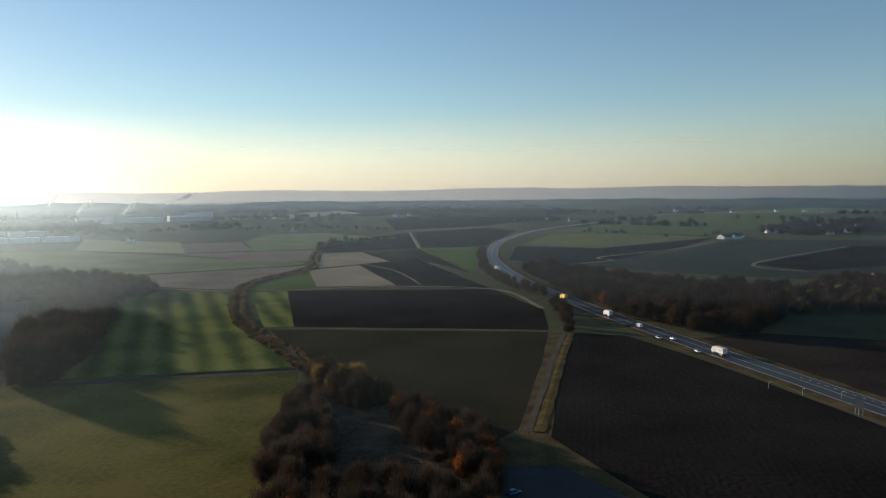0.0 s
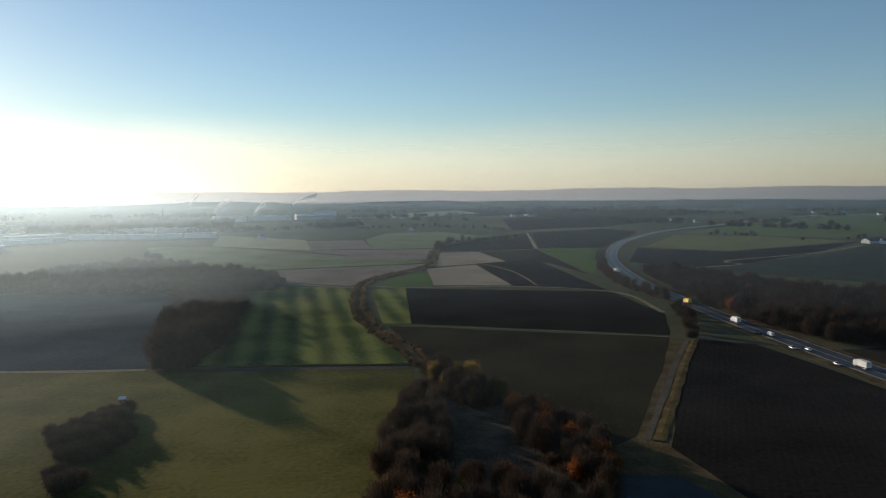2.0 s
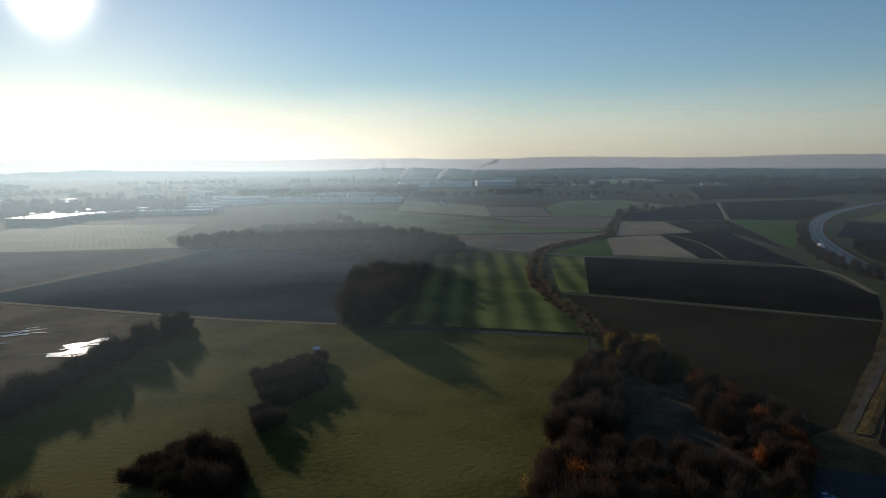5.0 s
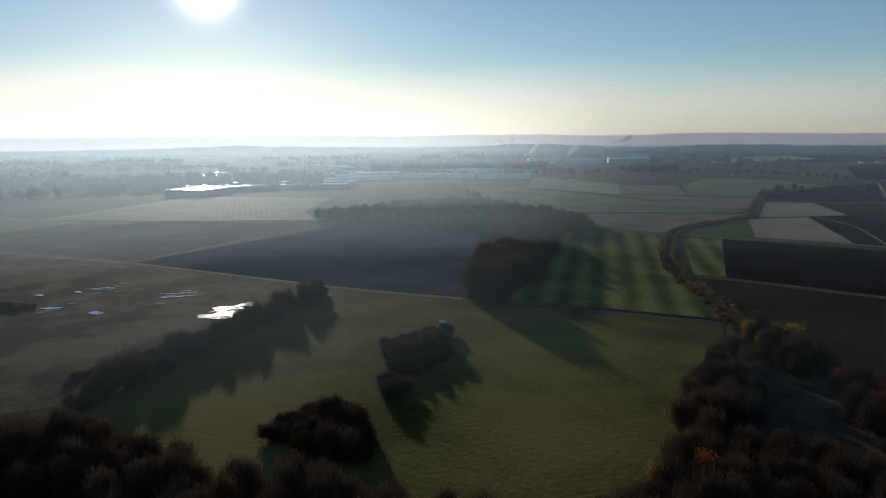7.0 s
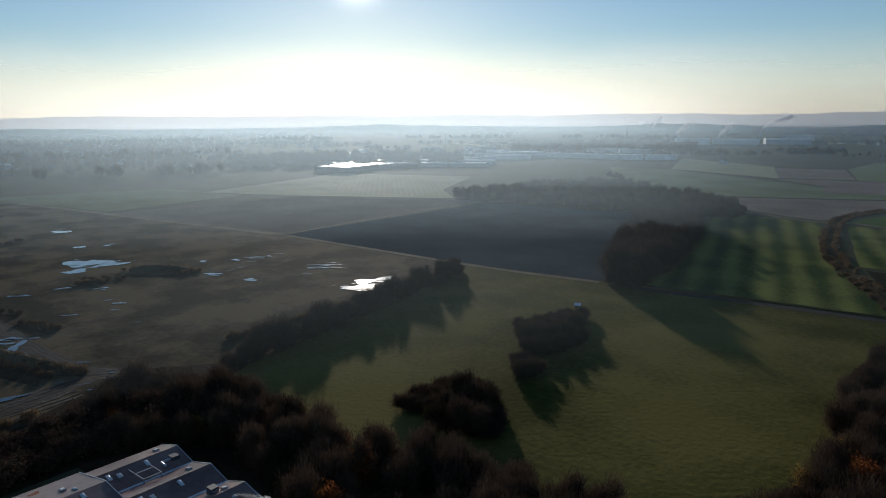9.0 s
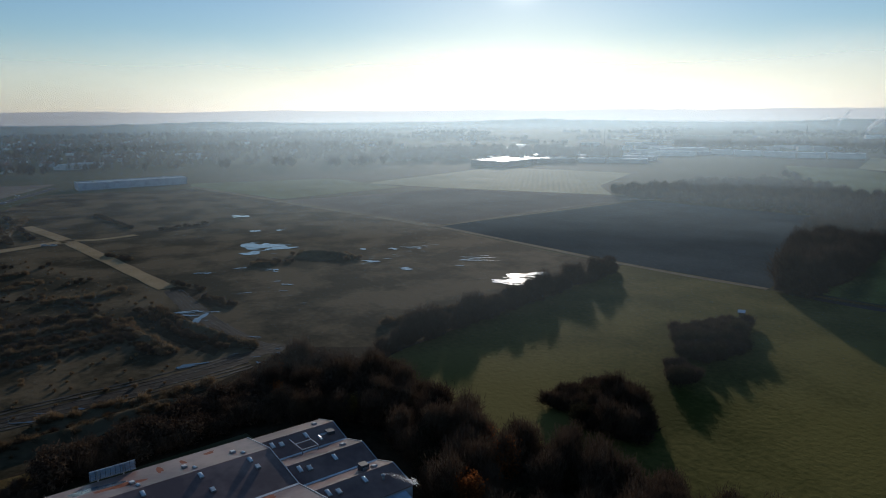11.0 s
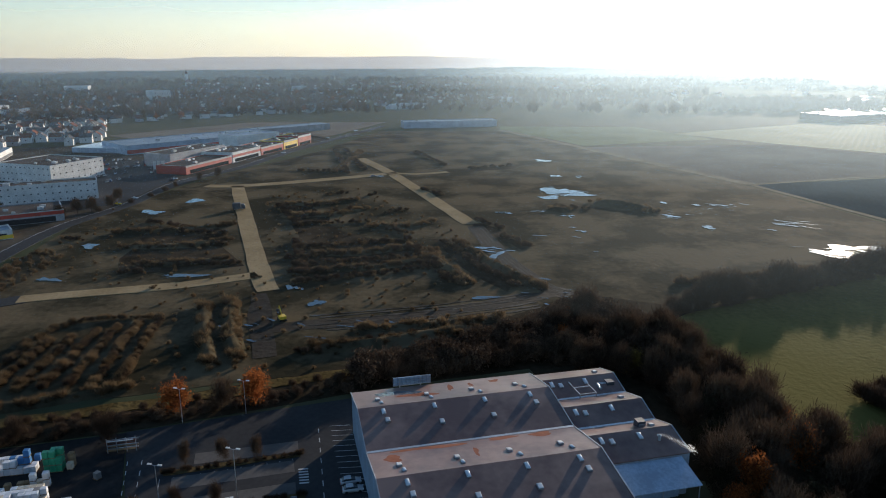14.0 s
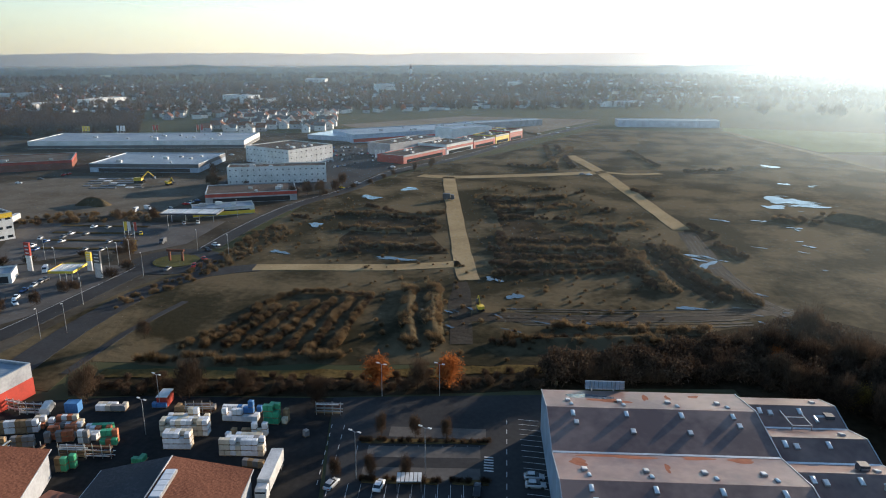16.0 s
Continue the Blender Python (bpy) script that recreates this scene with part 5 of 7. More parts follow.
def canopy(a, b, depth, h, edge, label):
    w = dist(a, b)
    ob = empty("canopy", frame_of(a, b), label, "canopy")
    part("roof", mesh_of("roof", *box(0, 0, h, w, depth, h + 0.5), MAT["white"]), ob)
    for x0, y0, x1, y1 in ((-0.1, -0.1, w + 0.1, 0), (-0.1, depth, w + 0.1, depth + 0.1), (-0.1, 0, 0, depth), (w, 0, w + 0.1, depth)):
        part("fascia", mesh_of("fascia", *box(x0, y0, h - 0.15, x1, y1, h + 0.75), MAT[edge]), ob)
    for i in range(4):
        part("post", mesh_of("post", *rod((w * (i + 0.5) / 4, depth / 2, 0), (w * (i + 0.5) / 4, depth / 2, h), 0.2), MAT["steel"]), ob)
        part("rib", mesh_of("rib", *box(w * (i + 0.45) / 4, 0.2, h + 0.5, w * (i + 0.55) / 4, depth - 0.2, h + 0.62), MAT["steel"]), ob)
    return ob


canopy((-229.2, -187.2), (-230.7, -177.9), 11, 5.0, "yellow_wall", "petrol station canopy with yellow and black edge")
canopy((-328, -199), (-332, -170), 12, 5.2, "dark_wall", "petrol station canopy with pale ribbed roof")
building((-221.9, -216.4), (-229.4, -203.2), 12, 4, "white_wall", "metal_roof", "low white petrol station shop", "petrol_station_shop", shop=True)
# portal sculpture on the roundabout
arch = empty("portal_sculpture", pose(*RB, 0.4, 0, 0, 95), "brown steel portal sculpture on the traffic island", "sculpture")
arch.scale = (0.6, 0.8, 0.62)
for x in (-5.2, 4.0):
    part("pillar", mesh_of("pillar", *join(box(x, -0.6, -0.3, x + 1.3, 0.6, 6.5)), MAT["tile_brown"]), arch)
part("lintel", mesh_of("lintel", *box(-6.2, -0.7, 6.5, 6.2, 0.7, 8.0), MAT["tile_brown"]), arch)


def pylon(p, h, w, top, label):
    ob = empty("pylon_sign", pose(*p, 0, 0, 0, 80), label, "sign")
    part("mast", mesh_of("mast", *box(-w / 2, -0.3, 0, w / 2, 0.3, h * 0.55), MAT["white"]), ob)
    part("panel", mesh_of("panel", *box(-w / 2 - 0.05, -0.4, h * 0.55, w / 2 + 0.05, 0.4, h), MAT[top]), ob)
    for i in range(3):
        part("bar", mesh_of("bar", *box(-w * 0.35, -0.46, h * (0.62 + 0.12 * i), w * 0.35, 0.46, h * (0.66 + 0.12 * i)), MAT["white"]), ob)
    return ob


pylon((-245.0, -207.7), 12, 2.6, "red_wall", "tall red and white pylon sign")
pylon((-241.1, -174.6), 11, 3.2, "dark_wall", "dark price pylon with pale bars")
pylon((-248.8, -183.8), 8, 2.4, "yellow_wall", "yellow fuel sign with pale bars")
for i, c in enumerate(((-297, -199), (-297, -197), (-297, -194))):
    fl = empty("flag", pose(*c, 0), "tall banner flag on a white pole", "flag", "flags at the car park")
    part("pole", mesh_of("pole", *rod((0, 0, 0), (0, 0, 9), 0.08), MAT["white"]), fl)
    part("banner", mesh_of("banner", *box(-0.02, 0.1, 4.5, 0.02, 1.5, 8.8), MAT[("yellow_wall", "white", "red_wall")[i]]), fl)
for i, c in enumerate(((-650, -468), (-650, -465), (-650, -462), (-659, -436), (-660, -433), (-660, -430), (-669, -403), (-670, -400), (-681, -362), (-682, -358))):
    fl = empty("flag", pose(*c, 0), "tall banner on a pole behind the hall", "flag", "banners at the hall")
    part("pole", mesh_of("pole", *rod((0, 0, 0), (0, 0, 15), 0.15), MAT["white"]), fl)
    part("banner", mesh_of("banner", *box(-0.06, 0.1, 10.0, 0.06, 2.4, 15), MAT["yellow_wall" if i < 3 else "white" if i < 6 else "red_wall"]), fl)
for c in ((-566, -146), (-567, -143), (-567, -140), (-638, -100), (-643, -96)):
    fl = empty("flag", pose(*c, 0), "white and red banner on a pole", "flag", "banners at the centre")
    part("pole", mesh_of("pole", *rod((0, 0, 0), (0, 0, 9), 0.12), MAT["white"]), fl)
    part("banner", mesh_of("banner", *box(-0.05, 0.1, 2.5, 0.05, 2.2, 8.8), MAT["white"]), fl)


def lamp_post(p, h, turn, label="grey street lamp on a tall pole", arms=2):
    ob = empty("street_lamp", pose(*p, 0, 0, 0, turn), label, "street lamp", "street lamps")
    part("pole", mesh_of("pole", *rod((0, 0, 0), (0, 0, h), 0.11, 0.06, 8), MAT["steel"]), ob)
    for s in (1, -1)[:arms]:
        part("arm", mesh_of("arm", *rod((0, 0, h - 0.1), (s * 0.9, 0, h + 0.15), 0.05), MAT["steel"]), ob)
        part("lamp_head", mesh_of("lamp_head", *box(min(s * 0.7, s * 1.5), -0.18, h + 0.1, max(s * 0.7, s * 1.5), 0.18, h + 0.28), MAT["white"]), ob)
    return ob


for c, h in (((-124.4, -37.8), 11), ((-128.2, -24.0), 11), ((-146.6, -94.4), 9), ((-134.0, -90.7), 9), ((-161.1, -41.3), 9), ((-163.4, -26.7), 9)):
    lamp_post(c, h, 70)
for c in ((-181.8, -154.5), (-211.8, -161.1), (-250.0, -175.9), (-245.2, -158.4), (-262.4, -174.7), (-187.3, -149.6), (-277.0, -137.6), (-283.4, -155.3), (-257.8, -177.2), (-260.6, -213.1), (-246.6, -197.3), (-315, -187), (-350, -167)):
    lamp_post(c, 10, 20, "slender street lamp beside the road", 1)
for c in ((136.1, 293.6), (153.4, 257.9), (145.3, 283.5), (159.0, 279.2)):
    lamp_post(c, 2.4, 30, "small sign mast beside the motorway", 1)
sg = empty("motorway_sign", frame_of((152.5, 259.2), (153.8, 257.8)), "dark motorway direction sign seen from behind on two posts", "road sign")
for x in (0.3, 2.9):
    part("post", mesh_of("post", *rod((x, 0, 0), (x, 0, 5.5), 0.1), MAT["steel"]), sg)
part("panel", mesh_of("panel", *box(0, -0.15, 2.2, 3.2, -0.08, 6.0), MAT["dark_wall"]), sg)


# ---- vehicles ----
def loft(sections):
    """Skin over cross sections along x: (x, half width, low, high)."""
    v, f = [], []
    for i, (x, w, z0, z1) in enumerate(sections):
        r = min(0.18, (z1 - z0) * 0.3)
        v += [(x, -w, z0), (x, -w, z1 - r), (x, -w + r, z1), (x, w - r, z1), (x, w, z1 - r), (x, w, z0)]
        if i:
            k = (i - 1) * 6
            f += [(k + j, k + (j + 1) % 6, k + 6 + (j + 1) % 6, k + 6 + j) for j in range(6)]
    n = len(v)
    f += [tuple(range(5, -1, -1)), tuple(range(n - 6, n))]
    return v, f


def wheel(parent, x, y, r, w=0.24):
    t = part("wheel", mesh_of("wheel", *rod((0, -w / 2, 0), (0, w / 2, 0), r, n=14), MAT["tyre"]), parent)
    t.location = (x, y, r)
    part("rim", mesh_of("rim", *rod((0, -w / 2 - 0.02, 0), (0, w / 2 + 0.02, 0), r * 0.6, n=10), MAT["steel"]), t)


CARS = {}
TYRE = mesh_of("wheel", *rod((0, -0.12, 0), (0, 0.12, 0), 0.32, n=12), MAT["tyre"])


def car_of(paint):
    if paint not in CARS:
        MAT["car_" + paint] = plain("car_paint", {"white": (0.75, 0.75, 0.75), "silver": (0.40, 0.42, 0.44), "black": (0.02, 0.02, 0.025), "red": (0.45, 0.02, 0.02),
                                                  "blue": (0.04, 0.09, 0.22), "grey": (0.12, 0.125, 0.13), "yellow": (0.7, 0.45, 0.02)}[paint], 0.25, 0.1, 0.08)
        ob = empty("car", pose(0, 0, -400), paint + " parked passenger car with dark windows", "car", "cars")
        part("body", mesh_of("body", *loft([(-2.15, 0.72, 0.35, 0.75), (-2.0, 0.84, 0.25, 0.95), (-0.9, 0.88, 0.22, 0.98), (0.9, 0.88, 0.22, 0.96), (1.9, 0.82, 0.25, 0.78), (2.15, 0.68, 0.35, 0.62)], ), MAT["car_" + paint], True), ob)
        part("glazing", mesh_of("glazing", *loft([(-1.85, 0.66, 0.9, 0.97), (-1.3, 0.70, 0.9, 1.36), (0.1, 0.70, 0.9, 1.40), (1.0, 0.70, 0.9, 0.98)]), MAT["glass"]), ob)
        part("roof", mesh_of("roof", *loft([(-1.35, 0.60, 1.36, 1.42), (-0.6, 0.64, 1.38, 1.48), (0.1, 0.60, 1.38, 1.46)]), MAT["car_" + paint]), ob)
        for x in (-1.35, 1.35):
            for y in (-0.8, 0.8):
                t = part("wheel", TYRE, ob)
                t.location = (x, y, 0.32)
        for y in () if paint != "silver" else (-0.62, 0.62):
            part("headlight", mesh_of("headlight", *box(2.02, y - 0.15, 0.55, 2.16, y + 0.15, 0.7), MAT["dome"]), ob)
            part("tail_light", mesh_of("tail_light", *box(-2.17, y - 0.14, 0.6, -2.05, y + 0.14, 0.8), MAT["red_wall"]), ob)
        CARS[paint] = ob
    return CARS[paint]


used_cars = set()


def car(p, turn, paint, z=0.15):
    src = car_of(paint)
    m = pose(p[0], p[1], z, 0, 0, turn)
    if paint not in used_cars:
        used_cars.add(paint)
        src.matrix_world = m
        return src
    return copy_thing(src, m)


def van(p, turn, label, paint="white", ln=5.6, z=0.15):
    ob = empty("van", pose(p[0], p[1], z, 0, 0, turn), label, "van")
    part("body", mesh_of("body", *loft([(-ln / 2, 0.92, 0.4, 2.35), (ln * 0.22, 0.95, 0.35, 2.4), (ln * 0.33, 0.92, 0.35, 1.5), (ln / 2, 0.82, 0.4, 0.95)]), MAT[paint], False), ob)
    part("windscreen", mesh_of("windscreen", [(ln * 0.235, -0.8, 2.28), (ln * 0.235, 0.8, 2.28), (ln * 0.335, 0.8, 1.58), (ln * 0.335, -0.8, 1.58)], [(0, 1, 2, 3)], MAT["glass"]), ob)
    for x in (-ln * 0.3, ln * 0.3):
        for y in (-0.85, 0.85):
            wheel(ob, x, y, 0.36)
    return ob


def lorry(p, turn, ln, label, cargo="white", z=0.24, cab="white"):
    ob = empty("lorry", pose(p[0], p[1], z, 0, 0, turn), label, "lorry")
    part("cargo_box", mesh_of("cargo_box", *box(-ln / 2, -1.25, 1.15, ln / 2 - 2.5, 1.25, 3.9), MAT[cargo]), ob)
    part("chassis", mesh_of("chassis", *box(-ln / 2 + 0.2, -0.9, 0.6, ln / 2 - 0.3, 0.9, 1.15), MAT["dark_wall"]), ob)
    part("cab", mesh_of("cab", *loft([(ln / 2 - 2.2, 1.2, 0.6, 3.3), (ln / 2 - 0.5, 1.2, 0.6, 3.2), (ln / 2, 1.12, 0.6, 2.2)]), MAT[cab]), ob)
    part("windscreen", mesh_of("windscreen", *box(ln / 2 - 0.35, -1.0, 1.9, ln / 2 - 0.05, 1.0, 2.6), MAT["glass"]), ob)
    for x in (-ln / 2 + 1.2, -ln / 2 + 2.4, ln / 2 - 1.4):
        for y in (-1.05, 1.05):
            wheel(ob, x, y, 0.5, 0.3)
    return ob


def heading(a, b):
    return math.degrees(math.atan2(b[1] - a[1], b[0] - a[0]))


MW = heading((140, 360), (123, 422))
lorry((139, 355), MW, 9.5, "white box lorry on the motorway")
lorry((108, 466), MW, 8.5, "white box lorry on the motorway")
lorry((91, 540), MW + 5, 7.5, "yellow lorry on the motorway", "yellow_wall", cab="yellow_wall")
lorry((78, 597), MW + 180, 8, "white box lorry on the motorway")
lorry((55, 737), MW + 190, 9, "white box lorry on the motorway")
van((118, 427), MW, "white van on the motorway", z=0.24)
for c, t, col in (((127, 391), MW, "white"), ((120, 394), MW + 180, "silver"), ((130, 360), MW + 180, "silver"), ((113, 431), MW + 180, "black"), ((55, 702), MW + 190, "white"), ((58, 786), MW + 190, "silver")):
    car(c, t, col, 0.24)
for c, t, col in (((-130.1, -1.5), 95, "silver"), ((-127.2, -1.1), 95, "silver"), ((-122.2, -32.4), 175, "white"), ((-121.1, -42.1), 165, "silver"), ((-123.6, -12.6), 2, "black"),
                  ((18.8, 191.3), 30, "blue"),
                  ((-260.5, -145.2), 20, "red"), ((-270.5, -145.5), 50, "red"), ((-284.1, -150.8), 60, "black"), ((-292.8, -151.3), 70, "white"), ((-254.4, -153.5), 0, "grey"),
                  ((-208.0, -184.7), 50, "white"), ((-213.4, -188.7), 20, "white"), ((-221.1, -191.7), 10, "blue"), ((-227.0, -192.2), 10, "silver"), ((-231.1, -192.5), 10, "grey"), ((-233.9, -192.7), 10, "black"),
                  ((-291, -239), 20, "silver"), ((-295, -230), 10, "grey"), ((-278, -233), 5, "white"), ((-458, -131), 60, "white"), ((-440, -136), 60, "yellow"), ((-531, -123), 60, "white"),
                  ((-783, -18), 70, "white"), ((-798, 1), 70, "silver"), ((-855, 14), 70, "white"), ((-665, -56), 70, "white"), ((-522, -123), 60, "black"),
                  ((-330, -187), 30, "silver"), ((-333, -181), 30, "white"), ((-307, -197), 30, "yellow"), ((-519, 20), 95, "silver"), ((-517, 25), 95, "white")):
    car(c, t, col)
rnd_c = random.Random(5)
for k in range(70):
    u, w = rnd_c.random(), rnd_c.randrange(5)
    a, b = Vector((-515, -172)), Vector((-581, -137))
    a2, b2 = Vector((-634, -228)), Vector((-644, -164))
    p = a.lerp(b, u).lerp(a2.lerp(b2, u), w / 4)
    car((p.x, p.y), 8 + 180 * rnd_c.randrange(2), rnd_c.choice(["white", "silver", "black", "grey", "blue", "red"]))
van((-244.5, -200.8), 30, "white delivery van on the forecourt")
van((-140.2, -120.3), 200, "white panel van parked in the yard", ln=6.0)
van((-354, -229), 10, "white caravan on the cleared ground")
van((-360, -225), 60, "white caravan on the cleared ground")
van((-293.6, -178.0), 10, "black panel van beside the roundabout", "dark_wall")
lorry((-414, -62), 95, 7, "dark dumper lorry on the sandy road", "dark_wall", cab="dark_wall")
lorry((-119.9, -54.7), heading((-127.2, -55.9), (-113.9, -54.1)), 14, "white articulated lorry parked beside the yard", cab="white")
lorry((-319, -276), 15, 12, "white tanker lorry behind the store", cab="white")


# excavators on the cleared ground and on the site
def excavator(p, turn, s, label):
    ob = empty("excavator", pose(p[0], p[1], 0.15, 0, 0, turn), label, "excavator", "excavators")
    ob.scale = (s, s, s)
    for y in (-1.1, 1.1):
        part("track", mesh_of("track", *loft([(-1.9, 0.3, 0.25, 0.7), (-1.6, 0.3, 0, 0.9), (1.6, 0.3, 0, 0.9), (1.9, 0.3, 0.25, 0.7)]), MAT["tyre"]), ob).location = (0, y, 0)
    part("body", mesh_of("body", *box(-2.0, -1.2, 0.95, 1.0, 1.2, 2.1), MAT["yellow_wall"]), ob)
    part("cab", mesh_of("cab", *box(0.1, 0.3, 2.1, 1.6, 1.2, 3.1), MAT["glass"]), ob)
    part("boom", mesh_of("boom", *join(rod((0.8, -0.2, 1.8), (3.6, -0.2, 4.6), 0.3, 0.25, 4), rod((3.6, -0.2, 4.6), (5.8, -0.2, 2.6), 0.22, 0.16, 4)), MAT["yellow_wall"]), ob)
    part("bucket", mesh_of("bucket", *box(5.3, -0.7, 1.6, 6.3, 0.3, 2.6), MAT["dark_wall"]), ob)
    return ob


excavator((-439, -278), 100, 1.7, "yellow tracked excavator on cleared ground")
excavator((-434, -254), 60, 1.2, "yellow tracked excavator beside rubble")
excavator((-227.9, -23.1), 200, 0.9, "small excavator standing in the mud")

# ---- yard of the builders' merchant ----
side_hall = building((-126.9, -132.6), (-148.6, -130.5), 30, 8.5, "grey_wall", "metal_roof", "grey hall with a red lower wall", "store_hall", band=("red_wall", 0.0, 0.55))


def pitched_near(ridge_a, ridge_b, half_l, half_r, top, eave, mat_l, mat_r, label):
    """A hall whose ridge runs from ridge_a to ridge_b; half widths to its left and right."""
    m = frame_of(ridge_a, ridge_b)
    ln = dist(ridge_a, ridge_b)
    ob = empty("shed_hall", m, label, "hall")
    part("wall", mesh_of("wall", [(0, half_l - .4, 0), (0, -half_r + .4, 0), (ln, -half_r + .4, 0), (ln, half_l - .4, 0), (0, half_l - .4, eave), (0, -half_r + .4, eave), (ln, -half_r + .4, eave), (ln, half_l - .4, eave), (0, 0, top), (ln, 0, top)],
                         [(0, 4, 8, 5, 1), (1, 5, 6, 2), (2, 6, 9, 7, 3), (3, 7, 4, 0)], MAT["grey_wall"]), ob)
    for s, mt in ((half_l, mat_l), (-half_r, mat_r)):
        q = [(-0.5, s, eave), (ln + 0.5, s, eave), (ln + 0.5, 0, top), (-0.5, 0, top)]
        q = [(x, y, z + 0.02) for x, y, z in q] + [(x, y, z + 0.27) for x, y, z in q]
        part("roof_slope", mesh_of("roof_slope", q, [(3, 2, 1, 0), (4, 5, 6, 7), (0, 1, 5, 4), (1, 2, 6, 5), (2, 3, 7, 6), (3, 0, 4, 7)], MAT[mt]), ob)
        part("gutter", mesh_of("gutter", *rod((-0.5, s * 1.01, eave + 0.1), (ln + 0.5, s * 1.01, eave + 0.1), 0.12), MAT["steel"]), ob)
    part("ridge_cap", mesh_of("ridge_cap", *rod((-0.6, 0, top + 0.25), (ln + 0.6, 0, top + 0.25), 0.16), MAT["steel"]), ob)
    return ob


shed = pitched_near((-112.4, -71.3), (-84, -66.5), 15.5, 14.0, 9.0, 6.0, "tile_brown", "tile_grey", "hall with one grey and one red brown roof slope")
rl = empty("roof_light", frame_of((-112.4, -71.3), (-84, -66.5)) @ pose(4.2, 1.5, 8.85, 0, 0, 0), "long ridge rooflight with yellowed panes", "rooflight")
part("frame", mesh_of("frame", *box(0, -0.9, -0.3, 9, 1.2, 0.55), MAT["steel"]), rl)
for i in range(5):
    part("pane", mesh_of("pane", *box(0.2 + i * 1.75, -0.75, 0.56, 1.75 + i * 1.75, 1.05, 0.64), MAT["dome"]), rl)
pitched_near((-110.2, -114.3), (-82, -104), 15, 14.5, 9.0, 6.0, "tile_brown", "tile_grey", "hall with a red brown tiled roof")
flat = empty("flat_roof_link", frame_of((-90, -94.5), (-88, -80.5)), "low link building with a rust-stained flat roof", "building")
part("wall", mesh_of("wall", *box(0, 0, 0, 13, 15, 4.4), MAT["white_wall"]), flat)
part("roof", mesh_of("roof", *box(-0.2, -0.2, 4.4, 13.2, 15.2, 4.7), MAT["roof_red"]), flat)

WRAPS = {"white_wrap": plain("white_wrap", (0.62, 0.63, 0.64), 0.35), "cream_wrap": plain("cream_wrap", (0.52, 0.46, 0.35), 0.5),
         "green_wrap": plain("green_wrap", (0.05, 0.30, 0.15), 0.4), "clay_brick": plain("clay_blocks", (0.36, 0.11, 0.045), 0.8),
         "blue_wrap": plain("blue_wrap", (0.05, 0.16, 0.36), 0.4), "grey_block": plain("concrete_blocks", (0.22, 0.21, 0.20), 0.85), "timber": MAT["timber"]}
WRAP_LABEL = {"white_wrap": "stack of white plastic-wrapped blocks on pallets", "cream_wrap": "stack of cream wrapped blocks on pallets", "green_wrap": "stack of green wrapped insulation bales",
              "clay_brick": "stack of orange clay blocks on pallets", "blue_wrap": "blue wrapped pallet stack", "grey_block": "stack of grey concrete blocks on pallets", "timber": "stack of sawn timber on bearers"}
pal_me = mesh_of("pallet", *join(*[box(-0.55, -0.55 + i * 0.22, 0.1, 0.55, -0.37 + i * 0.22, 0.16) for i in range(6)], box(-0.5, -0.5, 0, -0.35, 0.55, 0.1), box(0.35, -0.5, 0, 0.5, 0.55, 0.1)), MAT["timber"])


def wrapped(mat, h):
    v, f = box(-0.52, -0.52, 0.16, 0.52, 0.52, h)
    bm = bmesh.new()
    vs = [bm.verts.new(p) for p in v]
    for q in f:
        bm.faces.new([vs[i] for i in q])
    bmesh.ops.bevel(bm, geom=bm.edges[:], offset=0.06, segments=1, affect="EDGES")
    me = bpy.data.meshes.new("load")
    bm.to_mesh(me)
    bm.free()
    me.materials.append(mat)
    return me


LOADS = {k: [wrapped(m, h) for h in (0.9, 1.15, 1.4)] for k, m in WRAPS.items()}


def pallet_stack(p, turn, kind, tiers, rnd, size, s=1.14):
    ob = empty("pallet_stack", pose(p[0], p[1], 0.13, 0, 0, turn), WRAP_LABEL[kind], "pallet stack", "stacks in the yard")
    ob.scale = (s, s, s)
    z = 0.0
    for _ in range(tiers):
        k = size
        part("pallet", pal_me, ob).location = (0, 0, z)
        q = part("load", LOADS[kind][k], ob)
        q.location = (rnd.uniform(-.03, .03), rnd.uniform(-.03, .03), z)
        z += (0.9, 1.15, 1.4)[k] + 0.02
    return ob


def stack_rows(a, b, rows, gap, kinds, tiers, seed, skip=0.08):
    rnd = random.Random(seed)
    a, b = Vector(a), Vector(b)
    d = (b - a).normalized()
    nrm = Vector((-d.y, d.x))
    turn = math.degrees(math.atan2(d.y, d.x))
    n = int((b - a).length / gap)
    size = rnd.choice((1, 2, 2))
    for r in range(rows):
        level = rnd.choice(tiers)
        for i in range(n):
            if rnd.random() > skip:
                p = a + d * (i + 0.5) * gap + nrm * r * gap
                pallet_stack(p, turn + rnd.uniform(-1.2, 1.2), rnd.choice(kinds), level if rnd.random() < 0.75 else rnd.choice(tiers), rnd, size)


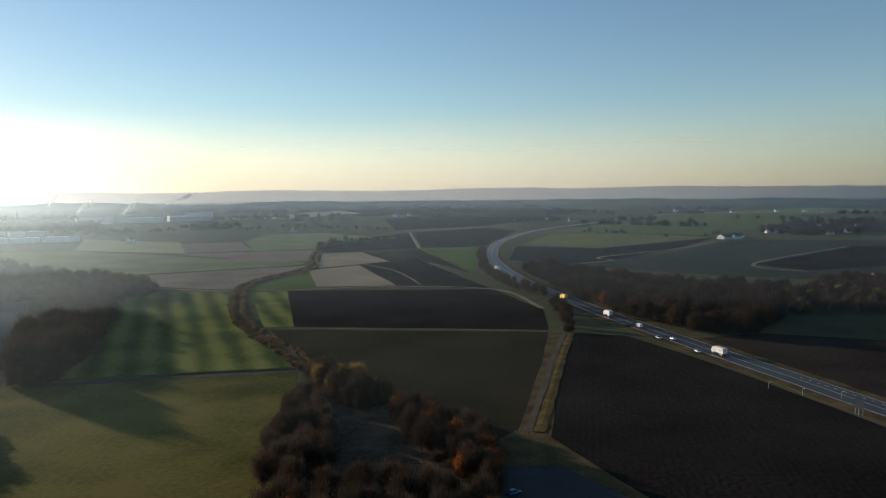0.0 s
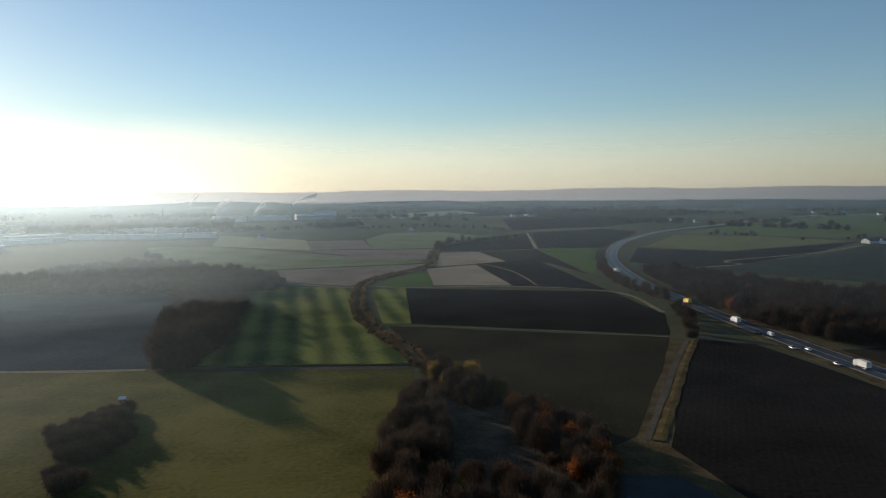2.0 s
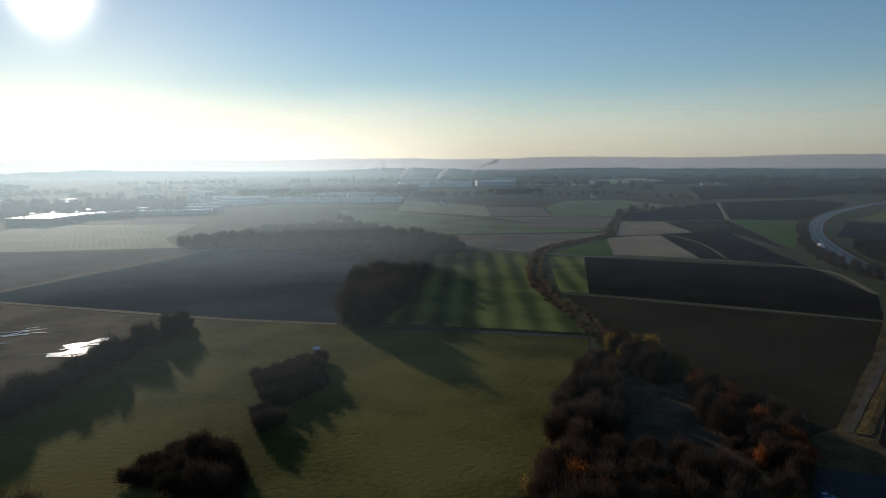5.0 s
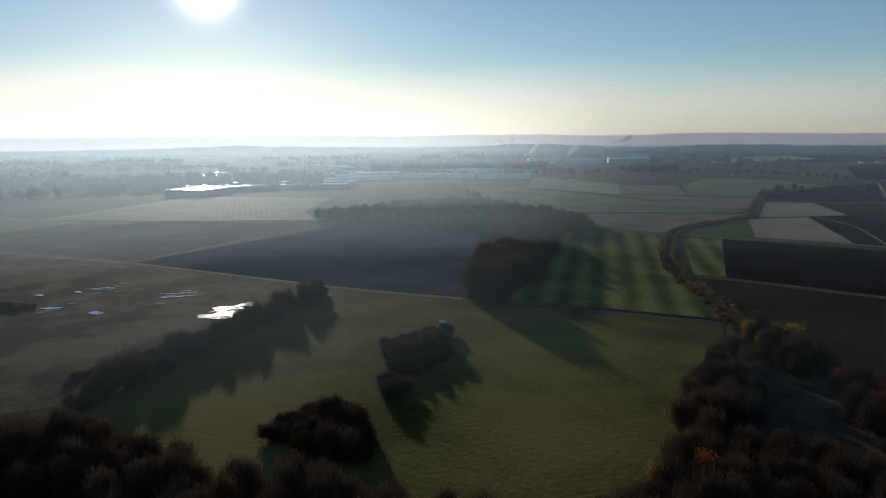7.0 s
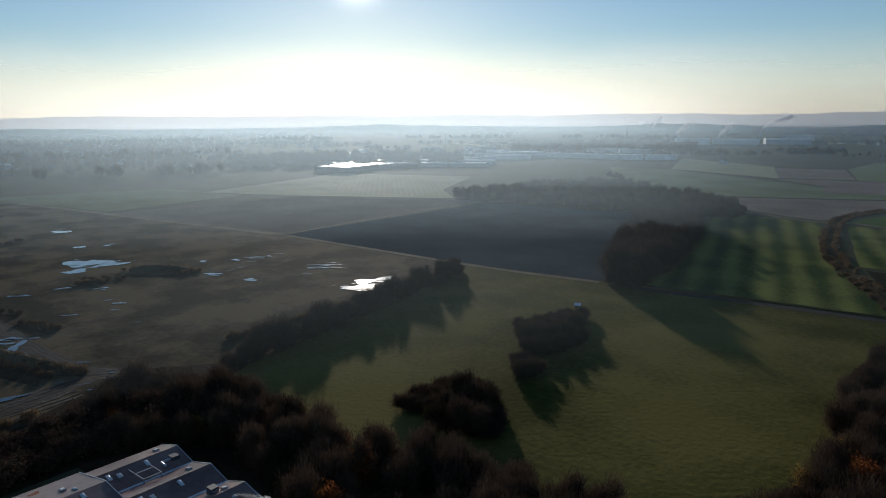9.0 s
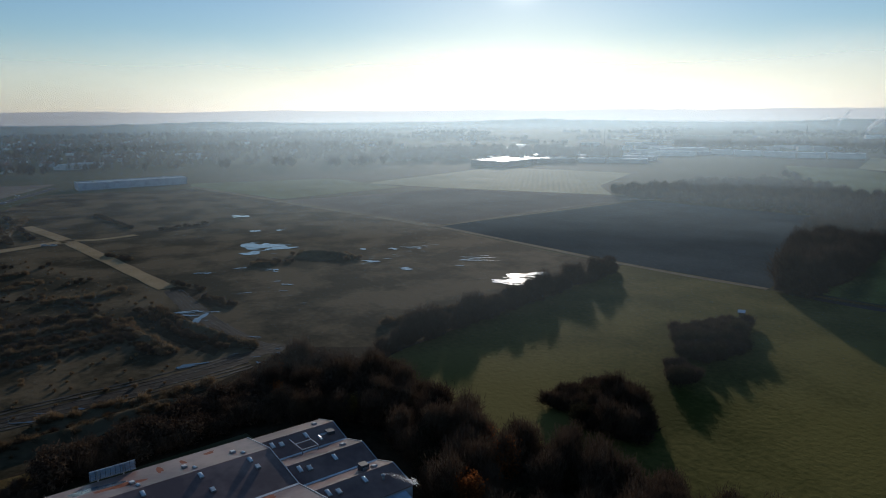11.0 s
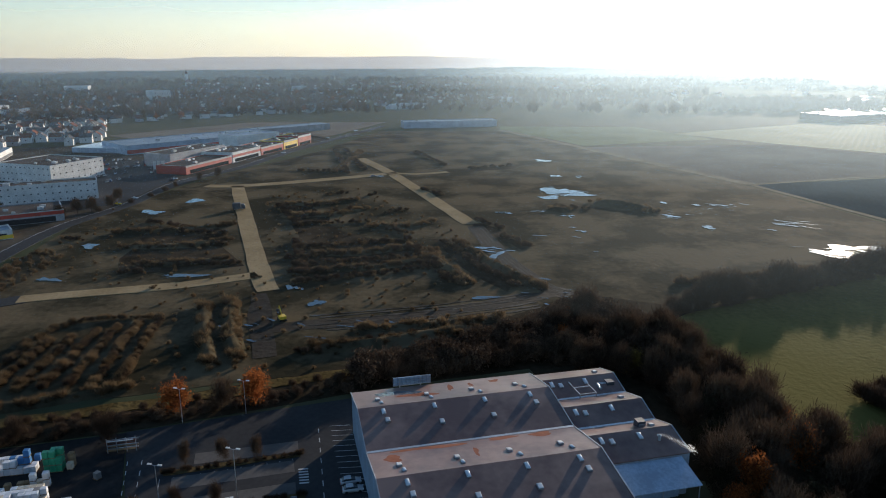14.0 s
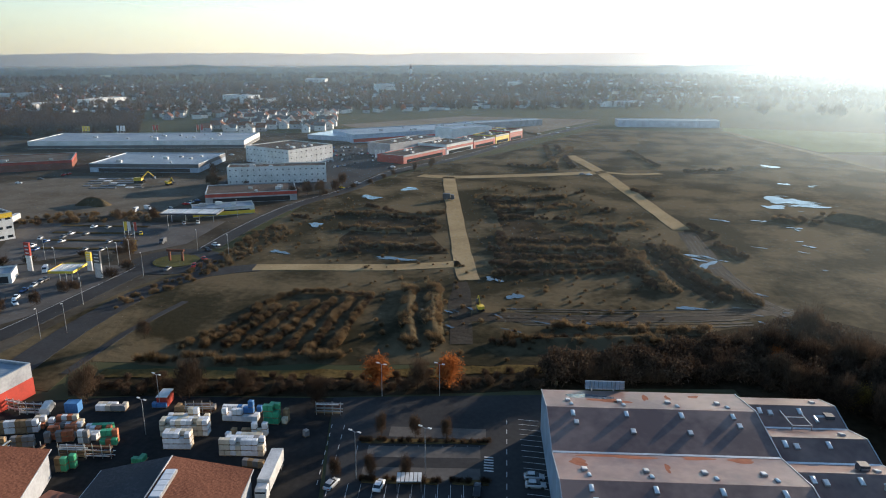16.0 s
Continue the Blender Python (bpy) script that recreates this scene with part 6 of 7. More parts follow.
stack_rows((-129.1, -83.3), (-130.1, -76.5), 2, 1.22, ["white_wrap", "white_wrap", "cream_wrap"], (2, 2, 3), 1, 0.0)
stack_rows((-134.1, -86.9), (-136.0, -75.4), 2, 1.22, ["white_wrap", "white_wrap", "cream_wrap"], (3, 3, 2), 2, 0.05)
stack_rows((-128.6, -69.8), (-129.8, -59.8), 2, 1.22, ["white_wrap", "grey_block", "white_wrap", "cream_wrap"], (2, 2, 3), 3)
stack_rows((-133.5, -70.7), (-134.3, -60.6), 1, 1.22, ["white_wrap", "cream_wrap"], (1, 2), 4)
stack_rows((-143.0, -76.0), (-143.7, -66.3), 2, 1.22, ["white_wrap", "white_wrap", "blue_wrap", "grey_block"], (2, 1, 3), 5, 0.15)
stack_rows((-143.3, -65.7), (-143.4, -61.5), 2, 1.22, ["green_wrap"], (3, 2), 6)
stack_rows((-143.9, -61.4), (-143.9, -57.9), 2, 1.22, ["cream_wrap", "timber"], (1, 2), 7)
stack_rows((-127.1, -111.1), (-129.4, -104.3), 3, 1.22, ["clay_brick", "clay_brick", "grey_block"], (1, 2), 8)
stack_rows((-128.3, -103.5), (-129.0, -98.7), 3, 1.22, ["white_wrap", "grey_block", "white_wrap"], (1, 2), 9)
stack_rows((-127.9, -98.0), (-129.0, -94.5), 2, 1.22, ["green_wrap", "clay_brick", "green_wrap"], (1, 2), 10)
stack_rows((-128.8, -124.0), (-131.5, -115.2), 2, 1.22, ["timber", "grey_block", "white_wrap"], (1, 2), 11, 0.2)
stack_rows((-117.3, -101.0), (-118.1, -96.3), 2, 1.22, ["green_wrap", "timber", "white_wrap", "clay_brick"], (1, 2), 12)
stack_rows((-142.6, -109.0), (-143.7, -101.5), 2, 1.22, ["white_wrap", "grey_block", "cream_wrap"], (1,), 13, 0.2)
stack_rows((-146.3, -96.2), (-147.0, -92.1), 1, 1.22, ["blue_wrap", "grey_block"], (1, 2), 14)
stack_rows((-145.6, -89.8), (-146.6, -79.9), 2, 1.22, ["timber", "grey_block", "timber"], (1,), 15, 0.3)
stack_rows((-138.6, -54.2), (-141.4, -52.2), 2, 1.22, ["white_wrap", "grey_block"], (1,), 16, 0.4)
stack_rows((-123.4, -119.4), (-125.8, -111.5), 1, 1.22, ["grey_block", "timber", "white_wrap"], (1, 2), 21, 0.2)
stack_rows((-132.3, -118.0), (-134.9, -106.7), 2, 1.22, ["clay_brick", "white_wrap", "grey_block", "cream_wrap"], (1, 2), 22, 0.15)
stack_rows((-132.3, -104.9), (-134.1, -98.3), 2, 1.22, ["clay_brick", "white_wrap", "green_wrap"], (1, 2), 23, 0.15)
stack_rows((-147.4, -78.1), (-148.5, -67.6), 1, 1.22, ["white_wrap", "blue_wrap", "white_wrap"], (2, 1), 24, 0.15)
stack_rows((-138.5, -87.3), (-139.9, -76.6), 1, 1.22, ["cream_wrap", "white_wrap"], (2, 3), 25, 0.1)
stack_rows((-137.1, -71.1), (-138.1, -61.9), 1, 1.22, ["cream_wrap", "white_wrap", "timber"], (1, 2), 26, 0.1)
stack_rows((-125.5, -63.1), (-125.3, -57.3), 1, 1.22, ["timber", "grey_block"], (1,), 17, 0.2)
stack_rows((-122.8, -87.0), (-122.8, -84.0), 2, 1.22, ["green_wrap", "grey_block"], (1,), 18, 0.2)
rnd_y = random.Random(9)


def shelf_rack(p, turn, label):
    """A cantilever rack with long goods."""
    ob = empty("storage_rack", pose(p[0], p[1], 0.13, 0, 0, turn), label, "storage rack", "racks in the yard")
    for x in (0, 2, 4, 6):
        part("upright", mesh_of("upright", *rod((x, 0, 0), (x, 0, 3.6), 0.09, n=4), MAT["steel"]), ob)
        for z in (0.3, 1.3, 2.3):
            part("arm", mesh_of("arm", *rod((x, 0, z), (x, 1.1, z + 0.05), 0.06, n=4), MAT["steel"]), ob)
    for z in (0.4, 1.4, 2.4):
        for k in range(4):
            c = rnd_y.choice(["timber", "steel", "white", "tile_brown"])
            part("bundle", mesh_of("bundle", *box(rnd_y.uniform(-0.6, 0.2), 0.1 + k * 0.25, z, rnd_y.uniform(5.4, 6.6), 0.3 + k * 0.25, z + rnd_y.uniform(0.1, 0.35)), MAT[c]), ob)
    return ob


for c, t in (((-122.1, -108.0), 0), ((-122.6, -116.7), 0), ((-121.9, -103.7), 95), ((-122.8, -98.3), 95), ((-144.2, -86.1), 100), ((-139.7, -132.4), 80), ((-137.8, -126.2), 95), ((-149.1, -54.8), 95)):
    shelf_rack(c, t, "steel rack with timber and profiles")
cont = empty("container", frame_of((-140.1, -115.7), (-140.6, -112.5)), "blue steel shipping container in the yard", "container")
L = dist((-140.1, -115.7), (-140.6, -112.5))
part("body", mesh_of("body", *box(0, 0, 0.14, max(3, L), 2.4, 2.7), WRAPS["blue_wrap"]), cont)
for i in range(8):
    part("rib", mesh_of("rib", *box(0.15 + i * max(3, L) / 8, -0.06, 0.3, 0.3 + i * max(3, L) / 8, 0, 2.6), WRAPS["blue_wrap"]), cont)
cab = empty("container", frame_of((-146.5, -95.1), (-146.9, -92.6)), "red and white cabin in the yard", "container")
part("body", mesh_of("body", *box(0, 0, 0.14, 2.6, 4.5, 2.8), MAT["red_wall"]), cab)
part("roof", mesh_of("roof", *box(-0.1, -0.1, 2.8, 2.7, 4.6, 2.95), MAT["white"]), cab)

# ---- car park ----
def mark(p, q, w, label="painted white bay line"):
    m = frame_of(p, q)
    ob = new("bay_line", mesh_of("bay_line", *box(0, -w / 2, 0.1, dist(p, q), w / 2, 0.156), MAT["paint"]))
    ob.matrix_world = m
    return tagged(ob, label, "road marking", kind="structure")


A, B = Vector((-154.4, -3.7)), Vector((-124.6, -0.2))
for i in range(14):
    p = A.lerp(B, i / 13)
    mark((p.x, p.y - 2.5), (p.x + 0.2, p.y + 2.4), 0.12)
A, B = Vector((-153.6, -8.8)), Vector((-118.7, -6.3))
for i in range(8):
    p, q = A.lerp(B, i / 8), A.lerp(B, (i + 0.45) / 8)
    mark((p.x, p.y), (q.x, q.y), 0.18, "dashed white lane line")
A, B = Vector((-136.7, -11.5)), Vector((-131.5, -11.0))
for i in range(6):
    p = A.lerp(B, i / 5)
    mark((p.x, p.y - 1.0), (p.x, p.y + 1.0), 0.45, "zebra crossing stripe")
for r, (xa, xb) in enumerate((((-122.5, -39), (-126, -13)), ((-119.2, -38.5), (-122.6, -13)), ((-137, -41), (-141, -14)))):
    a, b = Vector(xa), Vector(xb)
    n = 11
    d = (b - a).normalized()
    for i in range(n):
        p = a.lerp(b, i / (n - 1))
        mark((p.x, p.y), (p.x + 4.6 * d.y, p.y - 4.6 * d.x), 0.1)
for a, b in (((-121.0, -45.2), (-147.1, -49.9)), ((-117.6, -42.3), (-147.6, -46.9))):
    a, b = Vector(a), Vector(b)
    for i in range(7):
        p, q = a.lerp(b, i / 7), a.lerp(b, (i + 0.45) / 7)
        mark((p.x, p.y), (q.x, q.y), 0.16, "dashed white lane line")
for a, b in (((-139.0, -40.7), (-142.7, -12.5)), ((-124.0, -36.6), (-125.8, -21.0)), ((-126.3, -18.1), (-127.1, -10.6))):
    ribbon("planting_strip", [a, b], 1.8, 0.3, MAT["weeds"], "low planted strip between parking rows", "planting strip", rough_edge=0.2, step=3)
    copse("low_hedge", along([a, b], 1.6, 0.4, 3), ["bush"], "low clipped brown hedge in the car park", 0.18, 0.26, 4, 3)
ribbon("paving_band", [(-144.1, -35.3), (-146.3, -13.1)], 4.5, 0.156, MAT["paving"], "pale paved parking row", "paving")
ribbon("paving_band", [(-135.0, -38.3), (-138.2, -13.5)], 4.5, 0.157, MAT["paving"], "pale paved parking row", "paving")
ribbon("paving_band", [(-126.7, -37.3), (-129.8, -12.6)], 4.5, 0.156, MAT["paving"], "pale paved parking row", "paving")
for c in ((-142.1, -36.8), (-142.3, -28.9), (-142.4, -21.7), (-125.0, -35.0), (-123.5, -41.9), (-125.8, -27.7)):
    tree("bare", c, 0.38, "young trees in the car park", 1.5)
shelter = empty("trolley_shelter", frame_of((-121.3, -28.6), (-122.0, -24.1)), "trolley shelter with pale ribbed roof", "trolley shelter")
for i in range(6):
    part("roof_panel", mesh_of("roof_panel", *box(i * 0.85, 0, 2.4, i * 0.85 + 0.72, 3.2, 2.5), MAT["white"]), shelter)
for x in (0.1, 4.9):
    for y in (0.1, 3.1):
        part("post", mesh_of("post", *rod((x, y, 0), (x, y, 2.4), 0.06), MAT["steel"]), shelter)
part("frame", mesh_of("frame", *box(0, -0.05, 2.3, 5.0, 0, 2.4), MAT["steel"]), shelter)

# ---- building site: banks, mounds and shrub rows ----
def bank(pts, w, h, seed):
    """A rounded uneven heap of earth that tapers out at both ends."""
    rnd = random.Random(seed)
    line = smooth_line(pts, 2.5)
    n, m = len(line), 9
    v, f = [], []
    for i, p in enumerate(line):
        d = (line[min(i + 1, n - 1)] - line[max(i - 1, 0)]).normalized()
        nrm = Vector((-d.y, d.x))
        t = i / (n - 1)
        k = min(1, 5 * t, 5 * (1 - t)) ** 0.6
        for j in range(m):
            u = j / (m - 1) * 2 - 1
            q = p + nrm * u * w * 0.62 * (0.6 + 0.4 * k)
            z = (math.cos(u * math.pi) * 0.5 + 0.5) * h * k * rnd.uniform(0.8, 1.15) + (0.08 if abs(u) < 1 else -0.2)
            v.append((q.x, q.y, z))
        if i:
            a = (i - 1) * m
            f += [(a + j, a + j + 1, a + m + j + 1, a + m + j) for j in range(m - 1)]
    return tagged(new("earth_bank", mesh_of("earth_bank", v, f, MAT["site"], True)), "long heap of earth overgrown with dry weeds", "earth bank", kind="structure")


for pts, w, h in (([(-246.7, -51.0), (-218.7, -46.5), (-192.1, -39.6)], 6, 2.2), ([(-250.7, -42.7), (-219.9, -38.6), (-195.7, -33.0)], 6, 2.2),
                  ([(-171.0, -116.0), (-174.9, -87.0), (-182.4, -59.3)], 5, 1.6), ([(-202.6, -11.7), (-202.6, 5.4), (-212.6, 39.8)], 7, 2.0),
                  ([(-216.0, 1.9), (-215.5, 23.1), (-218.7, 49.4)], 5, 1.4), ([(-299.8, 34.6), (-276.7, 41.1), (-256.9, 46.6)], 6, 2.2), ([(-320.9, 51.5), (-279.8, 60.9), (-248.6, 72.1)], 6, 2.0),
                  ([(-365, -115), (-366, -84), (-374, -60)], 6, 1.6), ([(-334.4, -102.9), (-332.7, -76.4), (-341.7, -56.6)], 6, 1.8), ([(-303.3, -90.9), (-301.8, -69.4), (-308.4, -52.4)], 5, 1.6),
                  ([(-310.5, -14.0), (-308.0, 6.1), (-317.3, 28.9)], 6, 1.6), ([(-284.2, -10.2), (-284.3, 10.6), (-294.2, 31.8)], 6, 1.8), ([(-426, -34), (-420, -13), (-432, 7)], 6, 1.6),
                  ([(-394, -28), (-391, -9), (-403, 10)], 6, 1.6), ([(-359, 12), (-357, 32), (-364, 46)], 6, 1.6), ([(-540, -9), (-660, 14)], 7, 2.0),
                  ([(-403, 148), (-387, 164), (-370, 170)], 14, 3.0), ([(-389, 115), (-381, 126)], 8, 2.0), ([(-247.0, 124.9), (-249.0, 152.4), (-254.1, 187.1)], 5, 1.4)):
    bank(pts, w, h, int(w * 100 + h * 10 + abs(pts[0][0])))
    copse("weeds", along(pts, 1.5, w * 0.3, int(w * 7)), ["scrub"], "dry brown weeds on the earth bank", 0.3, 0.62, 4, int(h * 10))
for i in range(7):
    a, b = Vector((-183.5, -101.5)).lerp(Vector((-187.1, -63.1)), i / 6), Vector((-213.9, -98.0)).lerp(Vector((-234.8, -63.8)), i / 6)
    copse("shrub_row", along([a, b], 2.3, 0.6, i), ["scrub"], "planted row of dry golden brown shrubs", 0.3, 0.62, 1, 50 + i)
    copse("shrub_row", along([a, b], 2.6, 0.6, i + 30), ["bush"], "bare dark shrubs in a planted row", 0.25, 0.45, 1, 80 + i)
for pts in ([(-216.6, -99.7), (-235.8, -89.4), (-236.3, -64.7)], [(-182.2, -108.5), (-198.3, -101.8)], [(-194.6, -40.3), (-220, -45.5), (-245.5, -50.0)], [(-196.9, -32.9), (-222, -37), (-246.9, -40.6)]):
    copse("shrub_row", along(pts, 1.9, 0.8, len(pts)), ["scrub"], "row of dry golden brown shrubs", 0.28, 0.55, 1, int(-pts[0][0]))
# overgrown rows and hummocks of the fallow plots
PLOT_ROWS = (
    ((-409, -32), (-431, 3)), ((-385, -25), (-404, 3)), ((-372, -22), (-371, 11)), ((-321, -24), (-329, 29)), ((-304, -26), (-313, 33)), ((-293, -23), (-300, 36)),
    ((-282, -24), (-289, 38)), ((-269, -20), (-280, 31)), ((-392, 21), (-399, 34)), ((-350, 21), (-343, 30)), ((-454, -11), (-455, -1)), ((-445, 15), (-452, 19)),
    ((-463, 50), (-440, 59)), ((-545, 95), (-557, 132)), ((-365, 70), (-344, 78)), ((-330, 75), (-309, 83)), ((-394, 120), (-384, 137)), ((-676, -9), (-539, 1)),
    ((-678, 1), (-550, 14)), ((-557, -37), (-549, -11)), ((-423, -40), (-366, -25)), ((-199, -15), (-204, -3)), ((-204, -2), (-209, 20)), ((-334, -25), (-280, -17)),
    ((-363, -86), (-354, -60)), ((-332, -94), (-333, -57)), ((-302, -88), (-299, -48)), ((-389, -106), (-373, -85)), ((-355, -136), (-352, -128)), ((-293, -92), (-292, -85)),
    ((-316, 30), (-262, 38)), ((-325, 44), (-276, 55)), ((-276, 55), (-252, 63)), ((-654, 65), (-564, 79)))
for i, (a, b) in enumerate(PLOT_ROWS):
    copse("weeds", along([a, b], 1.7, 1.8, 300 + i), ["bush"], "dark bare weeds and brambles in an overgrown row", 0.22, 0.5, 2, 300 + i)
    copse("weeds", along([a, b], 3.5, 2.2, 400 + i), ["scrub"], "dry golden weeds in an overgrown row", 0.2, 0.45, 2, 400 + i)
for i, (a, b) in enumerate((((-208, 25), (-205, 44)), ((-210, 49), (-213, 56)), ((-308, 38), (-257, 43)))):
    copse("weeds", along([a, b], 1.6, 2.0, 500 + i), ["scrub"], "pale dry grass tufts on a mound", 0.25, 0.55, 1, 500 + i)
# dark colour holds both the low growth and the shadows among the bushes
brambles = surface("bramble_patch", (0.022, 0.017, 0.011), (0.070, 0.052, 0.032), 0.9, 0.6, 0.07, 0.9, contrast=1.8)
for pts in ([(-440, -42), (-345, -24), (-284, -18), (-268, -8), (-286, 36), (-325, 20), (-350, -2), (-420, -22)], [(-330, 40), (-318, 56), (-262, 66), (-246, 58), (-282, 46)],
            [(-366, 66), (-310, 86), (-304, 78), (-350, 64)], [(-380, -104), (-368, -66), (-296, -44), (-292, -94), (-340, -98)], [(-545, 90), (-556, 136), (-540, 130), (-534, 96)]):
    sheet("bramble_patch", pts, 0.10, brambles, "patch of low brambles and heather, their shadows put into the dark colour", "brambles", ragged=4.0)
rut = surface("wet_ruts", (0.026, 0.021, 0.015), (0.075, 0.062, 0.046), 0.6, 0.5, 0.12, 0.6, spec=0.06, contrast=2.5)
for i in range(6):
    off = (i - 2.4) * 3.1 + 0.9 * math.sin(i * 5.0)
    ribbon("wheel_rut", [(-210 + off * 0.9 - 14, -14 + 3 * (i % 3)), (-214 + off - 12, 10), (-218 + off - 12, 40 + 5 * (i % 2)), (-226 + off - 10, 66)], 0.9, 0.17, rut, "wet wheel rut in the mud", "rut", rough_edge=0.4, step=3)
for i in range(5):
    off = (i - 2) * 1.8
    ribbon("wheel_rut", [(-350, 66 + off), (-297, 67 + off), (-256, 72 + off), (-240, 80 + off)], 0.4, 0.17, rut, "wet wheel rut in the mud", "rut", rough_edge=0.15, step=4)
scrub = scatter([(-172.6, -106.5), (-188.7, -4.3), (-232.8, 42.9), (-342.0, 54.5), (-471, 7), (-461, -55), (-273.1, -30.2), (-428, -135), (-312.0, -135.4), (-259.0, -71.2)], 9.0, 70)
copse("scrub", scrub, ["scrub"], "scattered dry brown scrub on the site", 0.12, 0.32, 4, 70)
copse("scrub", scatter([(-290.4, -141.2), (-315.9, -145.7), (-341, -138), (-324.8, -126.0), (-293.0, -124.8), (-273.8, -129.7), (-237.9, -136.3), (-208.2, -147.3), (-213.1, -152.7), (-243.8, -144.2)], 4.0, 71), ["scrub"], "dry roadside scrub", 0.2, 0.5, 3, 71)
ribbon("grass_strip", [(-162.7, -121.1), (-166.7, -86.5), (-172.5, -49.8), (-181.7, -10.3), (-188.1, 20.8)], 5, 0.3, MAT["reed"], "dry yellow grass strip along the site edge", "verge", rough_edge=1.0, step=5)
thick = [(-157.7, -126.0), (-170.2, -55.5), (-181.7, -1.0), (-171.4, -0.7), (-159.8, -53.9), (-149.3, -120.0)]
copse("thicket", scatter(thick, 4.0, 33), ["bush", "dark"], "low dark bare thicket between yard and site", 0.22, 0.45, 2, 33)
copse("thicket", scatter([(-181.7, -1.0), (-194.8, 34.0), (-209.5, 54.1), (-224.0, 82.7), (-204.4, 94.7), (-175.3, 83.0), (-183.4, 75.3), (-182.0, 49.6), (-174.5, 2.2)], 4.2, 34), ["bush", "dark"], "dark bare thicket behind the hall", 0.7, 1.15, 2, 34)
copse("tree_row", scatter([(-647, -611), (-715, -451), (-864, -535), (-812, -762)], 8, 35), ["bare"], "brown bare trees behind the long hall", 1.0, 1.5, 4, 35)
copse("tree_row", scatter([(-647, -611), (-715, -451), (-864, -535), (-812, -762)], 20, 36), ["rust"], "russet trees behind the long hall", 0.8, 1.3, 4, 36)
copse("town_trees", scatter([(-823, -740), (-889, -478), (-1032, -285), (-1194, 13), (-1751, 17), (-1946, -763), (-1670, -1418)], 32, 37), ["bare"], "bare trees between the houses of the town", 0.8, 1.3, 10, 37)
copse("town_trees", scatter([(-823, -740), (-889, -478), (-1032, -285), (-1194, 13), (-1751, 17), (-1946, -763), (-1670, -1418)], 75, 38), ["rust"], "russet trees between the houses of the town", 0.8, 1.4, 10, 38)
edge = along([(-152.2, -122.1), (-158.4, -82.6), (-164.6, -47.7), (-172.9, -3.7)], 3.2, 1.3, 31)
copse("boundary_hedge", edge, ["bush", "dark"], "low dark unkempt hedge between yard and site", 0.25, 0.5, 2, 31)
for c, s in (((-146.5, -114.1), 1.0), ((-152.2, -89.6), 1.1), ((-166.3, -32.9), 0.9), ((-156.1, -76.9), 0.7), ((-153.3, -56.2), 0.8), ((-186.8, -122.9), 0.6), ((-270.3, -179.9), 0.9), ((-416, -151), 0.9), ((-421, -145), 0.9), ((-403, -155), 0.8)):
    tree("bare", c, s, "single bare trees at the road")
tree("ochre", (-274.6, -181.5), 0.8)

# ---- details of the retail park ----
for i in range(4):
    a, b = Vector((-276, -231)).lerp(Vector((-318, -247)), i / 3), Vector((-281.3, -186.7)).lerp(Vector((-322, -202)), i / 3)
    ribbon("hedge_strip", [(a.x, a.y), (b.x, b.y)], 2.2, 0.5, MAT["weeds"], "dark planted strip between parking rows", "planting strip", rough_edge=0.3, step=5)
    for k in range(6):
        if (k * 3 + i) % 4 < 2:
            p = a.lerp(b, (k + 0.5) / 6)
            car((p.x + 3.5, p.y), rnd_c.choice([0, 180]), rnd_c.choice(["white", "silver", "grey", "blue", "black"]))
for k in range(26):
    u, w = rnd_c.random(), rnd_c.randrange(4)
    p = Vector((-471, -346)).lerp(Vector((-413, -359)), u) if w == 0 else Vector((-534, -433)).lerp(Vector((-578, -266)), u) if w < 3 else Vector((-408, -205)).lerp(Vector((-362, -213)), u)
    car((p.x, p.y), 8 + 90 * rnd_c.randrange(2), rnd_c.choice(["white", "silver", "black", "grey", "blue", "red"]))
pit_rows = [(r, c) for r in range(5) for c in range(7) if (r * 5 + c * 3) % 4]
for r, c in pit_rows:
    p = Vector((-414, -302)).lerp(Vector((-423, -269)), c / 6).lerp(Vector((-448, -317)).lerp(Vector((-453, -290)), c / 6), r / 4)
    ob = new("slab", mesh_of("slab", *box(-1.6, -2.6, 0, 1.6, 2.6, 0.35), MAT["dark_wall" if (r + c) % 5 else "white"]))
    ob.matrix_world = pose(p.x, p.y, 0.05, 0, 0, 6)
    tagged(ob, "dark slab of a cleared foundation", "slab", "slabs on the cleared ground")
for pts, gap in (([(-418, -141), (-493, -112), (-538, -96)], 16), ([(-428, -199), (-448, -140)], 14), ([(-250.1, -225.9), (-271.6, -188.7)], 12), ([(-315, -261), (-337, -208)], 18), ([(-624, -142), (-778, -51)], 14), ([(-197.3, -181.5), (-228.8, -172.4), (-250.9, -170.2)], 9), ([(-502, -255), (-407, -208)], 10)):
    copse("roadside_trees", along(pts, gap, 3, gap), ["bare", "scrub"], "bare young trees along the road", 0.5, 0.9, 3, gap)
copse("roadside_trees", scatter([(-330, -293), (-352, -214), (-335, -204), (-313, -278)], 6, 39), ["scrub"], "dry scrub beside the cleared ground", 0.3, 0.7, 3, 39)
bank([(-363, -270), (-372, -268), (-364, -254)], 10, 3.5, 3)
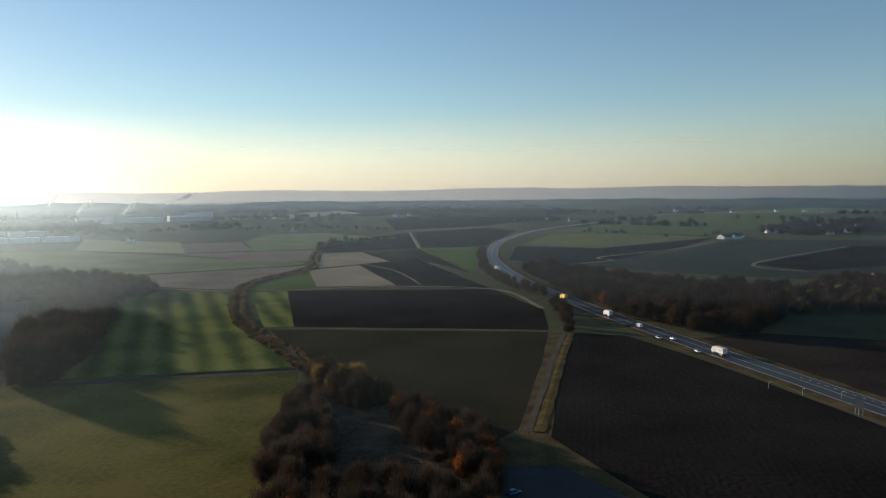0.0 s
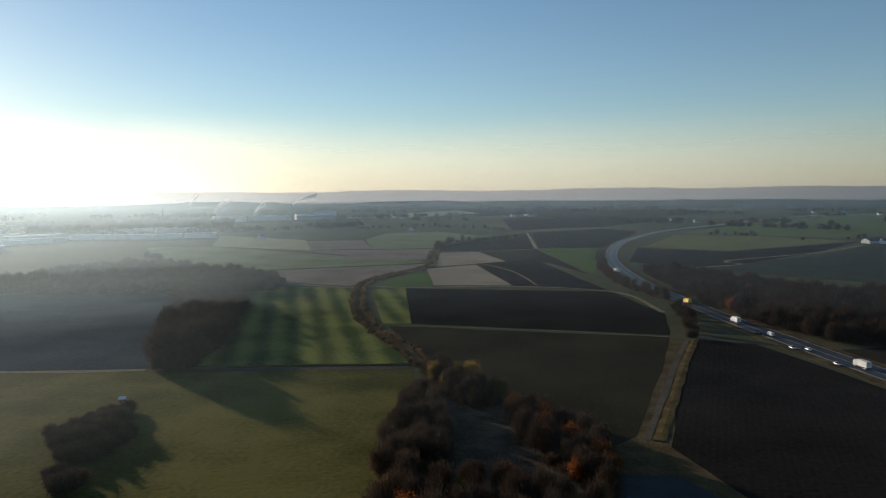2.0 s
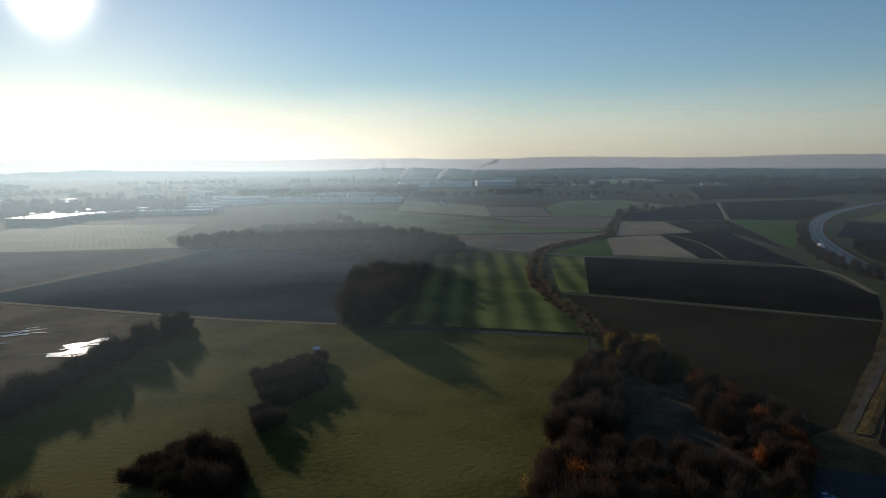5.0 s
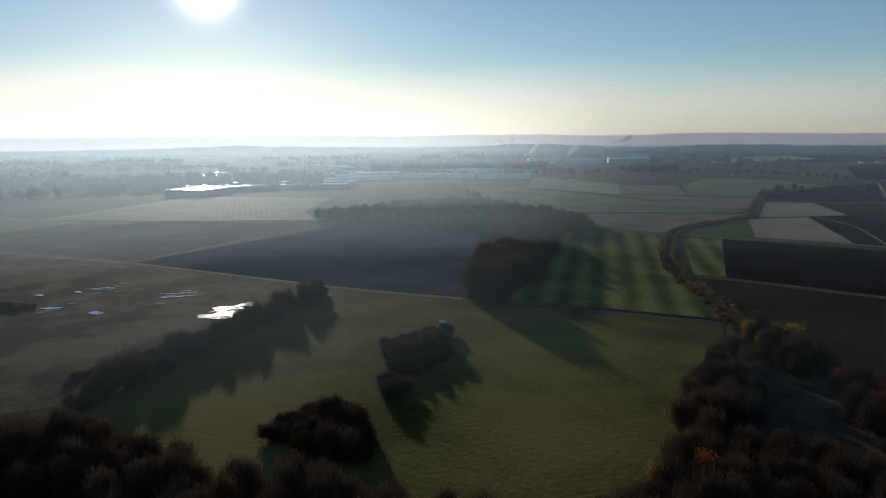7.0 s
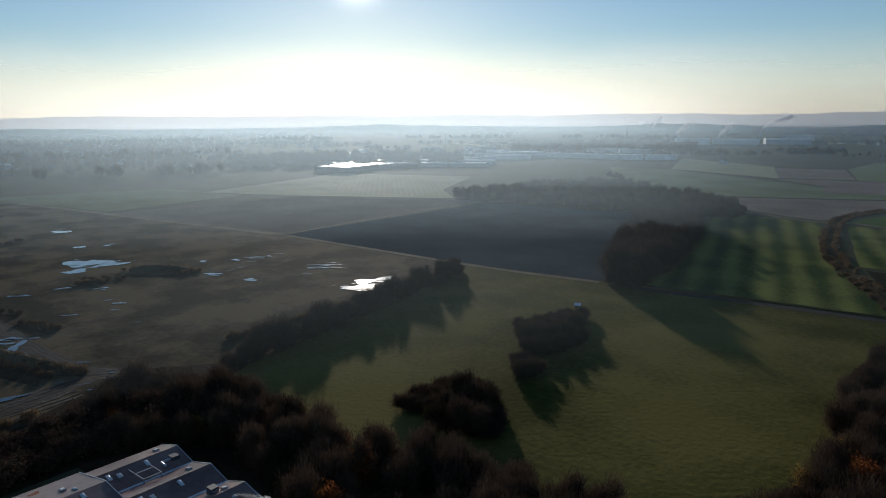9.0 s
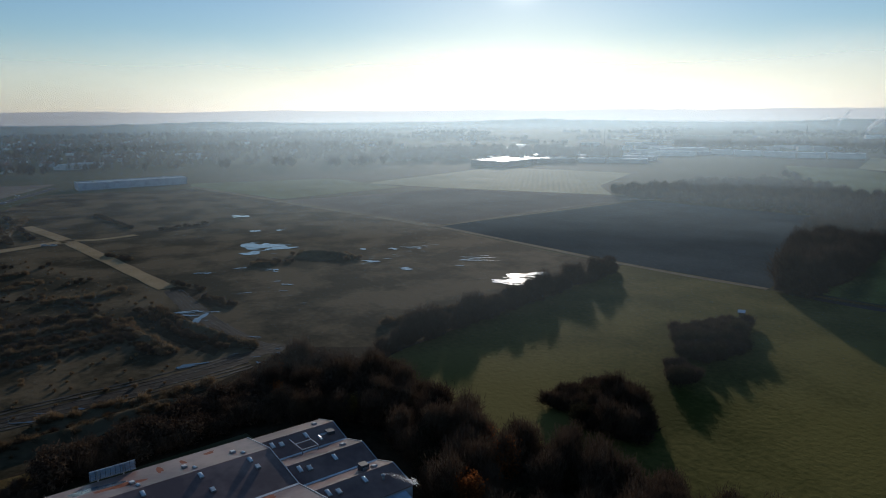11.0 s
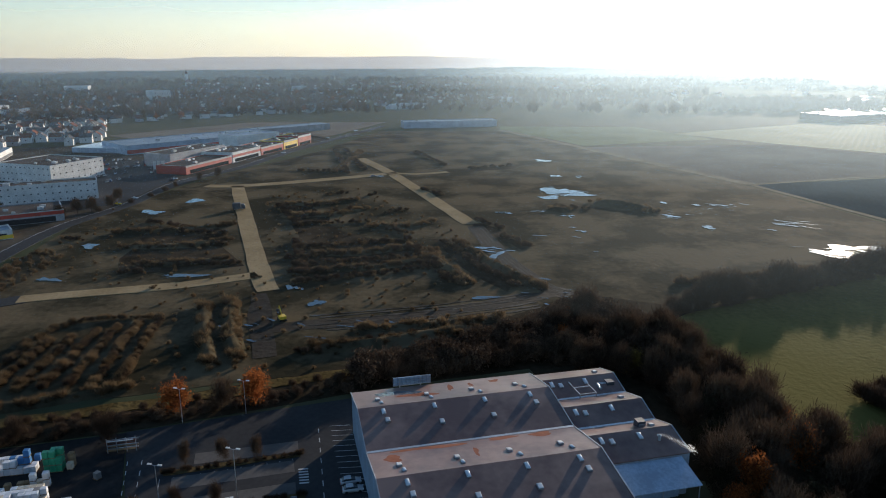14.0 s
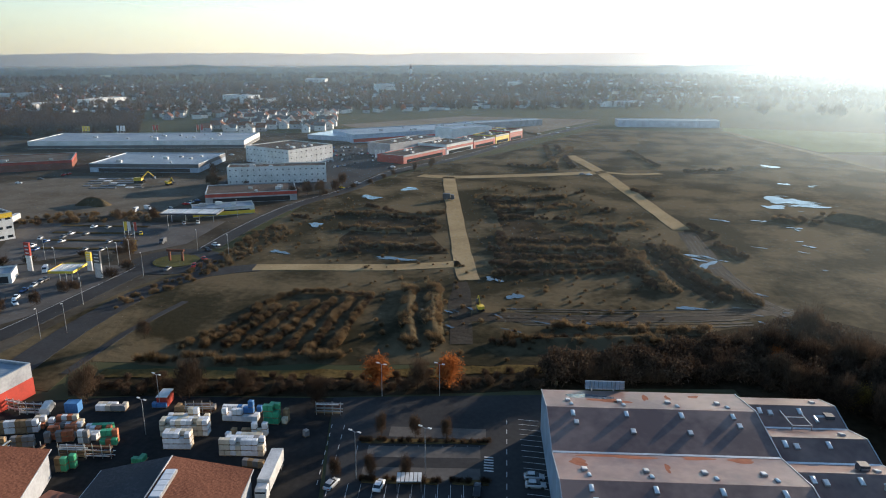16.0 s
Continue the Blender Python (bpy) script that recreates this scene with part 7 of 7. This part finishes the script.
# ---- town ----
rnd_t = random.Random(21)
house_group = "houses of the town"
HOUSE = []
for k in range(8):
    w, d, e = rnd_t.uniform(10, 14), rnd_t.uniform(8, 10.5), rnd_t.uniform(4.5, 6.2)
    HOUSE.append(gable((0, 0), (w, 0), d, e, rnd_t.uniform(3, 4.6), ["white_wall", "white_wall", "white_wall", "grey_wall"][k % 4], ["tile_grey", "tile_brown", "tile_grey", "tile_brown"][k % 4],
                       "%s house with a %s pitched roof" % (["white rendered", "white rendered", "plain white", "grey rendered"][k % 4], ["grey", "brown", "dark grey", "red brown"][k % 4]), group=house_group, windows=1))
first = list(HOUSE)


def put_house(p, turn):
    k = rnd_t.randrange(8)
    m = pose(p[0], p[1], 0, 0, 0, turn)
    if first and HOUSE[k] in first:
        first.remove(HOUSE[k])
        HOUSE[k].matrix_world = m
    else:
        copy_thing(HOUSE[k], m)


for p in scatter([(-724, -390), (-957, -445), (-1026, -326), (-781, -256), (-745, -328)], 20, 81, 90):
    put_house(p, 10 + rnd_t.choice([0, 90]))
for p in scatter([(-823, -740), (-889, -478), (-1032, -285), (-1194, 13), (-1751, 17), (-1946, -763), (-1670, -1418)], 34, 82, 110):
    put_house(p, rnd_t.choice([15, 105, 40]) + rnd_t.uniform(-8, 8))
for p in scatter([(-1142, -221), (-1207, 85), (-1490, 288), (-2261, 438), (-2503, -472)], 42, 83, 45):
    put_house(p, rnd_t.choice([15, 105, 40]) + rnd_t.uniform(-8, 8))
for p in scatter([(-1381, 310), (-1082, 743), (-2669, 1837), (-2751, 626)], 75, 84, 25):
    put_house(p, rnd_t.choice([15, 105, 40]) + rnd_t.uniform(-8, 8))
for k in first:
    put = polar(rnd_t.uniform(100, 125), 1400)
    k.matrix_world = pose(*put, 0)
for a, b, d, h in (((-1204, -1027), (-1245, -988), 30, 12), ((-1073, -752), (-1157, -740), 25, 12), ((-1210, -588), (-1190, -531), 30, 14), ((-1138, -508), (-1200, -468), 25, 10),
                   ((-1887, -676), (-1896, -623), 50, 18), ((-1497, -369), (-1523, -344), 30, 22), ((-1875, -126), (-1880, -90), 30, 14), ((-995, -793), (-1044, -781), 25, 10),
                   ((-1412, 285), (-1354, 317), 30, 8), ((-1206, 86), (-1241, 143), 25, 8)):
    building(a, b, d, h, "white_wall", "metal_roof", "pale flat-roofed block in the town", "town_block", floors=3, cols=7, group="town blocks")
def far_roofs(poly, gap, seed, roof, label):
    """Small houses too far off to count: walls and pitched roofs in one mesh each."""
    rnd = random.Random(seed)
    wv, rv = [], []
    for x, y in scatter(poly, gap, seed):
        a, w, d, e, r = radians(rnd.choice([15, 105, 40]) + rnd.uniform(-10, 10)), rnd.uniform(5, 8), rnd.uniform(4, 5.5), rnd.uniform(4, 6.5), rnd.uniform(2.5, 4.5)
        ca, sa = math.cos(a), math.sin(a)
        v, f = box(-w, -d, 0, w, d, e)
        wv.append(([(x + p[0] * ca - p[1] * sa, y + p[0] * sa + p[1] * ca, p[2]) for p in v], f))
        v = [(-w - .4, -d - .5, e - .2), (w + .4, -d - .5, e - .2), (w + .4, d + .5, e - .2), (-w - .4, d + .5, e - .2), (-w - .4, 0, e + r), (w + .4, 0, e + r)]
        rv.append(([(x + p[0] * ca - p[1] * sa, y + p[0] * sa + p[1] * ca, p[2]) for p in v], [(0, 1, 5, 4), (2, 3, 4, 5), (1, 2, 5), (3, 0, 4), (3, 2, 1, 0)]))
    ob = tagged(new("far_houses", mesh_of("far_houses", *join(*wv), MAT["white_wall"])), label, "houses", kind="stuff")
    part("roofs", mesh_of("roofs", *join(*rv), MAT[roof]), ob)


TOWN = [(-823, -740), (-889, -478), (-1032, -285), (-1194, 13), (-1751, 17), (-1946, -763), (-1670, -1418)]
far_roofs(TOWN, 46, 91, "tile_grey", "distant white houses under grey roofs")
far_roofs(TOWN, 62, 92, "tile_brown", "distant white houses under brown roofs")
far_roofs([(-1142, -221), (-1207, 85), (-1490, 288), (-2261, 438), (-2503, -472)], 70, 93, "tile_brown", "distant houses in the haze")
church = empty("church", pose(*(-2294, -467), 0, 0, 0, 20), "church with a tall pale tower", "church")
part("tower", mesh_of("tower", *box(-4, -4, 0, 4, 4, 38), MAT["white_wall"]), church)
part("spire", mesh_of("spire", *rod((0, 0, 38), (0, 0, 56), 5.2, 0.2, 4), MAT["tile_brown"]), church)
part("nave", mesh_of("nave", *box(4, -7, 0, 34, 7, 14), MAT["white_wall"]), church)
part("nave_roof", mesh_of("nave_roof", [(4, -7.5, 13.6), (34.5, -7.5, 13.6), (34.5, 7.5, 13.6), (4, 7.5, 13.6), (4, 0, 22), (34.5, 0, 22)], [(0, 1, 5, 4), (2, 3, 4, 5), (1, 2, 5), (3, 0, 4), (3, 2, 1, 0)], MAT["tile_brown"]), church)

# ---- works and halls on the plain ----
def plant(rows, label, name="factory_hall"):
    for a, b, d, h, wall in rows:
        building(a, b, d, h, wall, "bright_roof", label, name, units=4, group="halls on the plain", band=("white", 0.8, 0.98))


MAT["bright_roof"] = surface("bright_metal_roof", (0.45, 0.47, 0.50), (0.62, 0.64, 0.66), 0.4, 0.3, 0.02, 0.05, metal=0.4, per_object=0.3)
plant((((-865, 646), (-891, 728), 60, 9, "dark_wall"), ((-897, 738), (-878, 805), 50, 8, "dark_wall"), ((-874, 808), (-841, 835), 30, 7, "grey_wall"), ((-838, 838), (-791, 878), 30, 7, "grey_wall"),
       ((-942, 920), (-897, 979), 25, 7, "grey_wall"), ((-911, 1010), (-867, 1092), 25, 7, "white_wall"), ((-980, 1122), (-933, 1214), 40, 8, "grey_wall")), "long dark hall with a shining metal roof")
plant(tuple((p, q, 25, 9, "white_wall") for p, q in (((-883, 1152), (-841, 1161)), ((-838, 1162), (-790, 1171)), ((-785, 1172), (-732, 1183)), ((-727, 1184), (-692, 1209)), ((-688, 1209), (-639, 1237)))), "white industrial block with a pale roof")
plant((((-975, 788), (-923, 821), 30, 8, "grey_wall"), ((-933, 840), (-878, 875), 30, 8, "grey_wall"), ((-878, 886), (-817, 923), 30, 8, "grey_wall"), ((-963, 1039), (-878, 1088), 20, 8, "white_wall")), "long grey hall with a shining metal roof")
plant((((-966, 1860), (-893, 1909), 40, 16, "white_wall"), ((-902, 1948), (-789, 1962), 40, 14, "white_wall"), ((-778, 2005), (-679, 2060), 50, 16, "grey_wall"), ((-835, 2284), (-756, 2292), 30, 18, "white_wall")), "pale factory building of the works")
mast = empty("radio_mast", pose(*(-972, 1611), 0), "slender dark radio mast", "mast")
part("shaft", mesh_of("shaft", *rod((0, 0, 0), (0, 0, 45), 1.6, 0.7, 6), MAT["dark_wall"]), mast)
part("platform", mesh_of("platform", *rod((0, 0, 33), (0, 0, 37), 2.4, 2.4, 8), MAT["dark_wall"]), mast)
mast = empty("chimney", pose(*(-1343, 1330), 0), "slender grey chimney behind the halls", "chimney", "factory chimneys")
part("shaft", mesh_of("shaft", *rod((0, 0, 0), (0, 0, 40), 1.3, 0.8, 8), MAT["dark_wall"]), mast)
part("rim", mesh_of("rim", *rod((0, 0, 39), (0, 0, 40.3), 1.1, 1.1, 8), MAT["grey_wall"]), mast)
for p in scatter([(-967, 663), (-860, 1194), (-788, 1475), (-1095, 1518), (-1378, 1011)], 70, 91, 30):
    building(p, (p[0] + rnd_t.uniform(15, 40), p[1] + rnd_t.uniform(20, 40)), rnd_t.uniform(15, 25), rnd_t.uniform(5, 9), rnd_t.choice(["white_wall", "grey_wall"]), "bright_roof", "small workshop with a shining roof", "workshop", group="workshops on the plain")

# ---- farm beyond the motorway ----
gable((588, 1293), (629, 1287), 18, 6, 5, "white_wall", "tile_brown", "long farm barn with a brown roof and pale wall", "barn", "barn", windows=5)
gable((454, 1149), (501, 1183), 14, 4, 4, "white_wall", "tile_grey", "low farm shed with a dark roof", "barn", "barn", windows=2)
for c, t in (((632, 1304), 60), ((471, 1146), 20), ((765, 1456), 10), ((820, 1514), 80), ((669, 1234), 0), ((734, 1289), 30), ((374, 610), 30), ((820, 1405), 50)):
    put_house(c, t)
copse("farm_trees", scatter([(578, 1311), (611, 1211), (770, 1284), (953, 1590), (768, 1572)], 16, 95), ["bare", "dark"], "bare trees round the farm", 0.9, 1.5, 6, 95)
for c in [polar(az, r) for az, r in ((-18, 2600), (-20, 2700), (-22, 2500), (-25, 2600), (-27, 2650), (-28, 2500), (-9, 1900), (-8, 1950), (-10, 1850), (3, 2300), (4, 2250), (12, 1500), (24, 1300))]:
    put_house(c, rnd_t.uniform(0, 90))
